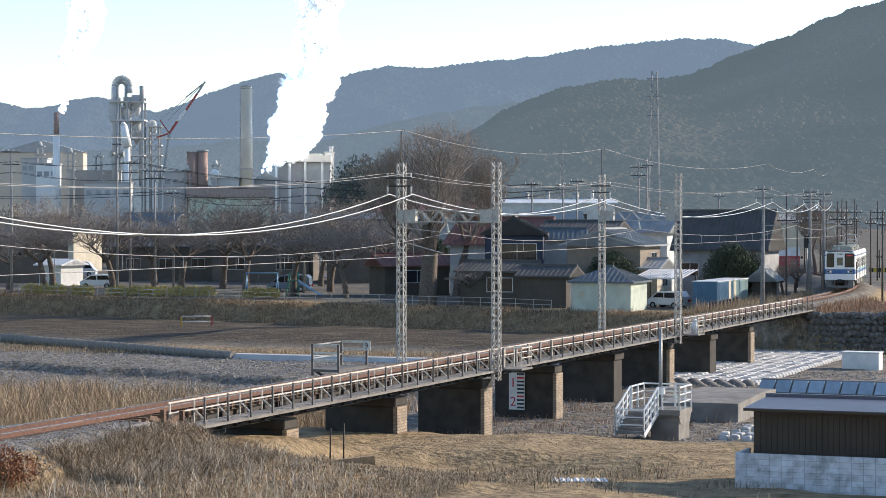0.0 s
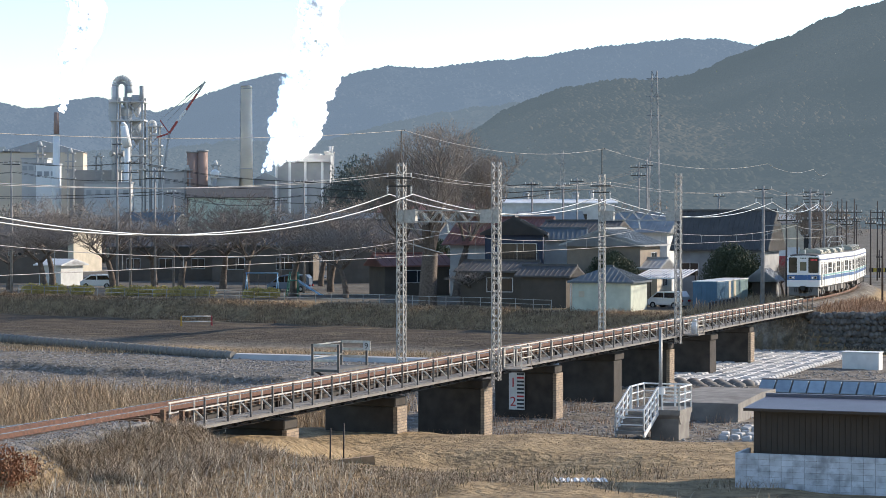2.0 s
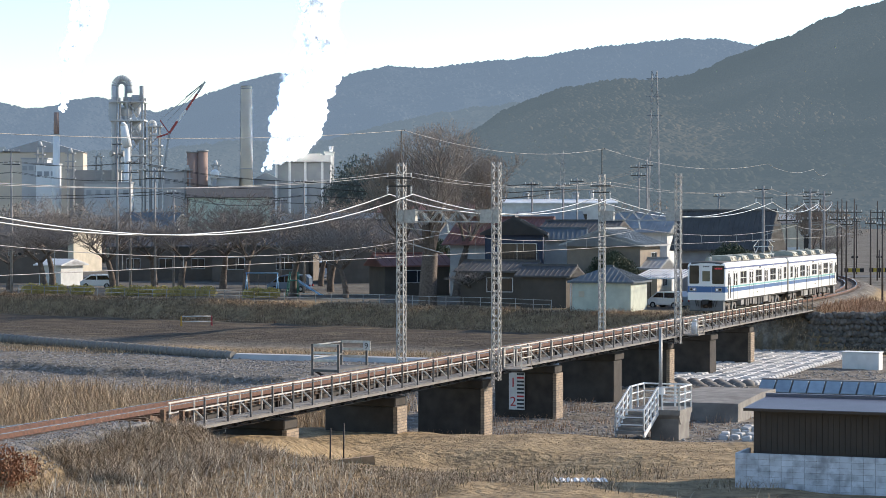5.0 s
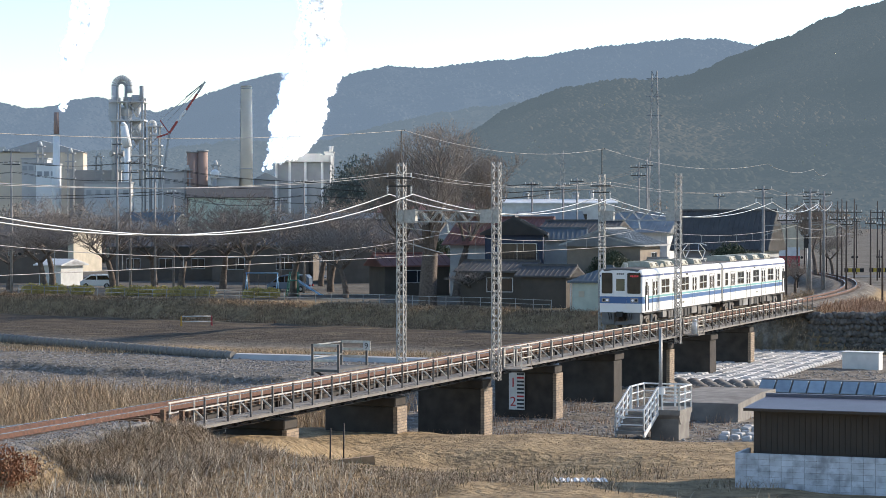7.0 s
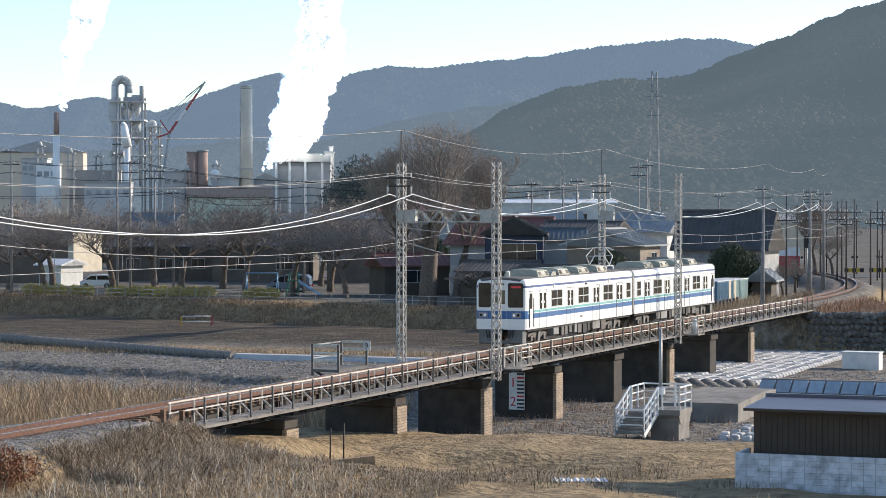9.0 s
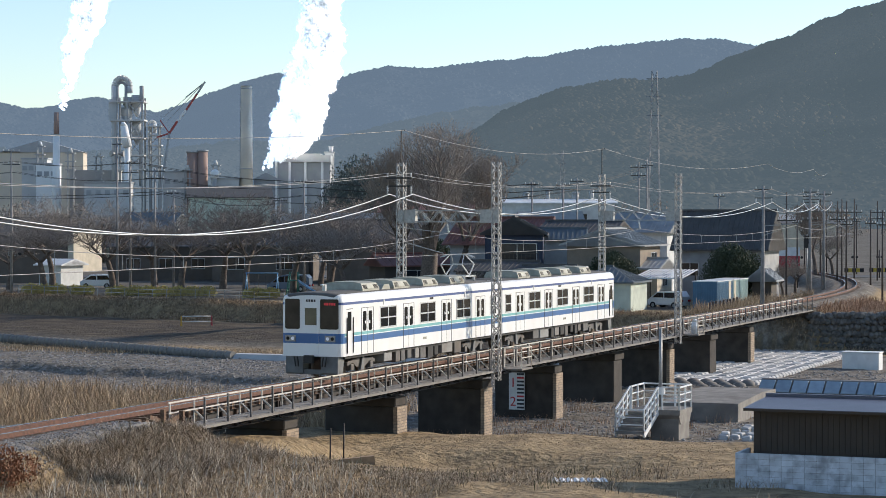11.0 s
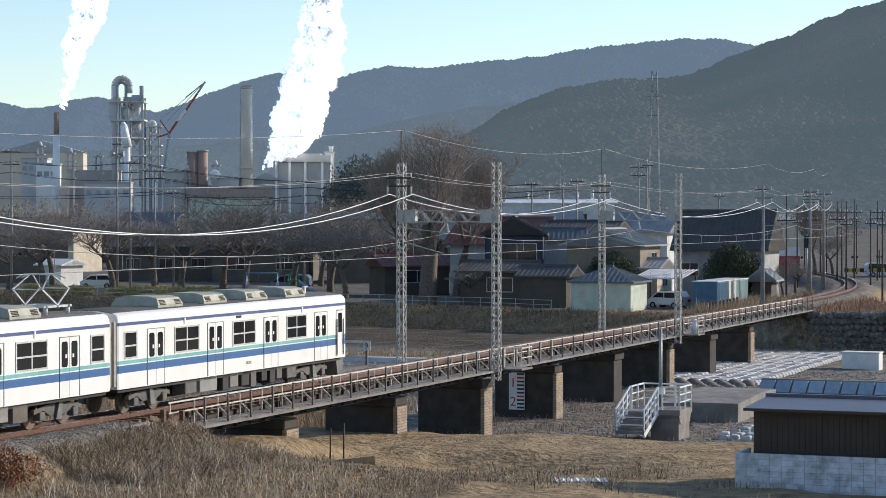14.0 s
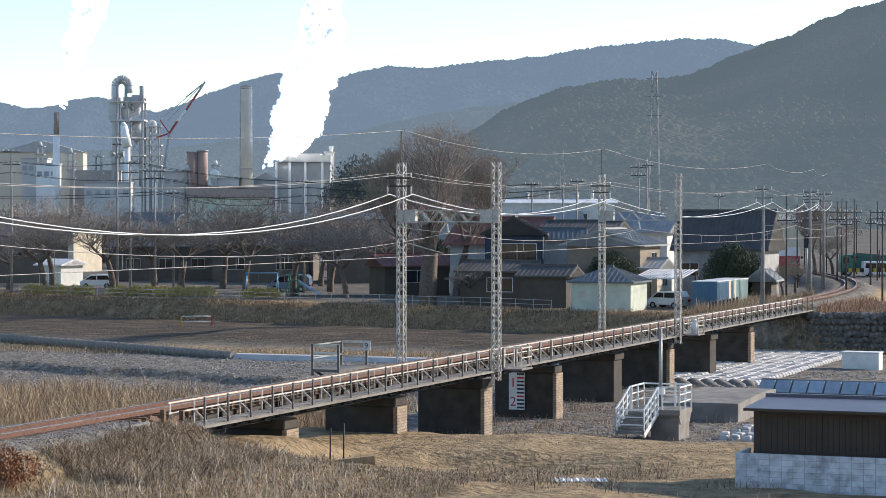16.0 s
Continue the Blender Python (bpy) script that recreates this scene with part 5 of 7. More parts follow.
bush = empty("evergreen_tree", bp(139.0, 11.2, -1.3), "dense rounded dark evergreen tree beside the containers", "tree")
me = leaf_mass("crown", "", [(0, 0, 2.8, 1.8), (0.9, -1.0, 2.1, 1.4), (-0.7, 1.1, 2.2, 1.5), (0.3, 0.4, 3.9, 1.15), (0.8, -1.5, 1.3, 1.1), (-0.5, -0.6, 3.4, 1.15), (0, 1.3, 1.2, 1.2), (-0.4, 0.9, 3.5, 1.1), (0.5, -1.2, 3.1, 1.1)], 20000, 0.085, LEAF)
bush.matrix_world = bush.matrix_world @ Matrix.Diagonal((1.14, 1.14, 1.12, 1))
ob = new("crown", me)
ob.parent = bush
bm = bmesh.new()
tube(bm, (0, 0, -0.3), (0, 0, 2.4), 0.16, 0.08, 8)
part("trunk", bm, BARK, bush)
for x, y, s in ((15.4, 204, 1.0), (17.6, 207.5, 0.5), (-2, 296, 1.2)):
    b2 = copy_thing(bush, pose(x, y, -1.3, 0, 0, 40 * s) @ Matrix.Diagonal((s, s, s, 1)))
    b2.matrix_basis = pose(x, y, -1.3, 0, 0, 40 * s) @ Matrix.Diagonal((s, s, s, 1))
    b2["label"] = "evergreen garden tree with dark leaves"
HEDGE = mat("yellow_green_hedge_leaf", (0.56, 0.44, 0.13), 0.8, 0, (0.34, 0.28, 0.09), 3)
for x, y, l in ((-41.5, 233, 4.2), (-37.5, 231.5, 2.2), (-31.8, 229, 4.5), (-26.0, 226, 5.5), (-18.0, 221.0, 3.0)):
    me = leaf_mass("clipped_hedge", "", [(i * 0.55 - l / 2, 0, 0.5 + 0.1 * math.sin(i * 2.3), 0.55) for i in range(int(l / 0.5))], int(700 * l), 0.09, HEDGE)
    h = tagged(new("clipped_hedge", me), "low clipped yellow-green hedge along the park edge", "hedge", "park hedges")
    h.matrix_world = pose(x, y, height(x, y)[0] - 0.05, 0, 0, HEAD + 90 + 15)
# dark conifer stand in front of the works; leaf colour lightened for haze
CONIF = mat("conifer_green", (0.11, 0.135, 0.125), 0.9, 0, (0.075, 0.095, 0.09), 0.3)
me = leaf_mass("conifer_wood", "", [(rx, ry, 8 + rz_, 7) for rx, ry, rz_ in ((random.uniform(-4, 14), random.uniform(-30, 30), random.uniform(-4, 7)) for _ in range(16))], 14000, 0.5, CONIF, squash=1.5)
tagged(new("conifer_wood", me), "dark green far conifer wood beyond the houses", "wood", kind="stuff").matrix_world = pose(-36, 760, 2)
me = leaf_mass("far_town_trees", "", [(random.uniform(-170, 150), random.uniform(-120, 160), random.uniform(0, 5), random.uniform(3, 6)) for _ in range(120)], 36000, 0.32, PALETWIG, squash=1.0)
tagged(new("far_town_trees", me), "brown bare trees scattered through the far town", "wood", kind="stuff").matrix_world = pose(20, 640, 1)

# ---- poles and lines ----
POLEM = mat("concrete_pole", (0.3, 0.29, 0.28), 0.85, 0, (0.2, 0.19, 0.185), 2)
WOODP = mat("dark_timber_pole", (0.1, 0.08, 0.07), 0.9, 0, scale=3)


def utility_pole(x, y, top, arms, label, r=0.14, base=-1.5, rz=15.0, material=None, speakers=False):
    p = empty("utility_pole", pose(x, y, 0, 0, 0, rz), label, "utility pole", "utility poles")
    bm = bmesh.new()
    tube(bm, (0, 0, base), (0, 0, top), r, r * 0.6, 8)
    part("shaft", bm, material or POLEM, p)
    for z, w in arms:
        bm = bmesh.new()
        box(bm, -w / 2, -0.06, z - 0.05, w / 2, 0.06, z + 0.05)
        a = part("cross_arm", bm, DARKIRON, p)
        for k in range(4):
            xx = -w / 2 + 0.1 + (w - 0.2) * k / 3
            bm = bmesh.new()
            tube(bm, (xx, 0, z + 0.05), (xx, 0, z + 0.28), 0.06, 0.03, 6)
            part("insulator", bm, INSUL, a)
    if speakers:
        for s in (-1, 1):
            bm = bmesh.new()
            tube(bm, (s * 0.15, 0, top - 1.9), (s * 0.7, -0.2, top - 1.9), 0.08, 0.34, 12)
            part("horn_speaker", bm, GALV, p, "grey horn loudspeaker")
    return p


poles = [(-45.3, 236, 13.7, ((13.5, 1.8), (12.2, 1.8)), False), (-34.2, 236, 15.2, ((14.3, 1.0),), True), (-33.4, 240, 12.6, ((12.4, 2.0), (11.4, 1.8)), False), (-31.0, 242, 11.9, ((11.6, 2.2), (10.8, 2.0)), False), (-29.6, 247, 9.6, ((9.3, 1.6),), False), (-14.6, 236, 10.5, ((10.3, 2.2),), False), (-17.4, 240, 8.7, ((8.4, 1.5),), False), (9.5, 240, 10.4, ((10.1, 1.6),), False), (12.6, 236, 10.2, ((10.0, 1.6),), False), (15.6, 262, 11.2, ((10.8, 1.6),), False), (23.5, 270, 13.2, ((12.6, 2.2), (11.6, 2.0)), False), (24.3, 268, 13.6, ((12.8, 1.5),), False), (32.5, 265, 9.4, ((9.1, 1.4),), False)]
for x, y, z, arms, sp in poles:
    utility_pole(x, y, z, arms, "grey concrete utility pole with horn loudspeakers" if sp else "grey concrete utility pole with cross-arms", 0.15, speakers=sp)
rr = random.Random(5)
for i, px_ in enumerate((1392, 1411, 1424, 1434, 1452, 1463, 1482, 1490, 1498, 1512, 1516, 1541, 1553, 1562)):
    y = 205 + 9.5 * ((i * 5) % 13)
    x = (px_ - 784) / 3979 * y
    utility_pole(x, y, 6.97 + (379 - rr.choice((352, 356, 362, 372, 340))) * y / 3979, ((6.0, 1.2),) if i % 3 else ((7.2, 2.0), (6.4, 1.8)), "dark slender line-side pole near the crossing", 0.11, material=WOODP)
# single mast with bracket where the track leaves the bridge, and others round the curve
for d, n in ((114.5, 2.75), (138.0, 2.7), (160.0, 2.7), (190.0, 2.7)):
    c, h = centre(d)
    mst = empty("catenary_mast", pose(c.x - math.sin(h) * n, c.y + math.cos(h) * n, 0, 0, 0, math.degrees(h)), "pale slender overhead-line mast with bracket arm", "catenary mast", "single masts")
    bm = bmesh.new()
    tube(bm, (0, 0, -2.0), (0, 0, 9.3), 0.15, 0.1, 8)
    lattice(bm, (0.35, 0.25, -2.0), (0.1, 0.05, 4.2), 0.18, 0.35, 0.04, 0.025)
    part("mast", bm, POLEM, mst)
    bm = bmesh.new()
    bar(bm, (0, -0.75, 9.0), (0, 0.75, 9.0), 0.09)
    bar(bm, (0, -0.8, 8.3), (0, 0.7, 8.3), 0.07)
    part("cross_arm", bm, DARKIRON, mst)
    bm = bmesh.new()
    bar(bm, (0, 0, 6.0), (0, -2.9, 6.2), 0.06)
    bar(bm, (0, 0, 5.2), (0, -2.4, 6.1), 0.05)
    part("bracket", bm, GALV, mst)
    for y in (-0.7, 0.6):
        insulator(mst, (0, y, 8.3), (0, y, 7.95))
        insulator(mst, (0, y, 9.0), (0, y, 9.25), 0.05)
for pts, sag in ((((-70, 236, 12.4), (-45.3, 236, 12.5), (-33.4, 240, 12.6), (-14.6, 236, 10.4), (9.5, 240, 10.2), (12.6, 236, 10.1), (23.5, 270, 12.6)), 0.5), (((-70, 236, 11.2), (-45.3, 236, 11.4), (-31.0, 242, 10.9), (-14.6, 236, 9.8), (12.6, 236, 9.6), (24.3, 268, 11.6)), 0.6), (((-70, 240, 10.0), (-31.0, 242, 9.4), (-17.4, 240, 8.2), (15.6, 262, 9.8)), 0.8), (((-60, 247, 9.2), (-29.6, 247, 9.3), (-14.6, 236, 9.0), (9.5, 240, 8.9)), 0.6)):
    for o in (0, 0.7):
        wire("utility_line", "dark power line between utility poles", [(x + o, y, z) for x, y, z in pts], (sag,) * (len(pts) - 1), 0.022, DARKIRON, 10)
# power pylons before the hill
PYLON = mat("far_pylon_steel", (0.3, 0.31, 0.32), 0.7, 0.2)
for x, y, base, h in ((65.7, 1240, -2, 44), (116.5, 1240, -2, 88)):
    py = empty("power_pylon", pose(x, y, base), "grey lattice power pylon on the slope", "pylon", "pylons")
    bm = bmesh.new()
    for s, t in ((-1, -1), (1, -1), (1, 1), (-1, 1)):
        bar(bm, (s * h * 0.04, t * h * 0.04, -8), (s * h * 0.015, t * h * 0.015, h), h * 0.004)
    for i in range(9):
        z0, z1 = h * i / 9, h * (i + 1) / 9
        w0, w1 = h * (0.04 - 0.025 * i / 9), h * (0.04 - 0.025 * (i + 1) / 9)
        bar(bm, (-w0, -w0, z0), (w1, -w1, z1), h * 0.0028)
        bar(bm, (w0, -w0, z0), (-w1, -w1, z1), h * 0.0028)
    for z in (0.72, 0.84, 0.95):
        bar(bm, (-h * 0.05, 0, h * z), (h * 0.05, 0, h * z), h * 0.005)
    part("tower", bm, PYLON, py)

# ---- river works ----
bm = bmesh.new()
box(bm, -0.46, -0.46, -0.5, 0.46, 0.46, 0.16)
bmesh.ops.bevel(bm, geom=[e for e in bm.edges if max(v.co.z for v in e.verts) > 0], offset=0.15, segments=1, affect="EDGES")
field = empty("bed_protection", bp(0, 0, -3.85), "field of pale concrete armour blocks protecting the river bed", "river works")
unit = part("armour_block", bm, CONCL, field)
spots = [(74.5 + 0.95 * i, -5.8 + 0.95 * j) for i in range(36) for j in range(13)]
unit.matrix_local = pose(*spots[0], 0)
rest = []
for k, (d, n) in enumerate(spots[1:]):
    m = pose(d, n, random.uniform(-0.03, 0.03), random.uniform(-2, 2), random.uniform(-2, 2), random.uniform(-2, 2))
    if k % 13 < 8 and k < 470:
        share("armour_block", unit.data, field, m)
    else:
        rest.append(m)
verts, faces = [], []
for m in rest:
    o = len(verts)
    verts += [tuple(m @ v.co) for v in unit.data.vertices]
    faces += [tuple(i + o for i in f.vertices) for f in unit.data.polygons]
me = bpy.data.meshes.new("armour_blocks_far")
me.from_pydata(verts, [], faces)
me.materials.append(CONCL)
ob = new("armour_rubble", me)
ob.parent = field
ob["kind"] = "stuff"
# rounded toe units in front of the field
toe = empty("toe_blocks", bp(0, 0, 0), "stacked rounded grey concrete toe blocks", "river works")
bm = bmesh.new()
bmesh.ops.create_icosphere(bm, subdivisions=2, radius=0.5)
for v in bm.verts:
    v.co.z *= 0.72
t0 = part("toe_block", bm, CONC, toe, smooth=True)
t0.matrix_local = pose(73.4, -5.8, -3.9)
for r in range(3):
    for j in range(12):
        if r or j:
            share("toe_block", t0.data, toe, pose(73.4 - 0.75 * r + random.uniform(-0.1, 0.1), -5.8 + 0.9 * j + 0.4 * r, -3.9 - 0.12 * r, random.uniform(-9, 9), random.uniform(-9, 9), random.uniform(0, 90)))
# low sill of rounded units and a smooth pale sill on the far side
sill = empty("block_sill", bp(0, 0, 0), "row of ribbed grey concrete units along the low channel", "river works")
bm = bmesh.new()
tube(bm, (-0.42, 0, 0), (0.42, 0, 0), 0.36, 0.36, 10)
tube(bm, (0.22, 0, 0), (0.42, 0, 0), 0.42, 0.42, 10)
s0 = part("sill_unit", bm, CONC, sill)
for k in range(37):
    n = 37.0 + k * 0.86
    m = pose(85.3 + (n - 36.6) * 0.35, n, -3.72 + 0.012 * k, 0, 0, 90 - 19)
    if k == 0:
        s0.matrix_local = m
    else:
        share("sill_unit", s0.data, sill, m)
bm = bmesh.new()
prism(bm, [(-1.2, -1.0), (0.9, -1.0), (0.9, 0.12), (-0.3, 0.12)], -13.5, 13.5)
sm2 = tagged(part("concrete_sill", bm, CONCL, None), "long smooth pale concrete sill across the river bed", "river works")
sm2.matrix_world = bp(85.8, 23.2, -3.7)
# sloping panelled revetment behind the shed
rev = empty("panel_revetment", bp(65.0, -14.6, -4.2), "sloping revetment of blue-grey concrete panels", "revetment")
bm = bmesh.new()
prism(bm, [(-0.4, -0.6), (2.9, -0.6), (2.9, 1.18), (2.5, 1.18)], -6.5, 6.5)
part("slab", bm, CONC, rev)
bm = bmesh.new()
box(bm, -0.62, -0.45, 0, 0.62, 0.45, 0.07)
bmesh.ops.bevel(bm, geom=bm.edges[:], offset=0.03, segments=1, affect="EDGES")
PANEL = mat("blue_grey_panel", (0.36, 0.42, 0.46), 0.7, 0, (0.28, 0.33, 0.37), 2, rnd=0.12)
p0 = part("panel", bm, PANEL, rev)
k = 0
for i in range(2):
    for j in range(13):
        m = pose(0.35 + 1.28 * i, -6.0 + 1.0 * j, -0.02 + 0.785 * i, 0, -31.5, 0)
        if k == 0:
            p0.matrix_local = m
        else:
            share("panel", p0.data, rev, m)
        k += 1
# white concrete box far out on the bed
bm = bmesh.new()
box(bm, -0.6, -1.3, 0, 0.6, 1.3, 1.25)
box(bm, -0.66, -1.36, 1.25, 0.66, 1.36, 1.33)
bmesh.ops.bevel(bm, geom=bm.edges[:], offset=0.02, segments=1, affect="EDGES")
wb = tagged(part("white_enclosure", bm, tint("white_concrete", (0.78, 0.78, 0.76), dirt=0.2), None), "plain white box-shaped enclosure on the bed", "enclosure")
wb.matrix_world = pose(29.6, 158.5, -4.05, 0, 0, 66)
# concrete apron beside the steps
bm = bmesh.new()
prism(bm, [(0, -1.8), (9, -1.8), (9, 0.15), (5.5, 0.2), (0.2, 0)], -1.4, 2.8)
ap = tagged(part("concrete_apron", bm, CONC, None), "stained concrete channel wall with flat top", "river works")
ap.matrix_world = bp(48.5, -9.8, -3.0)
bm = bmesh.new()
prism(bm, [(0, -1.8), (14, -1.8), (14, -0.1), (0, -0.5)], -2.2, -0.0)
ch = tagged(part("channel_slope", bm, PANEL, None), "smooth blue-grey concrete channel slope", "river works")
ch.matrix_world = bp(50.5, -11.9, -3.55)
# scattered square stones on the slope
steps = empty("stepping_blocks", bp(0, 0, 0), "rows of weathered square stone blocks in dry grass", "stone blocks")
bm = bmesh.new()
box(bm, -0.22, -0.22, -0.3, 0.22, 0.22, 0.16)
bmesh.ops.bevel(bm, geom=bm.edges[:], offset=0.06, segments=1, affect="EDGES")
b0 = part("stone_block", bm, CONCL, steps)
k = 0
for i in range(5):
    for j in range(9):
        d, n = 39.5 + 1.5 * i + random.uniform(-0.2, 0.2), -12.6 - 0.62 * j + random.uniform(-0.15, 0.15)
        q = br(d, n, 0)
        m = pose(d, n, height(q.x, q.y)[0] + 0.08, random.uniform(-9, 9), random.uniform(-9, 9), random.uniform(-20, 20))
        if k == 0:
            b0.matrix_local = m
        else:
            share("stone_block", b0.data, steps, m)
        k += 1

# observation steps with white railings
RAILW = mat("white_pipe_paint", (0.78, 0.78, 0.76), 0.4, 0, (0.68, 0.68, 0.66), 5)
st = empty("river_steps", bp(38.1, -10.9, -2.5), "concrete platform and steps with white pipe railings", "steps")
bm = bmesh.new()
box(bm, 0, 0, -0.25, 2.3, 2.5, 0)
box(bm, 0.15, 0.1, -2.2, 2.1, 1.5, -0.25)
prism(bm, [(0.0, -0.25), (2.3, -0.25), (2.0, -0.7), (0.35, -0.7)], 0.05, 1.6)
part("platform", bm, CONC, st)
FL = Vector((-2.1, 0.1, -0.95))
for i in range(6):
    bm = bmesh.new()
    c = FL * ((i + 0.5) / 6)
    box(bm, c.x - 0.24, 1.1 + c.y, c.z - 0.14, c.x + 0.24, 2.5 + c.y, c.z)
    part("step", bm, CONC, st)
for y in (1.1, 2.5):
    bm = bmesh.new()
    bar(bm, (0, y, -0.12), Vector((0, y, -0.12)) + FL, 0.08, 0.24)
    part("stringer", bm, RAILW, st)


def rails(p, q, h=1.1, posts=3, mids=(0.38, 0.74)):
    p, q = Vector(p), Vector(q)
    up = Vector((0, 0, h))
    for i in range(posts):
        a = p.lerp(q, i / (posts - 1))
        bm = bmesh.new()
        bar(bm, a, a + up, 0.08)
        part("post", bm, RAILW, st)
    for z in (*mids, h):
        bm = bmesh.new()
        bar(bm, p + Vector((0, 0, z)), q + Vector((0, 0, z)), 0.07 if z == h else 0.05)
        part("rail", bm, RAILW, st)


rails((0.05, 0.05, 0), (2.25, 0.05, 0))
rails((2.25, 0.05, 0), (2.25, 2.45, 0), posts=4)
rails((2.25, 2.45, 0), (0.05, 2.45, 0))
rails((0.05, 0.05, 0), (0.05, 0.9, 0), posts=2)
for y in (1.1, 2.5):
    rails((0, y, 0), Vector((0, y, 0)) + FL, posts=5)
rails(Vector((0, 1.1, 0)) + FL, Vector((0, 2.5, 0)) + FL, posts=2)
bm = bmesh.new()
tube(bm, (1.9, 1.5, 0), (1.9, 1.5, 3.85), 0.1, 0.08, 10)
part("level_pole", bm, GALV, st, "tall grey steel pole")
bm = bmesh.new()
box(bm, 1.75, 1.3, 0.6, 2.05, 1.7, 0.95)
part("pole_bracket", bm, RAILW, st)

# water level gauge on the pier
GRED, GBLK = mat("gauge_red", (0.55, 0.03, 0.04), 0.6), mat("gauge_black", (0.03, 0.03, 0.035), 0.6)
gauge = empty("water_gauge", bp(47.18, 0.18, -3.55), "white water-level board with red figures and black marks", "gauge board")
bm = bmesh.new()
box(bm, -0.04, -0.02, 0, 0, 0.86, 2.0)
part("board", bm, tint("gauge_white", (0.75, 0.74, 0.72), dirt=0.2), gauge)
for i in range(10):
    z = 0.07 + i * 0.2
    bm = bmesh.new()
    box(bm, -0.046, 0.0, z, -0.04, 0.4, z + 0.1)
    part("mark", bm, GRED if i in (3, 8) else GBLK, gauge)


def text_on(word, size, m, material, parent, label):
    cu = bpy.data.curves.new("numeral", "FONT")
    cu.body, cu.size, cu.extrude = word, size, 0.004
    tmp = new("numeral_src", cu)
    me = bpy.data.meshes.new_from_object(tmp.evaluated_get(bpy.context.evaluated_depsgraph_get()))
    bpy.data.objects.remove(tmp)
    me.materials.append(material)
    ob = new("numeral", me)
    ob.parent = parent
    ob.matrix_local = m
    ob["label"] = label
    return ob


for word, z in (("1", 1.22), ("2", 0.2)):
    text_on(word, 0.72, Matrix.Translation((-0.05, 0.8, z)) @ pose(0, 0, 0, 90, 0, -90), GRED, gauge, "red numeral")

# platform with gate on the far side of the bridge
pf = empty("trackside_platform", bp(28.8, 2.9, -0.15), "small weathered white-railed platform beside the track", "platform")
bm = bmesh.new()
box(bm, -1.7, -0.7, -0.12, 1.7, 0.7, 0)
part("deck", bm, PLANK, pf)
for x in (-1.65, 1.65):
    for y in (-0.65, 0.65):
        bm = bmesh.new()
        bar(bm, (x, y, -0.3), (x, y, 1.15), 0.09)
        part("post", bm, POSTGREY, pf)
    for z in (0.4, 0.75, 1.1):
        bm = bmesh.new()
        bar(bm, (x, -0.65, z), (x, 0.65, z), 0.05, 0.11)
        part("rail", bm, WHITERAIL, pf)
bm = bmesh.new()
bar(bm, (-1.65, 0.65, 1.1), (1.65, 0.65, 1.1), 0.06)
bar(bm, (-1.65, 0.65, 0.5), (1.65, 0.65, 0.5), 0.05)
part("rail", bm, GALV, pf)
for x in (-1.4, 1.4):
    bm = bmesh.new()
    bar(bm, (x, -0.9, -0.9), (x, 0.6, -0.12), 0.1)
    part("bracket", bm, DARKSTEEL, pf)
bm = bmesh.new()
box(bm, 1.58, -0.85, 0.7, 1.62, -0.5, 1.15)
sg = part("sign", bm, W_WHITE, pf, "small white distance sign")
text_on("9", 0.4, Matrix.Translation((1.575, -0.56, 0.78)) @ pose(0, 0, 0, 90, 0, -90), GBLK, sg, "black numeral")

# ---- shed with block wall ----
shed = empty("shed", bp(9.8, -21.2, -2.5), "low brown board shed with dark sheet-metal roof", "shed")
BOARDB = tint("dark_brown_boards", (0.075, 0.055, 0.04), 0.85)
bm = bmesh.new()
box(bm, 0, -9.5, 0, 3.0, 0, 2.72)
part("wall", bm, BOARDB, shed)
bm = bmesh.new()
for j in range(48):
    box(bm, -0.025, -9.5 + 0.197 * j, 0.9, 0.0, -9.5 + 0.197 * j + 0.015, 2.6)
part("batten", bm, BOARDB, shed)
SHROOF = tint("dark_slate_sheet", (0.10, 0.095, 0.12), 0.45, dirt=0.5)
for j in range(3):
    bm = bmesh.new()
    prism(bm, [(-0.5, 2.72), (3.3, 2.86), (3.3, 2.90), (-0.5, 2.76)], -3.2 * (j + 1) - 0.2, -3.2 * j + 0.25 if j == 0 else -3.2 * j - 0.19)
    part("roof_sheet", bm, SHROOF, shed)
bm = bmesh.new()
box(bm, 3.1, -9.8, 2.8, 3.35, 0.3, 3.0)
part("ridge_cap", bm, SHROOF, shed)
bm = bmesh.new()
bar(bm, (-0.48, -9.8, 2.7), (-0.48, 0.25, 2.7), 0.06, 0.08)
part("fascia", bm, BOARDB, shed)
bw = empty("block_wall", bp(8.4, -20.9, -2.5), "whitewashed concrete block wall with grey patches", "wall")
BLOCKW = mat("patchy_whitewash", (0.62, 0.64, 0.67), 0.9, 0, (0.52, 0.54, 0.57), 3, 0.006, 30, stain=(0.27, 0.27, 0.29), stain_amt=0.9, stain_scale=2.6, rnd=0.1, coords="World")
bm = bmesh.new()
box(bm, -0.055, -0.197, -0.097, 0.055, 0.197, 0.097)
bmesh.ops.bevel(bm, geom=bm.edges[:], offset=0.006, segments=1, affect="EDGES")
k0 = None
for r in range(7):
    for j in range(23):
        m = pose(random.uniform(-0.004, 0.004), -0.2 - 0.4 * j - (0 if r % 2 else 0.0), 0.0 + 0.2 * r)
        if k0 is None:
            k0 = part("block", bm, BLOCKW, bw)
            k0.matrix_local = m
        else:
            share("block", k0.data, bw, m)
for r in range(7):
    for j in range(4):
        share("block", k0.data, bw, pose(0.35 + 0.4 * j, -0.06, 0.2 * r, 0, 0, 90))
bm = bmesh.new()
box(bm, -0.04, -9.3, -0.5, 0.04, -0.02, 1.27)
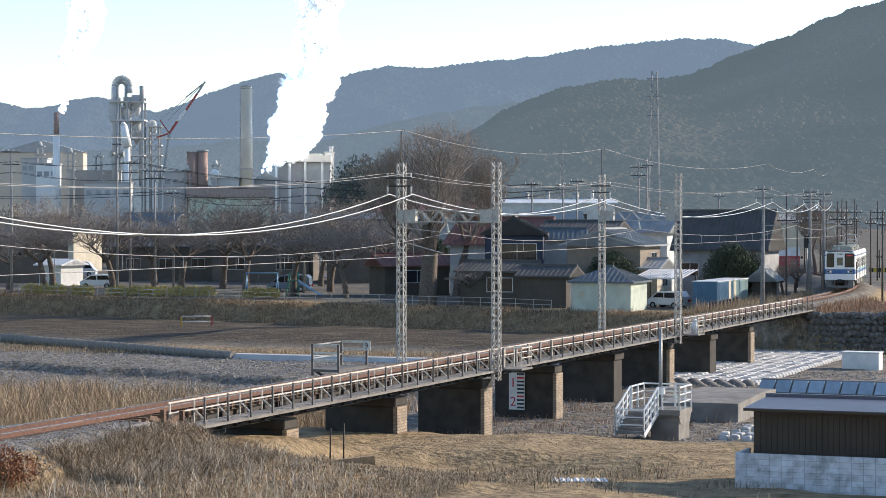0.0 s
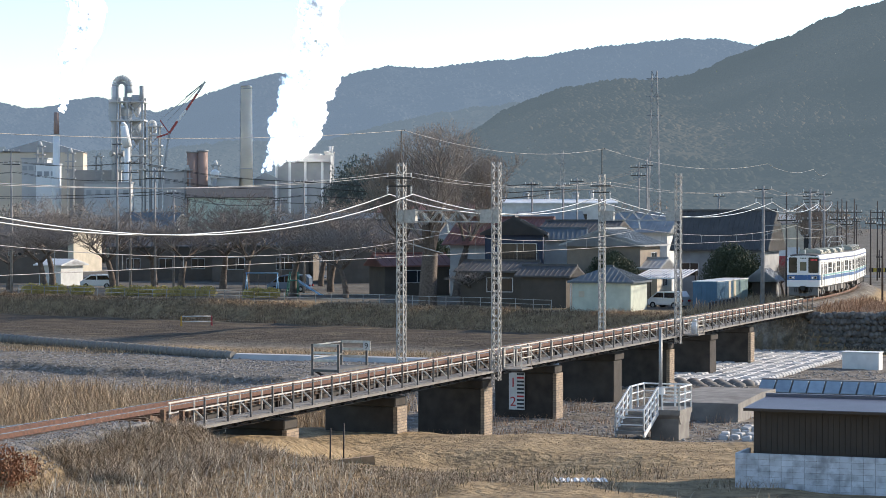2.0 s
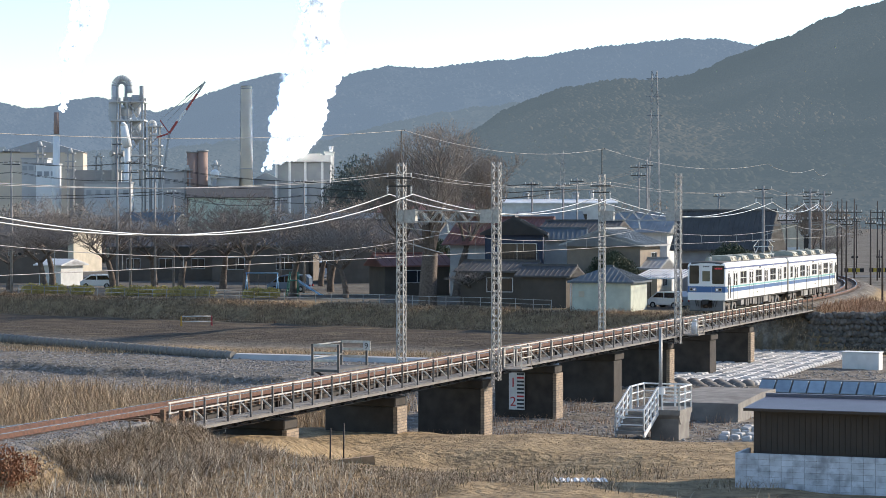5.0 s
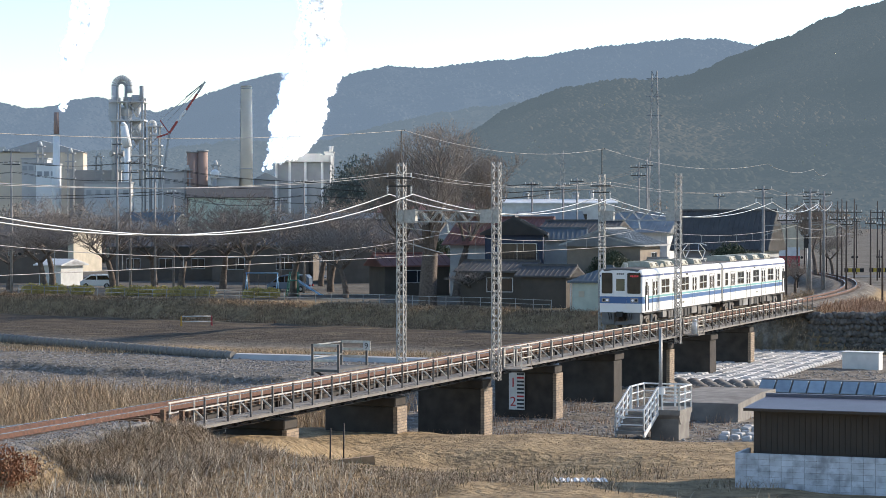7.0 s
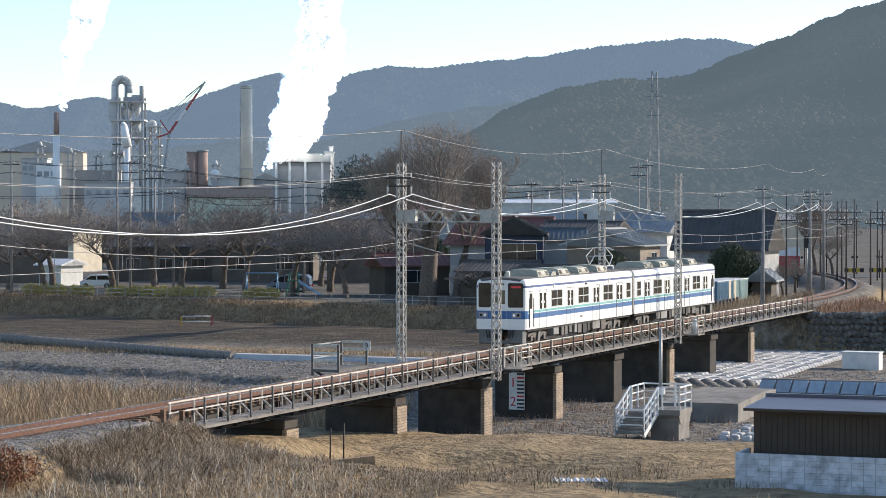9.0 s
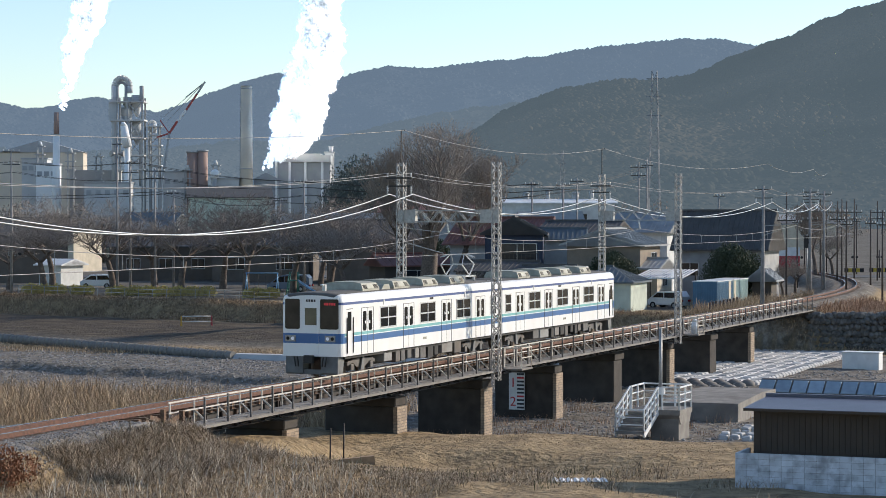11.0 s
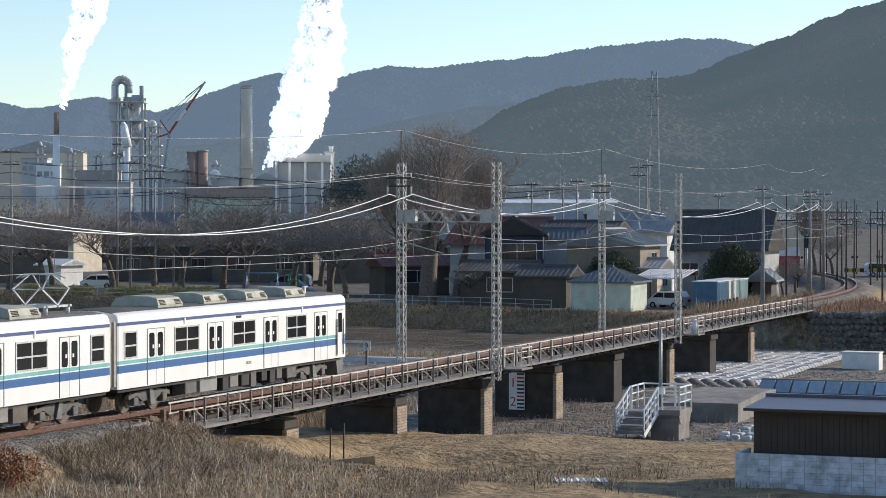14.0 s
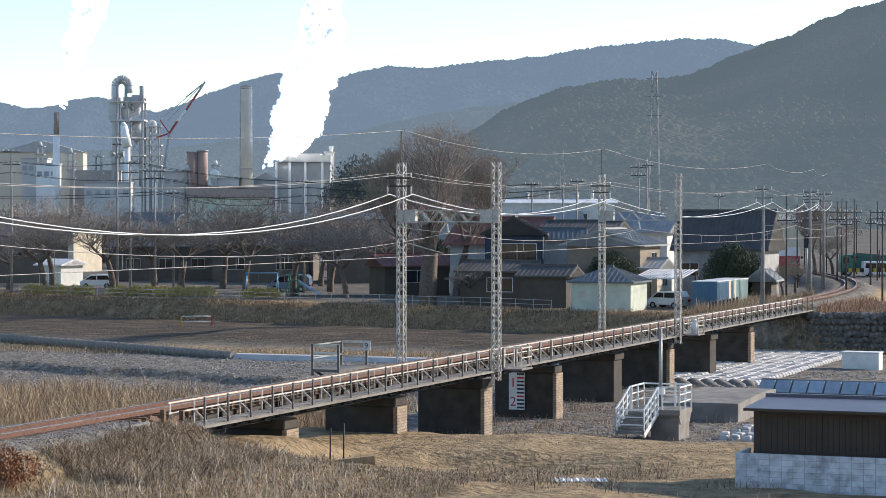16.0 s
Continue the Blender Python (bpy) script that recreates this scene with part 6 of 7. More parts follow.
part("mortar", bm, MORTAR, bw)
# two posts and a plank on the slope
for d, n, h in ((11.3, -4.4, 1.4), (12.8, -4.3, 1.5), (-6.0, 3.4, 1.7), (-5.2, 4.3, 0.9)):
    q = br(d, n, 0)
    bm = bmesh.new()
    tube(bm, (0, 0, -0.4), (0, 0, h), 0.032, 0.03, 8)
    tagged(part("marker_post", bm, DARKSTEEL, None), "thin dark rusty steel post in dry grass", "post", "marker posts").matrix_world = pose(q.x, q.y, height(q.x, q.y)[0], random.uniform(-2, 2), random.uniform(-2, 2), 0)
q = br(11.9, -5.0, 0)
bm = bmesh.new()
box(bm, -0.9, -0.15, -0.25, 0.9, 0.15, 0.1)
tagged(part("timber_plank", bm, mat("tan_plank", (0.36, 0.25, 0.15), 0.9, 0, scale=4), None), "weathered tan timber plank lying in grass", "plank").matrix_world = pose(q.x, q.y, height(q.x, q.y)[0] + 0.08, 0, -5, 12)
q = br(6.0, -14.0, 0)
bm = bmesh.new()
for i in range(8):
    prism(bm, [(-0.11 + 0.24 * i - 1, 0), (0.0 + 0.24 * i - 1, 0.05), (0.11 + 0.24 * i - 1, 0)], -0.5, 0.5)
tagged(part("corrugated_sheet", bm, R_WHITE, None), "pale corrugated sheet lying on the ground", "sheet").matrix_world = pose(4.9, 77.8, height(4.9, 77.8)[0] + 0.05)
# stone retaining wall of the far abutment
rw = empty("stone_wall", bp(0, 0, 0), "dark rubble-stone retaining wall beneath the track bank", "wall")
RUBBLE = mat("dark_rubble", (0.15, 0.14, 0.125), 0.95, 0, (0.085, 0.08, 0.072), 4, 0.02, 10, rnd=0.35)
bm = bmesh.new()
bmesh.ops.create_icosphere(bm, subdivisions=1, radius=0.34)
for v in bm.verts:
    v.co *= random.uniform(0.85, 1.15)
rs = part("stone", bm, RUBBLE, rw)
k = 0
for i in range(30):
    for r in range(7):
        t = (i + 0.5 * (r % 2)) / 30
        d, n = 109.0 + 2.6 * t, -2.3 - 9.5 * t
        m = pose(d + random.uniform(-0.12, 0.12), n + random.uniform(-0.1, 0.1), -3.9 + 0.48 * r + random.uniform(-0.1, 0.1), random.uniform(0, 90), random.uniform(0, 90), random.uniform(0, 90))
        if k == 0:
            rs.matrix_local = m
        else:
            share("stone", rs.data, rw, m)
        k += 1

# ---- cement works across the plain ----
WY = 1200.0
WS = WY / 3979.0


def wx(x):
    return (x - 784) * WS


def wz(y):
    return 6.97 + (379.4 - y) * WS


# Works colours are raised above the bare materials to carry distance haze.
HAZED = [mat("works_grey", (0.56, 0.56, 0.55), 0.9, 0, (0.45, 0.46, 0.46), 0.1), mat("works_steel", (0.40, 0.41, 0.41), 0.8, 0, (0.31, 0.32, 0.33), 0.15), mat("works_pale", (0.82, 0.82, 0.80), 0.8, 0, (0.72, 0.72, 0.71), 0.1), mat("works_rust", (0.36, 0.25, 0.21), 0.9, 0, (0.29, 0.21, 0.18), 0.15), mat("works_tan", (0.62, 0.55, 0.44), 0.9, 0, (0.52, 0.46, 0.38), 0.1)]


def works_thing(name, label, cat, dy=0.0):
    return empty(name, pose(0, WY + dy, 0), label, cat)


ch = works_thing("chimney", "tall tan concrete chimney with dark bands", "chimney")
bm = bmesh.new()
tube(bm, (wx(436), 0, -3), (wx(437), 0, wz(152)), 3.6, 2.9, 24)
part("stack", bm, HAZED[4], ch)
for y in (154, 158, 300):
    bm = bmesh.new()
    tube(bm, (wx(436.5), 0, wz(y)), (wx(436.5), 0, wz(y) + 0.5), 3.75 if y > 200 else 3.15, seg=24)
    part("band", bm, HAZED[1], ch)
bm = bmesh.new()
bar(bm, (wx(436) - 3.6, -0.5, 0), (wx(437) - 2.95, -0.5, wz(153)), 0.5)
part("ladder", bm, HAZED[1], ch)
c2 = works_thing("chimney", "slim white chimney with rust-brown top, steaming", "chimney", -10)
bm = bmesh.new()
tube(bm, (wx(104.5), 0, -3), (wx(106), 0, wz(240)), 2.2, 1.75, 20)
part("stack", bm, HAZED[2], c2)
bm = bmesh.new()
tube(bm, (wx(106), 0, wz(240)), (wx(106), 0, wz(201)), 1.5, 1.35, 20)
part("stack_top", bm, HAZED[3], c2)
bm = bmesh.new()
tube(bm, (wx(106), 0, wz(241)), (wx(106), 0, wz(239)), 2.1, seg=20)
part("gallery", bm, HAZED[1], c2)


def block(name, label, x0, x1, y0, y1, m, dep=14.0, dy=0.0, wins=0, roof=None, cat="factory building"):
    b = works_thing(name, label, cat, dy)
    bm = bmesh.new()
    box(bm, wx(x0), 0, -3, wx(x1), dep, wz(y0))
    part("wall", bm, HAZED[m], b)
    bm = bmesh.new()
    if roof:
        prism(bm, [(wx(x0) - 1, wz(y0)), (wx(x1) + 1, wz(y0)), ((wx(x0) + wx(x1)) / 2, wz(y0) + roof)], -1, dep + 1)
    else:
        box(bm, wx(x0) - 0.5, -0.5, wz(y0), wx(x1) + 0.5, dep + 0.5, wz(y0) + 0.9)
    part("roof", bm, HAZED[1], b)
    for i in range(wins):
        bm = bmesh.new()
        x = wx(x0 + (x1 - x0) * (i + 0.5) / wins)
        box(bm, x - 1.3, -0.15, wz(y0) - 6, x + 1.3, 0.1, wz(y0) - 3.5)
        part("window", bm, HAZED[1], b)
    return b


block("factory_block", "pale grey factory block beside the white chimney", 64, 101, 292, 345, 2, wins=3)
block("factory_block", "grey low factory hall with flat roof", 20, 66, 280, 345, 0, dy=30, wins=4)
block("factory_block", "long tan-roofed storage hall", -60, 100, 262, 345, 4, dy=90, roof=7)
block("factory_block", "dark grey conveyor house in the works", 112, 200, 303, 345, 1, dy=20, wins=5)
block("factory_block", "low grey workshop hall of the works", 160, 240, 326, 345, 0, dy=-20, wins=5)
block("factory_block", "grey hall between the towers", 285, 330, 305, 345, 0, dy=10, wins=3)
block("factory_block", "grey mill building with low roof", 376, 424, 318, 345, 0, dy=-5, wins=3)
block("factory_block", "grey gabled mill building", 446, 490, 318, 345, 1, dy=12, roof=4)
sb = block("cooling_house", "grey cooler building with white columns and roof deck", 484, 582, 290, 345, 1, dy=14, dep=24)
bm = bmesh.new()
box(bm, wx(482), -2, wz(286), wx(583), 24, wz(274))
box(bm, wx(512), -2.2, wz(286), wx(565), 24, wz(271))
part("roof_deck", bm, HAZED[1], sb)
for x in (484, 508, 536, 566):
    bm = bmesh.new()
    box(bm, wx(x), -2.6, -3, wx(x + 4), -1, wz(286))
    part("column", bm, HAZED[2], sb, "white column")
tw2 = block("factory_tower", "slim grey tower with rooftop frame", 568, 584, 268, 345, 0, dy=40, dep=6)
bm = bmesh.new()
tube(bm, (wx(579), 2, wz(268)), (wx(579), 2, wz(255)), 0.9, 1.4, 10)
part("cap", bm, HAZED[0], tw2)
for x0, x1, y0 in ((328, 348, 270), (347, 365, 268)):
    s = works_thing("silo", "rust-brown cylindrical storage silo", "silo", 5)
    bm = bmesh.new()
    tube(bm, (wx((x0 + x1) / 2), 3, -3), (wx((x0 + x1) / 2), 3, wz(y0)), (x1 - x0) / 2 * WS, seg=20)
    part("shell", bm, HAZED[3], s)
    bm = bmesh.new()
    tube(bm, (wx((x0 + x1) / 2), 3, wz(y0)), (wx((x0 + x1) / 2), 3, wz(y0) + 0.8), (x1 - x0) / 2 * WS + 0.4, seg=20)
    part("rim", bm, HAZED[1], s)
ball = works_thing("dome_tank", "pale domed tank on dark legs", "tank", -8)
bm = bmesh.new()
bmesh.ops.create_uvsphere(bm, u_segments=16, v_segments=10, radius=2.6)
bmesh.ops.translate(bm, verts=bm.verts[:], vec=(wx(383), 0, wz(309)))
part("dome", bm, HAZED[2], ball, smooth=True)
bm = bmesh.new()
tube(bm, (wx(383), 0, -3), (wx(383), 0, wz(311)), 1.2, seg=8)
part("leg", bm, HAZED[1], ball)
for x, y0 in ((68, 258), (122, 270), (172, 276), (330, 300), (380, 292)):
    t = works_thing("transfer_tower", "small steel transfer tower with platforms", "factory tower", 4)
    bm = bmesh.new()
    for sx in (-1.7, 1.7):
        for sy in (0, 3.4):
            bar(bm, (wx(x) + sx, sy, -3), (wx(x) + sx * 0.8, sy, wz(y0)), 0.5)
    for k in range(4):
        z = wz(y0) - k * 4.5
        box(bm, wx(x) - 2.6, -0.6, z - 0.5, wx(x) + 2.6, 4, z)
    part("frame", bm, HAZED[1], t)
    bm = bmesh.new()
    tube(bm, (wx(x), 1.7, wz(y0)), (wx(x), 1.7, wz(y0) + 2.5), 1.5, 0.6, 10)
    part("hopper", bm, HAZED[0], t)

# preheater tower
pt = works_thing("preheater_tower", "tall steel preheater tower with looped duct and platforms", "factory tower")
x0, x1, x2 = wx(197), wx(252), wx(226)
for x in (x0 + 3, x2, x1):
    for y in (0, 12):
        bm = bmesh.new()
        bar(bm, (x, y, -3), (x, y, wz(172)), 0.9)
        part("column", bm, HAZED[1], pt)
for yy in (180, 213, 245, 275, 300):
    bm = bmesh.new()
    box(bm, x0 - (1 if yy < 230 else -3), -1, wz(yy) - 0.5, x1 + 1.2, 13, wz(yy) + 0.3)
    part("floor_deck", bm, HAZED[0], pt)
    for z in (1.2, 2.2):
        bm = bmesh.new()
        bar(bm, (x0, -1, wz(yy) + z), (x1 + 1, -1, wz(yy) + z), 0.18)
        part("handrail", bm, HAZED[1], pt)
for i, (ya, yb) in enumerate(((180, 213), (213, 245), (245, 275), (275, 300))):
    bm = bmesh.new()
    bar(bm, (x2, -0.5, wz(yb)), (x1, -0.5, wz(ya)), 0.45)
    bar(bm, (x1, -0.5, wz(yb)), (x2, -0.5, wz(ya)), 0.45)
    part("brace", bm, HAZED[1], pt)
for xc, ya, yb, r in ((240, 168, 190, 2.9), (222, 190, 205, 3.0), (240, 215, 240, 2.7), (224, 172, 185, 2.6)):
    bm = bmesh.new()
    tube(bm, (wx(xc), 6, wz(ya)), (wx(xc), 6, wz(yb)), r, r, 16)
    tube(bm, (wx(xc), 6, wz(yb)), (wx(xc), 6, wz(yb) - 5), r, 0.6, 16)
    part("cyclone", bm, HAZED[0], pt)


def arch_duct(parent, xa, xb, ytop, ya, yb, r, m, nm):
    bm = bmesh.new()
    R = (wx(xb) - wx(xa)) / 2
    cx, cz = (wx(xa) + wx(xb)) / 2, wz(ytop) - R
    pts = [Vector((wx(xa), 3, wz(ya)))] + [Vector((cx - R * math.cos(math.pi * k / 12), 3, cz + R * math.sin(math.pi * k / 12))) for k in range(13)] + [Vector((wx(xb), 3, wz(yb)))]
    for a, b in zip(pts, pts[1:]):
        tube(bm, a, b, r, r, 14)
    part(nm, bm, HAZED[m], parent)


arch_duct(pt, 201, 229, 138, 330, 165, 1.5, 0, "looped_duct")
arch_duct(pt, 207, 222, 146, 180, 180, 0.8, 1, "looped_duct")
bm = bmesh.new()
box(bm, x0 - 1.5, 1, wz(212), x0 + 2.5, 8, wz(176))
part("duct_casing", bm, HAZED[0], pt)
for xa, xb, ya, yb, r in ((247, 253, 152, 180, 1.2), (246, 250, 240, 330, 0.9)):
    bm = bmesh.new()
    tube(bm, (wx((xa + xb) / 2), 3, wz(yb)), (wx((xa + xb) / 2), 3, wz(ya)), r, r, 10)
    part("riser", bm, HAZED[1], pt)
tow = works_thing("white_tower", "gleaming white conical duct tower", "factory tower", -14)
bm = bmesh.new()
tube(bm, (wx(233), 0, -3), (wx(232), 0, wz(262)), 1.6, 1.6, 16)
tube(bm, (wx(232), 0, wz(262)), (wx(226), 0, wz(225)), 2.6, 1.9, 16)
tube(bm, (wx(226), 0, wz(225)), (wx(225), 0, wz(218)), 1.9, 0.7, 16)
part("shell", bm, HAZED[2], tow)
t2 = works_thing("steel_tower", "secondary steel tower with white gooseneck duct", "factory tower", 8)
for x in (262, 278):
    for y in (0, 6):
        bm = bmesh.new()
        bar(bm, (wx(x), y, -3), (wx(x), y, wz(222)), 0.7)
        part("column", bm, HAZED[1], t2)
for yy in (224, 240, 258, 276, 294):
    bm = bmesh.new()
    box(bm, wx(258), -1, wz(yy), wx(283), 7, wz(yy) + 0.7)
    part("floor_deck", bm, HAZED[0], t2)
    bm = bmesh.new()
    bar(bm, (wx(262), -0.5, wz(yy + 16)), (wx(278), -0.5, wz(yy)), 0.4)
    part("brace", bm, HAZED[1], t2)
arch_duct(t2, 260, 270, 214, 280, 235, 0.9, 2, "gooseneck_duct")
cr = works_thing("crawler_crane", "red and white lattice-boom crane", "crane", -30)
CRED = mat("crane_red", (0.4, 0.09, 0.08), 0.7)
for (xa, ya, xb, yb, m, w) in ((296, 405, 298, 330, HAZED[1], 1.3), (298, 330, 312, 240, HAZED[1], 1.1), (312, 240, 326, 219, CRED, 1.1), (326, 219, 341, 200, HAZED[2], 1.3), (341, 200, 360, 172, CRED, 1.0), (360, 172, 374, 151, HAZED[1], 0.9), (290, 247, 312, 240, CRED, 0.8), (312, 240, 296, 217, CRED, 0.5)):
    bm = bmesh.new()
    bar(bm, (wx(xa), 0, wz(ya)), (wx(xb), 0, wz(yb)), w)
    part("boom_section", bm, m, cr)
for (xa, ya, xb, yb) in ((296, 217, 374, 151), (298, 230, 372, 153), (340, 178, 374, 151)):
    bm = bmesh.new()
    bar(bm, (wx(xa), 0, wz(ya)), (wx(xb), 0, wz(yb)), 0.3)
    part("pendant_line", bm, HAZED[1], cr)

# ---- steam ----
def steam_material(name, thin):
    m = bpy.data.materials.new(name)
    m.use_nodes = True
    nt, link = m.node_tree, m.node_tree.links.new
    nt.nodes.remove(nt.nodes["Principled BSDF"])
    d, t, tr = nt.nodes.new("ShaderNodeBsdfDiffuse"), nt.nodes.new("ShaderNodeBsdfTranslucent"), nt.nodes.new("ShaderNodeBsdfTransparent")
    # Both lobes at 0.92 return more light than arrives, so steam glows.
    for n in (d, t):
        n.inputs["Color"].default_value = (0.92, 0.92, 0.92, 1)
    a, b = nt.nodes.new("ShaderNodeAddShader"), nt.nodes.new("ShaderNodeMixShader")
    link(d.outputs[0], a.inputs[0])
    link(t.outputs[0], a.inputs[1])
    tc, n1, mr = nt.nodes.new("ShaderNodeTexCoord"), nt.nodes.new("ShaderNodeTexNoise"), nt.nodes.new("ShaderNodeMapRange")
    n1.inputs["Scale"].default_value, n1.inputs["Detail"].default_value = 1.6, 6
    mr.inputs[1].default_value, mr.inputs[2].default_value, mr.inputs[3].default_value, mr.inputs[4].default_value = 0.3, 0.7, max(0.0, thin - 0.25), min(1.0, thin + 0.25)
    link(tc.outputs["Object"], n1.inputs[0])
    link(n1.outputs[0], mr.inputs[0])
    link(mr.outputs[0], b.inputs[0])
    link(a.outputs[0], b.inputs[1])
    link(tr.outputs[0], b.inputs[2])
    link(b.outputs[0], nt.nodes["Material Output"].inputs[0])
    return m


DENSE, THIN = steam_material("dense_steam", 0.5), steam_material("thin_steam", 0.72)


def puff_mesh(seed, material, count):
    """A puff of vapour: many small thin shreds, thickest within."""
    rr = random.Random(seed)
    verts, faces = [], []
    for _ in range(count):
        v = Vector((rr.gauss(0, 1), rr.gauss(0, 1), rr.gauss(0, 1))).normalized()
        edge = 0.8 + 0.45 * noise.noise(v * 1.7 + Vector((seed, 0, 0))) + 0.25 * noise.noise(v * 3.6 + Vector((0, seed, 0)))
        c = v * edge * rr.random() ** 0.45
        q = Euler((rr.uniform(0, 6), rr.uniform(0, 6), rr.uniform(0, 6))).to_matrix()
        s = rr.uniform(0.12, 0.26)
        o = len(verts)
        verts += [tuple(c + q @ Vector((math.cos(k * 1.0472) * s * rr.uniform(0.7, 1.2), math.sin(k * 1.0472) * s * rr.uniform(0.7, 1.2), 0))) for k in range(6)]
        faces.append(tuple(range(o, o + 6)))
    me = bpy.data.meshes.new("puff")
    me.from_pydata(verts, [], faces)
    me.materials.append(material)
    return me


PUFFS = [puff_mesh(3, DENSE, 420), puff_mesh(8, DENSE, 420), puff_mesh(15, DENSE, 420)]
WISPS = [puff_mesh(23, THIN, 260), puff_mesh(31, THIN, 260)]
plumes = []


def plume(label, line, count, seed, rise):
    """line: (height fraction, x, y, half width) of the plume's axis; puffs rise along it and turn."""
    rr = random.Random(seed)
    p = empty("steam_plume", pose(0, WY + 6, 0), label, "steam", "steam plumes")
    hs = [l[0] for l in line]
    for i in range(count):
        h = (i + rr.random()) / count
        x, y, r = (float(np.interp(h, hs, [l[k] for l in line])) for k in (1, 2, 3))
        side = rr.uniform(-1, 1)
        wisp = h > 0.72 and rr.random() < 0.75 or h > 0.4 and rr.random() < 0.15
        s = r * WS * rr.uniform(0.34, 0.66)
        ob = new("puff", rr.choice(WISPS if wisp else PUFFS))
        ob.parent = p
        ob.scale = (s, s, s * rr.uniform(0.9, 1.3))
        c = Vector((wx(x + side * r * 0.78), rr.uniform(-0.6, 0.6) * r * WS, wz(y)))
        plumes.append((ob, c, rise * (0.25 + h), rr.uniform(0, 360), rr.uniform(-40, 40)))


plume("broad white steam plume rising from the cooler building", [(0, 466, 302, 5), (0.06, 476, 285, 12), (0.14, 506, 264, 30), (0.28, 520, 232, 38), (0.45, 538, 180, 43), (0.6, 553, 130, 42), (0.72, 560, 85, 38), (0.85, 562, 40, 34), (1, 570, -35, 40)], 150, 4, 9.0)
plume("slim white steam plume drifting from the chimney", [(0, 106, 197, 5), (0.15, 110, 170, 9), (0.35, 118, 125, 16), (0.6, 132, 80, 24), (0.8, 146, 30, 30), (1, 160, -40, 36)], 80, 6, 9.0)

# ---- vehicles ----
VGLASS = mat("car_glass", (0.02, 0.024, 0.028), 0.06, 0, scale=1, spec=0.7)
TYRE = mat("tyre_rubber", (0.025, 0.025, 0.025), 0.85)
HUB = mat("wheel_hub", (0.4, 0.4, 0.4), 0.4, 0.6)


def vehicle(name, label, cat, col, outline, glass, l, w, wheels, r=0.32, rough=0.3):
    """A road vehicle: body extruded from its side outline, glass band, wheels with hubs, lamps. It heads along +x."""
    v = empty(name, pose(0, 0, 0), label, cat)
    paint = mat(name + "_paint", col, rough, 0.1, scale=0.8, vary=0.04)
    bm = bmesh.new()
    prism(bm, outline, -w / 2, w / 2)
    bmesh.ops.bevel(bm, geom=[e for e in bm.edges if abs(e.verts[0].co.y - e.verts[1].co.y) < 0.01], offset=0.06, segments=2, profile=0.5, affect="EDGES")
    part("body", bm, paint, v)
    for pts in glass:
        for s in (-1, 1):
            bm = bmesh.new()
            lo, hi = sorted((s * (w / 2 - 0.02), s * (w / 2 + 0.008)))
            prism(bm, pts, lo, hi)
            part("side_window", bm, VGLASS, v)
    for x in wheels:
        for s in (-1, 1):
            bm = bmesh.new()
            tube(bm, (x, s * (w / 2 - 0.2), r), (x, s * (w / 2 + 0.02), r), r, seg=18)
            t = part("wheel", bm, TYRE, v)
            bm = bmesh.new()
            tube(bm, (x, s * (w / 2 + 0.02), r), (x, s * (w / 2 + 0.03), r), r * 0.55, seg=12)
            part("hub", bm, HUB, t)
    for x, mt, nm in ((l / 2, mat("lamp_clear", (0.8, 0.8, 0.8), 0.2), "headlight"), (-l / 2, mat("lamp_red", (0.4, 0.02, 0.02), 0.3), "tail_light")):
        for s in (-1, 1):
            bm = bmesh.new()
            box(bm, x - 0.1, s * w * 0.36 - 0.14, 0.62, x + 0.012, s * w * 0.36 + 0.14, 0.8)
            part(nm, bm, mt, v)
    return v


MINI = [(-2.3, 0.3), (2.3, 0.3), (2.35, 0.75), (1.9, 1.0), (1.0, 1.68), (0.4, 1.82), (-2.0, 1.84), (-2.3, 1.5)]
MGL = [[(1.65, 1.05), (0.95, 1.58), (0.4, 1.68), (0.4, 1.05)], [(0.3, 1.05), (0.3, 1.68), (-0.8, 1.7), (-0.8, 1.05)], [(-0.9, 1.05), (-0.9, 1.7), (-1.95, 1.68), (-2.05, 1.05)]]
VAN = [(-2.35, 0.3), (2.35, 0.3), (2.4, 0.85), (2.1, 1.1), (1.5, 1.9), (1.2, 2.0), (-2.3, 2.02), (-2.35, 1.6)]
VGL = [[(1.9, 1.15), (1.42, 1.78), (0.9, 1.8), (0.9, 1.15)], [(0.8, 1.15), (0.8, 1.8), (-0.6, 1.8), (-0.6, 1.15)], [(-0.7, 1.15), (-0.7, 1.8), (-2.1, 1.8), (-2.15, 1.15)]]
HATCH = [(-1.8, 0.3), (1.75, 0.3), (1.8, 0.7), (1.5, 0.95), (0.7, 1.5), (-1.4, 1.55), (-1.8, 1.05)]
HGL = [[(1.2, 0.98), (0.62, 1.4), (0.0, 1.42), (0.0, 0.98)], [(-0.1, 0.98), (-0.1, 1.42), (-1.2, 1.42), (-1.5, 0.98)]]
minivan = vehicle("minivan", "silver-white minivan crossing the road", "car", (0.55, 0.57, 0.6), MINI, MGL, 4.66, 1.75, (-1.4, 1.45))
van = vehicle("van", "white boxy van driving on the road", "van", (0.7, 0.71, 0.72), VAN, VGL, 4.75, 1.8, (-1.5, 1.5))
GREEN = (0.03, 0.16, 0.11)
truck = vehicle("truck", "dark green tipper truck with square cab", "truck", GREEN, [(2.2, 0.5), (4.0, 0.5), (4.05, 1.6), (3.85, 2.75), (2.3, 2.85), (2.2, 2.6)], [[(3.75, 1.7), (3.65, 2.45), (2.9, 2.45), (2.9, 1.7)]], 8.0, 2.4, (3.0, -1.6, -2.8), 0.48, 0.45)
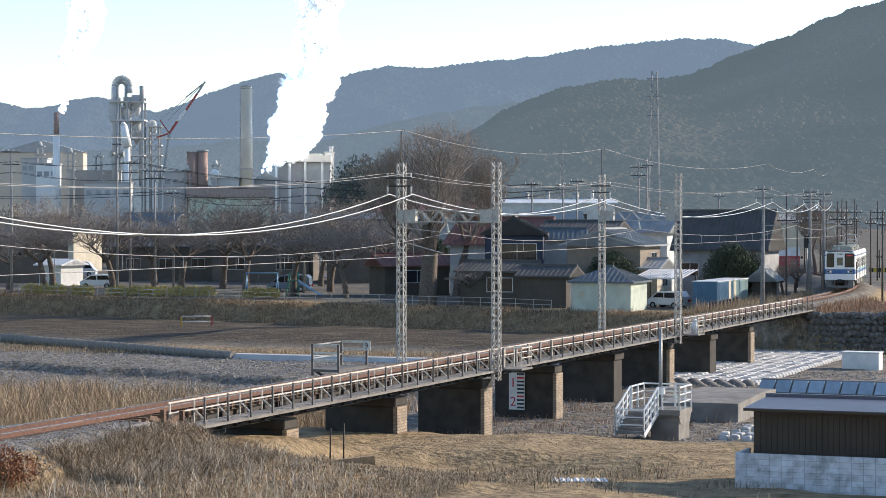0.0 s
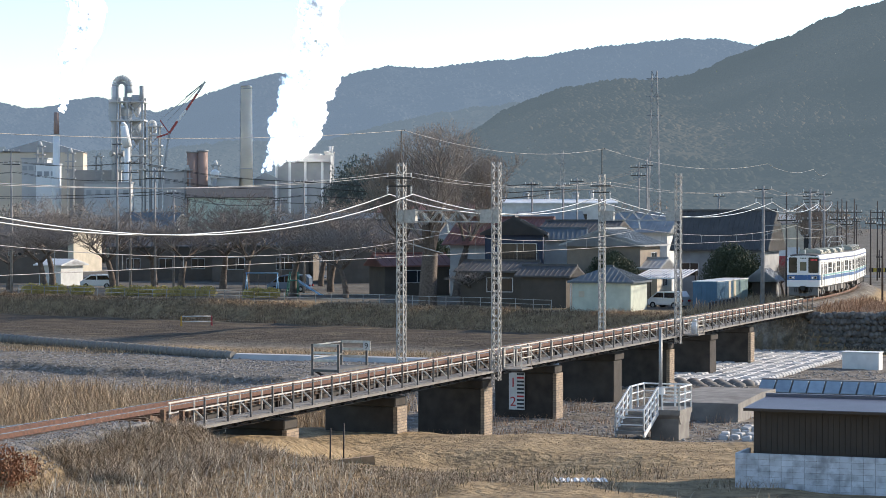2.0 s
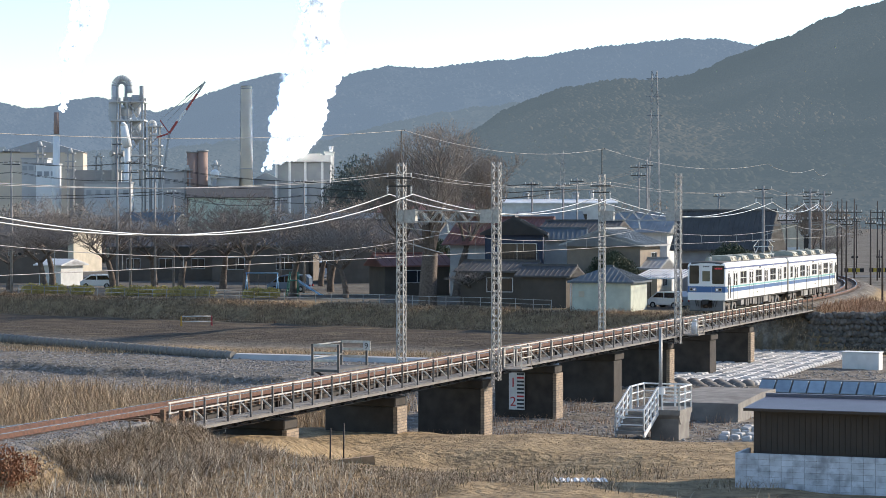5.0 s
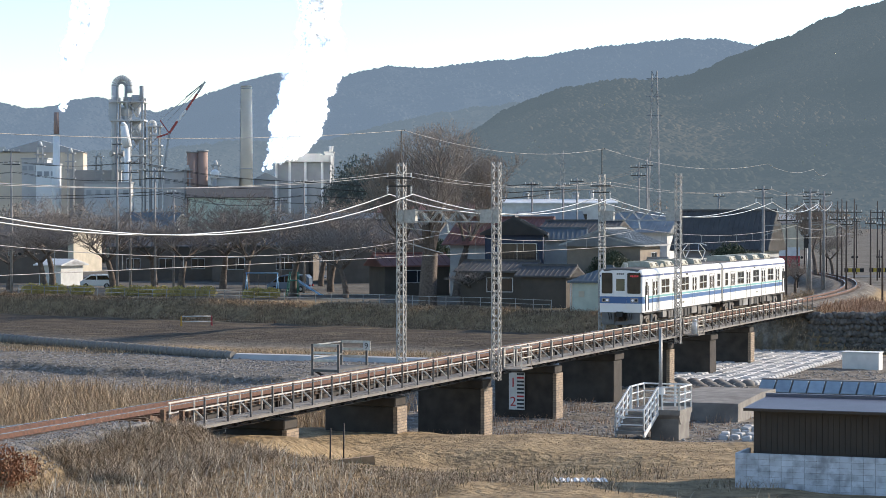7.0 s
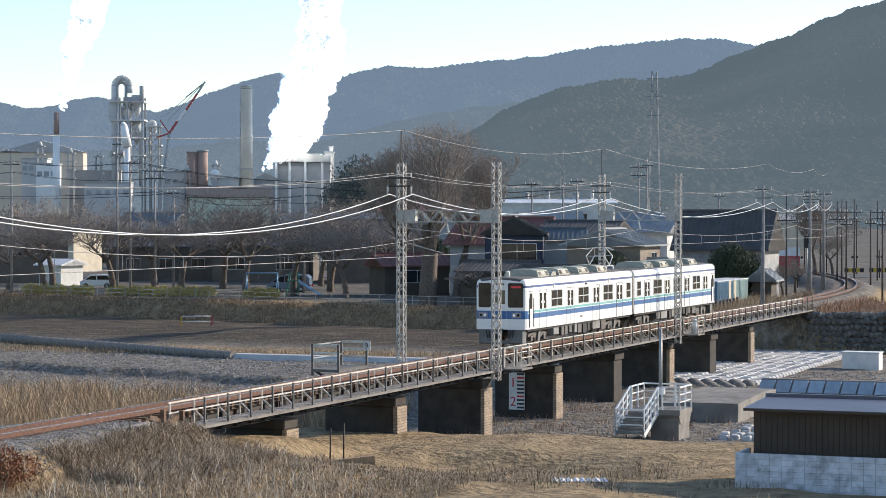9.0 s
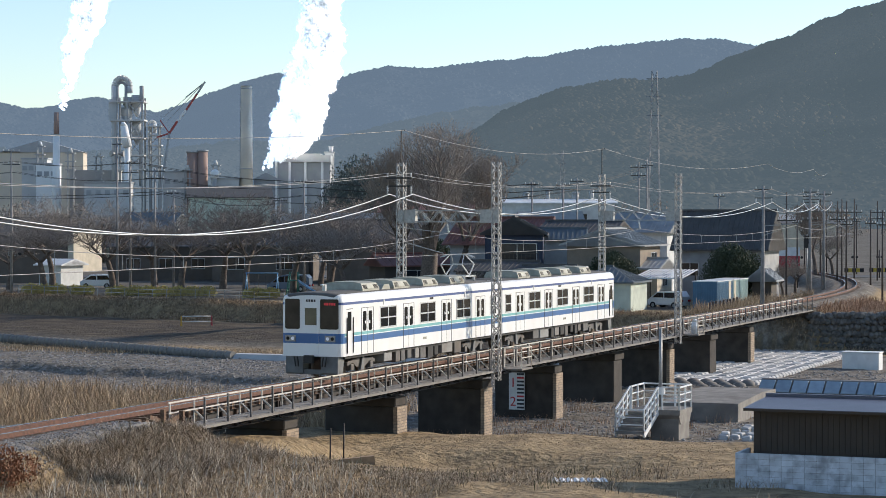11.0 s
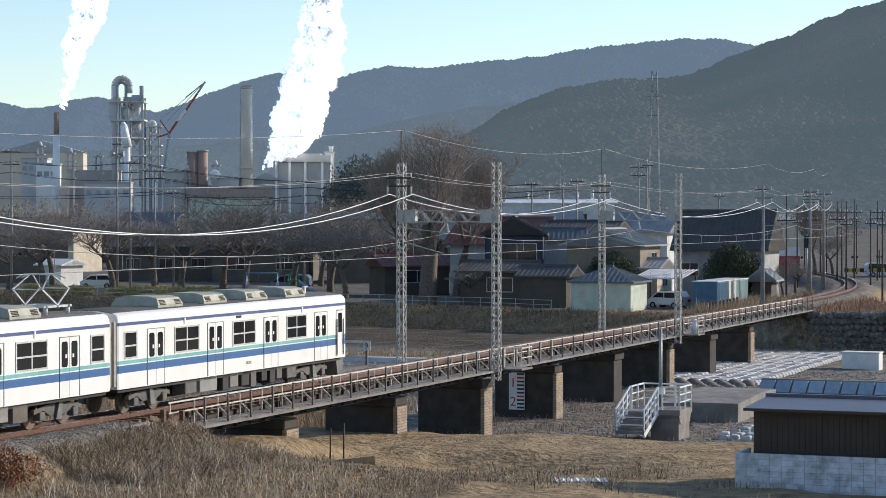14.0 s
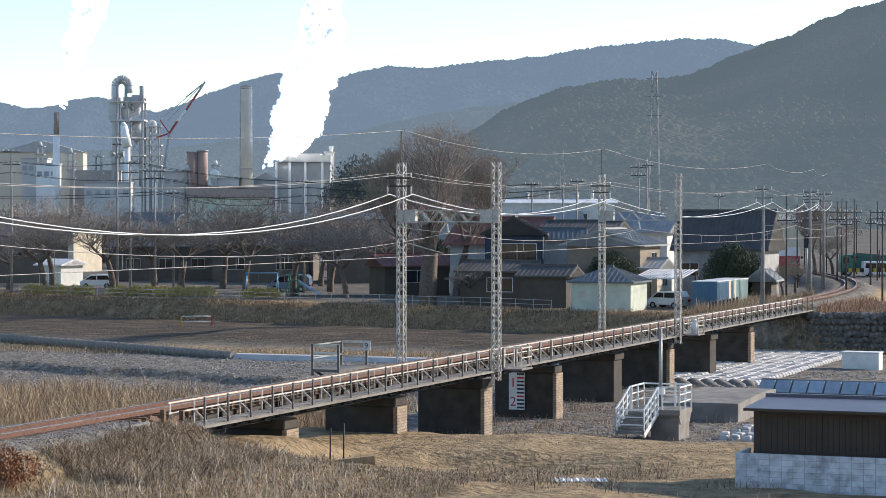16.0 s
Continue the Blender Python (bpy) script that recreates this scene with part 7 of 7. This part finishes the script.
bm = bmesh.new()
box(bm, -4.0, -0.5, 0.6, 2.2, 0.5, 0.95)
part("chassis", bm, TUNDER, truck)
bm = bmesh.new()
prism(bm, [(-4.1, 1.0), (2.0, 1.0), (2.0, 3.1), (1.9, 3.1), (-4.1, 2.6)], -1.2, 1.2)
part("tipper_bed", bm, mat("tipper_green", (0.035, 0.11, 0.085), 0.6, 0, scale=1.5), truck)
for k in range(6):
    bm = bmesh.new()
    box(bm, -3.9 + k * 1.15, -1.27, 1.0, -3.78 + k * 1.15, -1.2, 2.7)
    part("bed_rib", bm, TBOX, truck)
hatch = vehicle("hatchback", "white parked hatchback in the park-side car park", "car", (0.75, 0.75, 0.74), HATCH, HGL, 3.6, 1.6, (-1.15, 1.15), 0.3)
hatch.matrix_world = pose(-38.6, 250.5, height(-38.6, 250.5)[0] - 0.02, 0, 0, 185)
suv = vehicle("estate_car", "slate-blue parked estate car under bare trees", "car", (0.12, 0.16, 0.22), MINI, MGL, 4.66, 1.75, (-1.4, 1.45))
suv.matrix_world = pose(-16.4, 240.5, height(-16.4, 240.5)[0] - 0.02, 0, 0, 170)
hat2 = copy_thing(hatch, bp(127.0, 14.2, -1.42, 70))
hat2["label"] = "pale parked car beneath the carport"

# ---- road, crossing and park furniture ----
bm = bmesh.new()
for k in range(40):
    x = -90 + 5 * k
    box(bm, x, 292.5, -1.5, x + 5, 303.5, -1.26)
road = tagged(part("road", bm, mat("grey_asphalt", (0.09, 0.09, 0.09), 0.9, 0, (0.06, 0.06, 0.06), 0.8, 0.003, 30), None), "grey asphalt road crossing the railway", "road", kind="structure")
for x, y in ((45.5, 287.0), (53.0, 289.5), (56.5, 291.0)):
    bar_ = empty("crossing_barrier", pose(x, y, -1.25), "yellow and black striped crossing barrier post", "crossing barrier", "crossing barriers")
    bm = bmesh.new()
    tube(bm, (0, 0, -0.2), (0, 0, 3.6), 0.09, seg=8)
    part("post", bm, DARKIRON, bar_)
    for k in range(5):
        bm = bmesh.new()
        box(bm, -1.3 + 0.5 * k, -0.06, 0.75, -0.8 + 0.5 * k, 0.06, 1.25)
        part("stripe_board", bm, mat("barrier_yellow", (0.5, 0.36, 0.04), 0.6) if k % 2 else TYRE, bar_)
    for s in (-0.28, 0.28):
        bm = bmesh.new()
        tube(bm, (s, -0.1, 2.7), (s, -0.22, 2.7), 0.17, seg=12)
        part("lamp", bm, TUNDER, bar_)
sig = empty("railway_signal", pose(*along([150.0], 4.0, -1.2)[0]), "black two-lamp railway signal on a thin post", "railway signal")
bm = bmesh.new()
tube(bm, (0, 0, -0.5), (0, 0, 6.2), 0.08, seg=8)
part("post", bm, GALV, sig)
bm = bmesh.new()
box(bm, -0.3, -0.15, 4.9, 0.3, 0.15, 6.1)
part("signal_head", bm, TUNDER, sig)
# roadside shop sign with red tail glow
shop = block_sign = empty("shop_sign", pose(40.2, 262, -1.3), "red and white roadside shop fascia", "sign")
bm = bmesh.new()
box(bm, -1.4, 0, 2.0, 1.4, 0.3, 3.4)
part("fascia", bm, mat("shop_red", (0.4, 0.06, 0.07), 0.6), shop)
bm = bmesh.new()
box(bm, -1.4, -0.01, 3.4, 1.4, 0.3, 4.4)
part("white_band", bm, R_WHITE, shop)
for x in (-1.3, 1.3):
    bm = bmesh.new()
    bar(bm, (x, 0.15, -0.3), (x, 0.15, 2.1), 0.12)
    part("post", bm, DARKIRON, shop)
# slide
sl = empty("playground_slide", pose(-14.9, 226.5, height(-14.9, 226.5)[0], 0, 0, -10), "green slide tower with blue and white chute", "slide")
SGREEN, SBLUE = mat("slide_green", (0.03, 0.2, 0.13), 0.5), mat("slide_blue", (0.2, 0.4, 0.6), 0.35)
for x in (-0.5, 0.3):
    for y in (-0.35, 0.35):
        bm = bmesh.new()
        tube(bm, (x - (0.4 if x < 0 else 0), y, -0.2), (x, y, 2.5), 0.05, seg=8)
        part("leg", bm, SGREEN, sl)
for k in range(5):
    bm = bmesh.new()
    bar(bm, (-0.85 + 0.07 * k, -0.35, 0.3 + 0.32 * k), (-0.85 + 0.07 * k, 0.35, 0.3 + 0.32 * k), 0.06)
    part("rung", bm, SGREEN, sl)
bm = bmesh.new()
prism(bm, [(0.3, 1.7), (2.6, 0.25), (2.9, 0.25), (2.9, 0.17), (2.5, 0.17), (0.3, 1.55)], -0.3, 0.3)
part("chute", bm, SBLUE, sl)
bm = bmesh.new()
box(bm, -0.5, -0.35, 1.6, 0.32, 0.35, 1.68)
part("deck", bm, SGREEN, sl)
sw = empty("swing_frame", pose(-18.4, 228.5, height(-18.4, 228.5)[0], 0, 0, -8), "thin blue steel swing frame in the park", "swing")
for x in (-1.6, 1.6):
    for y in (-0.7, 0.7):
        bm = bmesh.new()
        tube(bm, (x, y, -0.2), (x, 0, 2.3), 0.045, seg=8)
        part("leg", bm, SBLUE, sw)
bm = bmesh.new()
tube(bm, (-1.7, 0, 2.3), (1.7, 0, 2.3), 0.05, seg=8)
part("top_bar", bm, SBLUE, sw)
for x in (-0.6, 0.6):
    bm = bmesh.new()
    for y in (-0.22, 0.22):
        bar(bm, (x + y, 0, 0.5), (x + y, 0, 2.3), 0.025)
    box(bm, x - 0.25, -0.1, 0.45, x + 0.25, 0.1, 0.5)
    part("swing_seat", bm, DARKIRON, sw)
# park fence along the bank
pfence = empty("park_fence", pose(0, 0, 0), "low grey steel pipe fence along the park edge", "fence")
prev = None
for k in range(36):
    n = 22 + 1.8 * k
    q = br(bank_line(n) + 2.4, n, 0)
    z = height(q.x, q.y)[0]
    bm = bmesh.new()
    bar(bm, (q.x, q.y, z - 0.2), (q.x, q.y, z + 0.95), 0.06)
    part("post", bm, GALV, pfence)
    if prev:
        for h in (0.5, 0.9):
            bm = bmesh.new()
            bar(bm, (prev.x, prev.y, prev.z + h), (q.x, q.y, z + h), 0.04)
            part("rail", bm, GALV, pfence)
    prev = Vector((q.x, q.y, z))
# sawhorse rack on the plot
rk = empty("barricade_rack", pose(-22.0, 200.5, height(-22.0, 200.5)[0], 0, 0, 12), "low pipe barricade with yellow and red end frames", "barricade")
for x, mt in ((-1.35, mat("frame_yellow", (0.6, 0.33, 0.04), 0.5)), (1.35, mat("frame_red", (0.5, 0.05, 0.05), 0.5))):
    bm = bmesh.new()
    for y in (-0.35, 0.35):
        bar(bm, (x, y, -0.05), (x, 0, 0.85), 0.1)
    bar(bm, (x, -0.2, 0.35), (x, 0.2, 0.35), 0.07)
    part("end_frame", bm, mt, rk)
for z in (0.35, 0.82):
    bm = bmesh.new()
    tube(bm, (-1.4, 0, z), (1.4, 0, z), 0.045, seg=8)
    part("pipe", bm, W_WHITE, rk)
# roadside bollards by the small yard
for k in range(9):
    d, n = 113.5 + 1.6 * k, 7.0 + 0.1 * k
    q = br(d, n, 0)
    bm = bmesh.new()
    bar(bm, (0, 0, -0.3), (0, 0, 1.0), 0.14)
    tagged(part("timber_stake", bm, WOODP, None), "dark old sleeper stake beside the track", "fence post", "old stakes").matrix_world = pose(q.x, q.y, height(q.x, q.y)[0], random.uniform(-4, 4), random.uniform(-4, 4), HEAD)

# ---- dry grass, reeds and weeds ----
def straw(name, c0, c1, c2):
    """Straw whose colour varies from blade to blade."""
    m = bpy.data.materials.new(name)
    m.use_nodes = True
    nt = m.node_tree
    b = nt.nodes["Principled BSDF"]
    g = nt.nodes.new("ShaderNodeNewGeometry")
    r = nt.nodes.new("ShaderNodeValToRGB")
    r.color_ramp.elements.new(0.5)
    for el, p, c in zip(r.color_ramp.elements, (0.1, 0.55, 0.95), (c0, c1, c2)):
        el.position, el.color = p, (*c, 1)
    nt.links.new(g.outputs["Random Per Island"], r.inputs[0])
    nt.links.new(r.outputs[0], b.inputs["Base Color"])
    b.inputs["Roughness"].default_value = 0.85
    b.inputs["Specular IOR Level"].default_value = 0.2
    return m


WEED = straw("dead_weed", (0.12, 0.088, 0.058), (0.33, 0.25, 0.165), (0.6, 0.49, 0.36))
REED = straw("tan_reed", (0.2, 0.14, 0.085), (0.42, 0.3, 0.18), (0.62, 0.48, 0.32))
# Lip straw is BANKG lightened: sun on the bank edge put into colour.
LIPG = straw("lip_grass", (0.3, 0.21, 0.12), (0.52, 0.38, 0.23), (0.74, 0.57, 0.37))
BANKG = straw("bank_grass", (0.1, 0.066, 0.042), (0.26, 0.175, 0.11), (0.55, 0.4, 0.26))
RUSSET = straw("russet_grass", (0.15, 0.09, 0.058), (0.36, 0.225, 0.145), (0.54, 0.38, 0.26))
GREENG = straw("thin_green_grass", (0.05, 0.06, 0.025), (0.1, 0.11, 0.05), (0.24, 0.2, 0.1))


def blades(name, label, region, count, h0, h1, w, material, lean=0.5, clump=0.0, curl=0.5, seed=1):
    rr = random.Random(seed)
    verts, faces = [], []
    for _ in range(count):
        d, n = region(rr)
        q = br(d, n, 0)
        x, y = q.x, q.y
        k = 0.5 + 0.5 * noise.noise(Vector((x / 2.2, y / 2.2, seed)))
        if clump and k < clump:
            continue
        z = height_fast(x, y) - 0.03
        h = rr.uniform(h0, h1) * (0.55 + 0.75 * k)
        a, tilt, bend = rr.uniform(0, math.tau), abs(rr.gauss(0, lean * 0.5)), rr.uniform(0.1, 1.0) * curl
        b = rr.uniform(0, math.tau)
        ww = w * rr.uniform(0.6, 1.4)
        wx_, wy_ = math.cos(b) * ww, math.sin(b) * ww
        o, px_, py_, pz_ = len(verts), x, y, z
        for s in range(4):
            f = 1 - 0.2 * s
            verts += [(px_ - wx_ * f, py_ - wy_ * f, pz_), (px_ + wx_ * f, py_ + wy_ * f, pz_)]
            st = h / 3
            px_, py_, pz_ = px_ + math.cos(a) * math.sin(tilt) * st, py_ + math.sin(a) * math.sin(tilt) * st, pz_ + math.cos(tilt) * st
            tilt = min(2.5, tilt + bend * 0.8)
            a += rr.uniform(-0.5, 0.5) * curl
        faces += [(o + 2 * q_, o + 2 * q_ + 1, o + 2 * q_ + 3, o + 2 * q_ + 2) for q_ in range(3)]
    me = bpy.data.meshes.new(name)
    me.from_pydata(verts, [], faces)
    me.materials.append(material)
    return tagged(new(name, me), label, "grass", kind="stuff")


GX, GY = np.array(XS), np.array(YS)
GZ = np.empty(len(XS) * len(YS) * 3, dtype=np.float32)
bpy.data.meshes["ground"].vertices.foreach_get("co", GZ)
GZ = GZ.reshape(len(YS), len(XS), 3)[:, :, 2]


def height_fast(x, y):
    """Ground height by interpolation in the ground sheet."""
    i, j = int(np.searchsorted(GX, x)) - 1, int(np.searchsorted(GY, y)) - 1
    u, v = (x - GX[i]) / (GX[i + 1] - GX[i]), (y - GY[j]) / (GY[j + 1] - GY[j])
    return float((GZ[j, i] * (1 - u) + GZ[j, i + 1] * u) * (1 - v) + (GZ[j + 1, i] * (1 - u) + GZ[j + 1, i + 1] * u) * v)


def rect(d0, d1, n0, n1):
    return lambda rr: (rr.uniform(d0, d1), rr.uniform(n0, n1))


def by_bank(o0, o1, n0, n1):
    def f(rr):
        n = rr.uniform(n0, n1)
        return bank_line(n) + rr.uniform(o0, o1), n
    return f


blades("weeds_near_track", "tangled grey-brown dead weeds on the track bank", rect(-24, 5.0, -13, -2.9), 64000, 0.14, 0.5, 0.011, WEED, 1.9, 0.1, 1.9, 2)
blades("weed_mound", "mound of tangled dry vines at the bridge end", rect(-7.0, 3.2, -6.6, -2.7), 30000, 0.3, 0.8, 0.010, WEED, 1.8, 0.0, 1.9, 3)
blades("low_bank_weeds", "low matted dry weeds below the bridge end", rect(4.0, 10.5, -15, -4.2), 16000, 0.1, 0.3, 0.010, WEED, 2.0, 0.25, 1.8, 16)
blades("bank_brush", "dark leafless brush on the shaded far bank", by_bank(-3.2, 0.5, -17, 0.5), 9000, 0.3, 1.0, 0.016, WEED, 1.9, 0.3, 1.8, 17)
blades("near_bank_grass", "short tan winter grass on the near bank", rect(8, 27, -34, -4), 30000, 0.03, 0.11, 0.012, REED, 1.3, 0.25, 0.8, 4)
blades("slope_weeds", "scattered dry weeds on the near slope", rect(2, 17, -24, -9), 6000, 0.15, 0.6, 0.010, WEED, 0.9, 0.58, 1.0, 5)
blades("green_tufts", "sparse thin green grass tufts in dry weeds", rect(0, 16, -16, -4), 3500, 0.1, 0.35, 0.012, GREENG, 0.8, 0.62, 0.6, 6)
blades("reeds", "tall tan reeds beyond the track", rect(26, 54, 9, 38), 26000, 0.9, 1.9, 0.017, REED, 0.35, 0.2, 0.6, 7)
blades("far_bank_grass", "dense brown dry grass on the far bank", by_bank(-4.6, 0.8, -3, 86), 40000, 0.25, 0.85, 0.017, BANKG, 2.0, 0.2, 1.8, 8)
blades("bank_lip_grass", "tan dry grass along the top of the far bank, lightened as sunlit", by_bank(-1.3, 2.2, -3, 86), 16000, 0.12, 0.4, 0.015, LIPG, 1.8, 0.2, 1.6, 18)
blades("russet_bank_grass", "russet dry grass on the curved track bank", by_bank(0.3, 26, -16, -2.4), 16000, 0.4, 0.9, 0.02, RUSSET, 0.5, 0.1, 0.8, 9)
blades("sill_grass", "tan grass along the concrete units", lambda rr: (87.0 + rr.uniform(0, 7) + 0.12 * max(0, 0), rr.uniform(8, 62)), 9000, 0.2, 0.6, 0.018, REED, 0.5, 0.3, 0.7, 10)
blades("yard_weeds", "dry yellow weeds along the containers and track", rect(112, 138, 3.2, 9.0), 8000, 0.4, 1.2, 0.018, REED, 0.4, 0.3, 0.8, 11)
blades("pale_stalks", "pale leafless weed stalks standing above the bank", rect(-16, 2, -12, -4.5), 700, 0.4, 0.9, 0.010, straw("bleached_stalk", (0.5, 0.43, 0.33), (0.62, 0.55, 0.44), (0.72, 0.65, 0.54)), 0.35, 0.3, 0.5, 15)
RUSTLEAF = mat("russet_dead_leaf", (0.3, 0.13, 0.06), 0.9, 0, (0.16, 0.08, 0.045), 4)
me = leaf_mass("russet_bush", "", [(0, 0, 0.4, 0.6), (0.6, 0.2, 0.3, 0.45), (-0.5, 0.3, 0.5, 0.5), (0.1, -0.4, 0.1, 0.5)], 2600, 0.05, RUSTLEAF)
tagged(new("russet_bush", me), "low russet bush with dead leaves on the bank", "bush").matrix_world = pose(-12.95, 66.0, height_fast(-12.95, 66.0))
blades("bed_weeds", "thin dry weeds on the shingle below the bridge", rect(34, 60, -12, 3), 5000, 0.2, 0.6, 0.013, RUSSET, 0.6, 0.55, 0.8, 12)

# ---- what moves ----
RUN = [(0, 137.4), (0.5, 132.2), (1, 127.05), (1.5, 121.9), (2, 116.75), (2.5, 111.6), (3, 106.45), (3.5, 101.25), (4, 95.95), (4.5, 90.65), (5, 85.3), (5.5, 79.95), (6, 74.55), (6.5, 69.2), (7, 64.9 - 0.1), (7.5, 59.55), (8, 54.2), (8.5, 48.7), (9, 43.1), (9.5, 37.25), (10, 31.3), (10.5, 25.25), (11, 19.1), (11.5, 12.85), (12, 6.5), (12.5, 0.15), (13, -6.3), (13.5, -12.95), (14, -19.65), (14.5, -26.4), (15, -33.2), (15.5, -40.05), (16, -47.0)]
FITTED = np.polyfit([t for t, s in RUN], [s for t, s in RUN], 6)


def car_pose(mid):
    a, _ = centre(mid - 6.9)
    b, _ = centre(mid + 6.9)
    m, u = (a + b) / 2, b - a
    return pose(m.x, m.y, 0, 0, 0, math.degrees(math.atan2(u.y, u.x)))


def motions():
    for k, c in enumerate(cars):
        rows = []
        for i in range(33):
            t = i * 0.5
            s = float(np.polyval(FITTED, t))
            rows.append((t, car_pose(s + 9.75 + 20.0 * k)))
        walk(c, rows)
    # road traffic: place at one time and speed along the road
    for thing, x0, t0, v, y in ((minivan, 51.0, 12.5, 4.6, 296.0), (van, 51.0, 15.0, 6.6, 296.0), (truck, 57.0, 16.0, -3.2, 300.5)):
        rz = 0 if v > 0 else 180
        walk(thing, [(0.0, pose(x0 - v * t0, y, -1.26, 0, 0, rz)), (8.0, pose(x0 + v * (8.0 - t0), y, -1.26, 0, 0, rz)), (16.0, pose(x0 + v * (16.0 - t0), y, -1.26, 0, 0, rz))])
    # steam lifts and rolls
    for ob, c, up, a, spin in plumes:
        walk(ob, [(t, pose(c.x + 0.25 * up * (t / 16.0), c.y, c.z + up * (t / 16.0 - 0.5), 0, spin * t / 32, a + spin * t / 16)) for t in (0.0, 8.0, 16.0)])


motions()
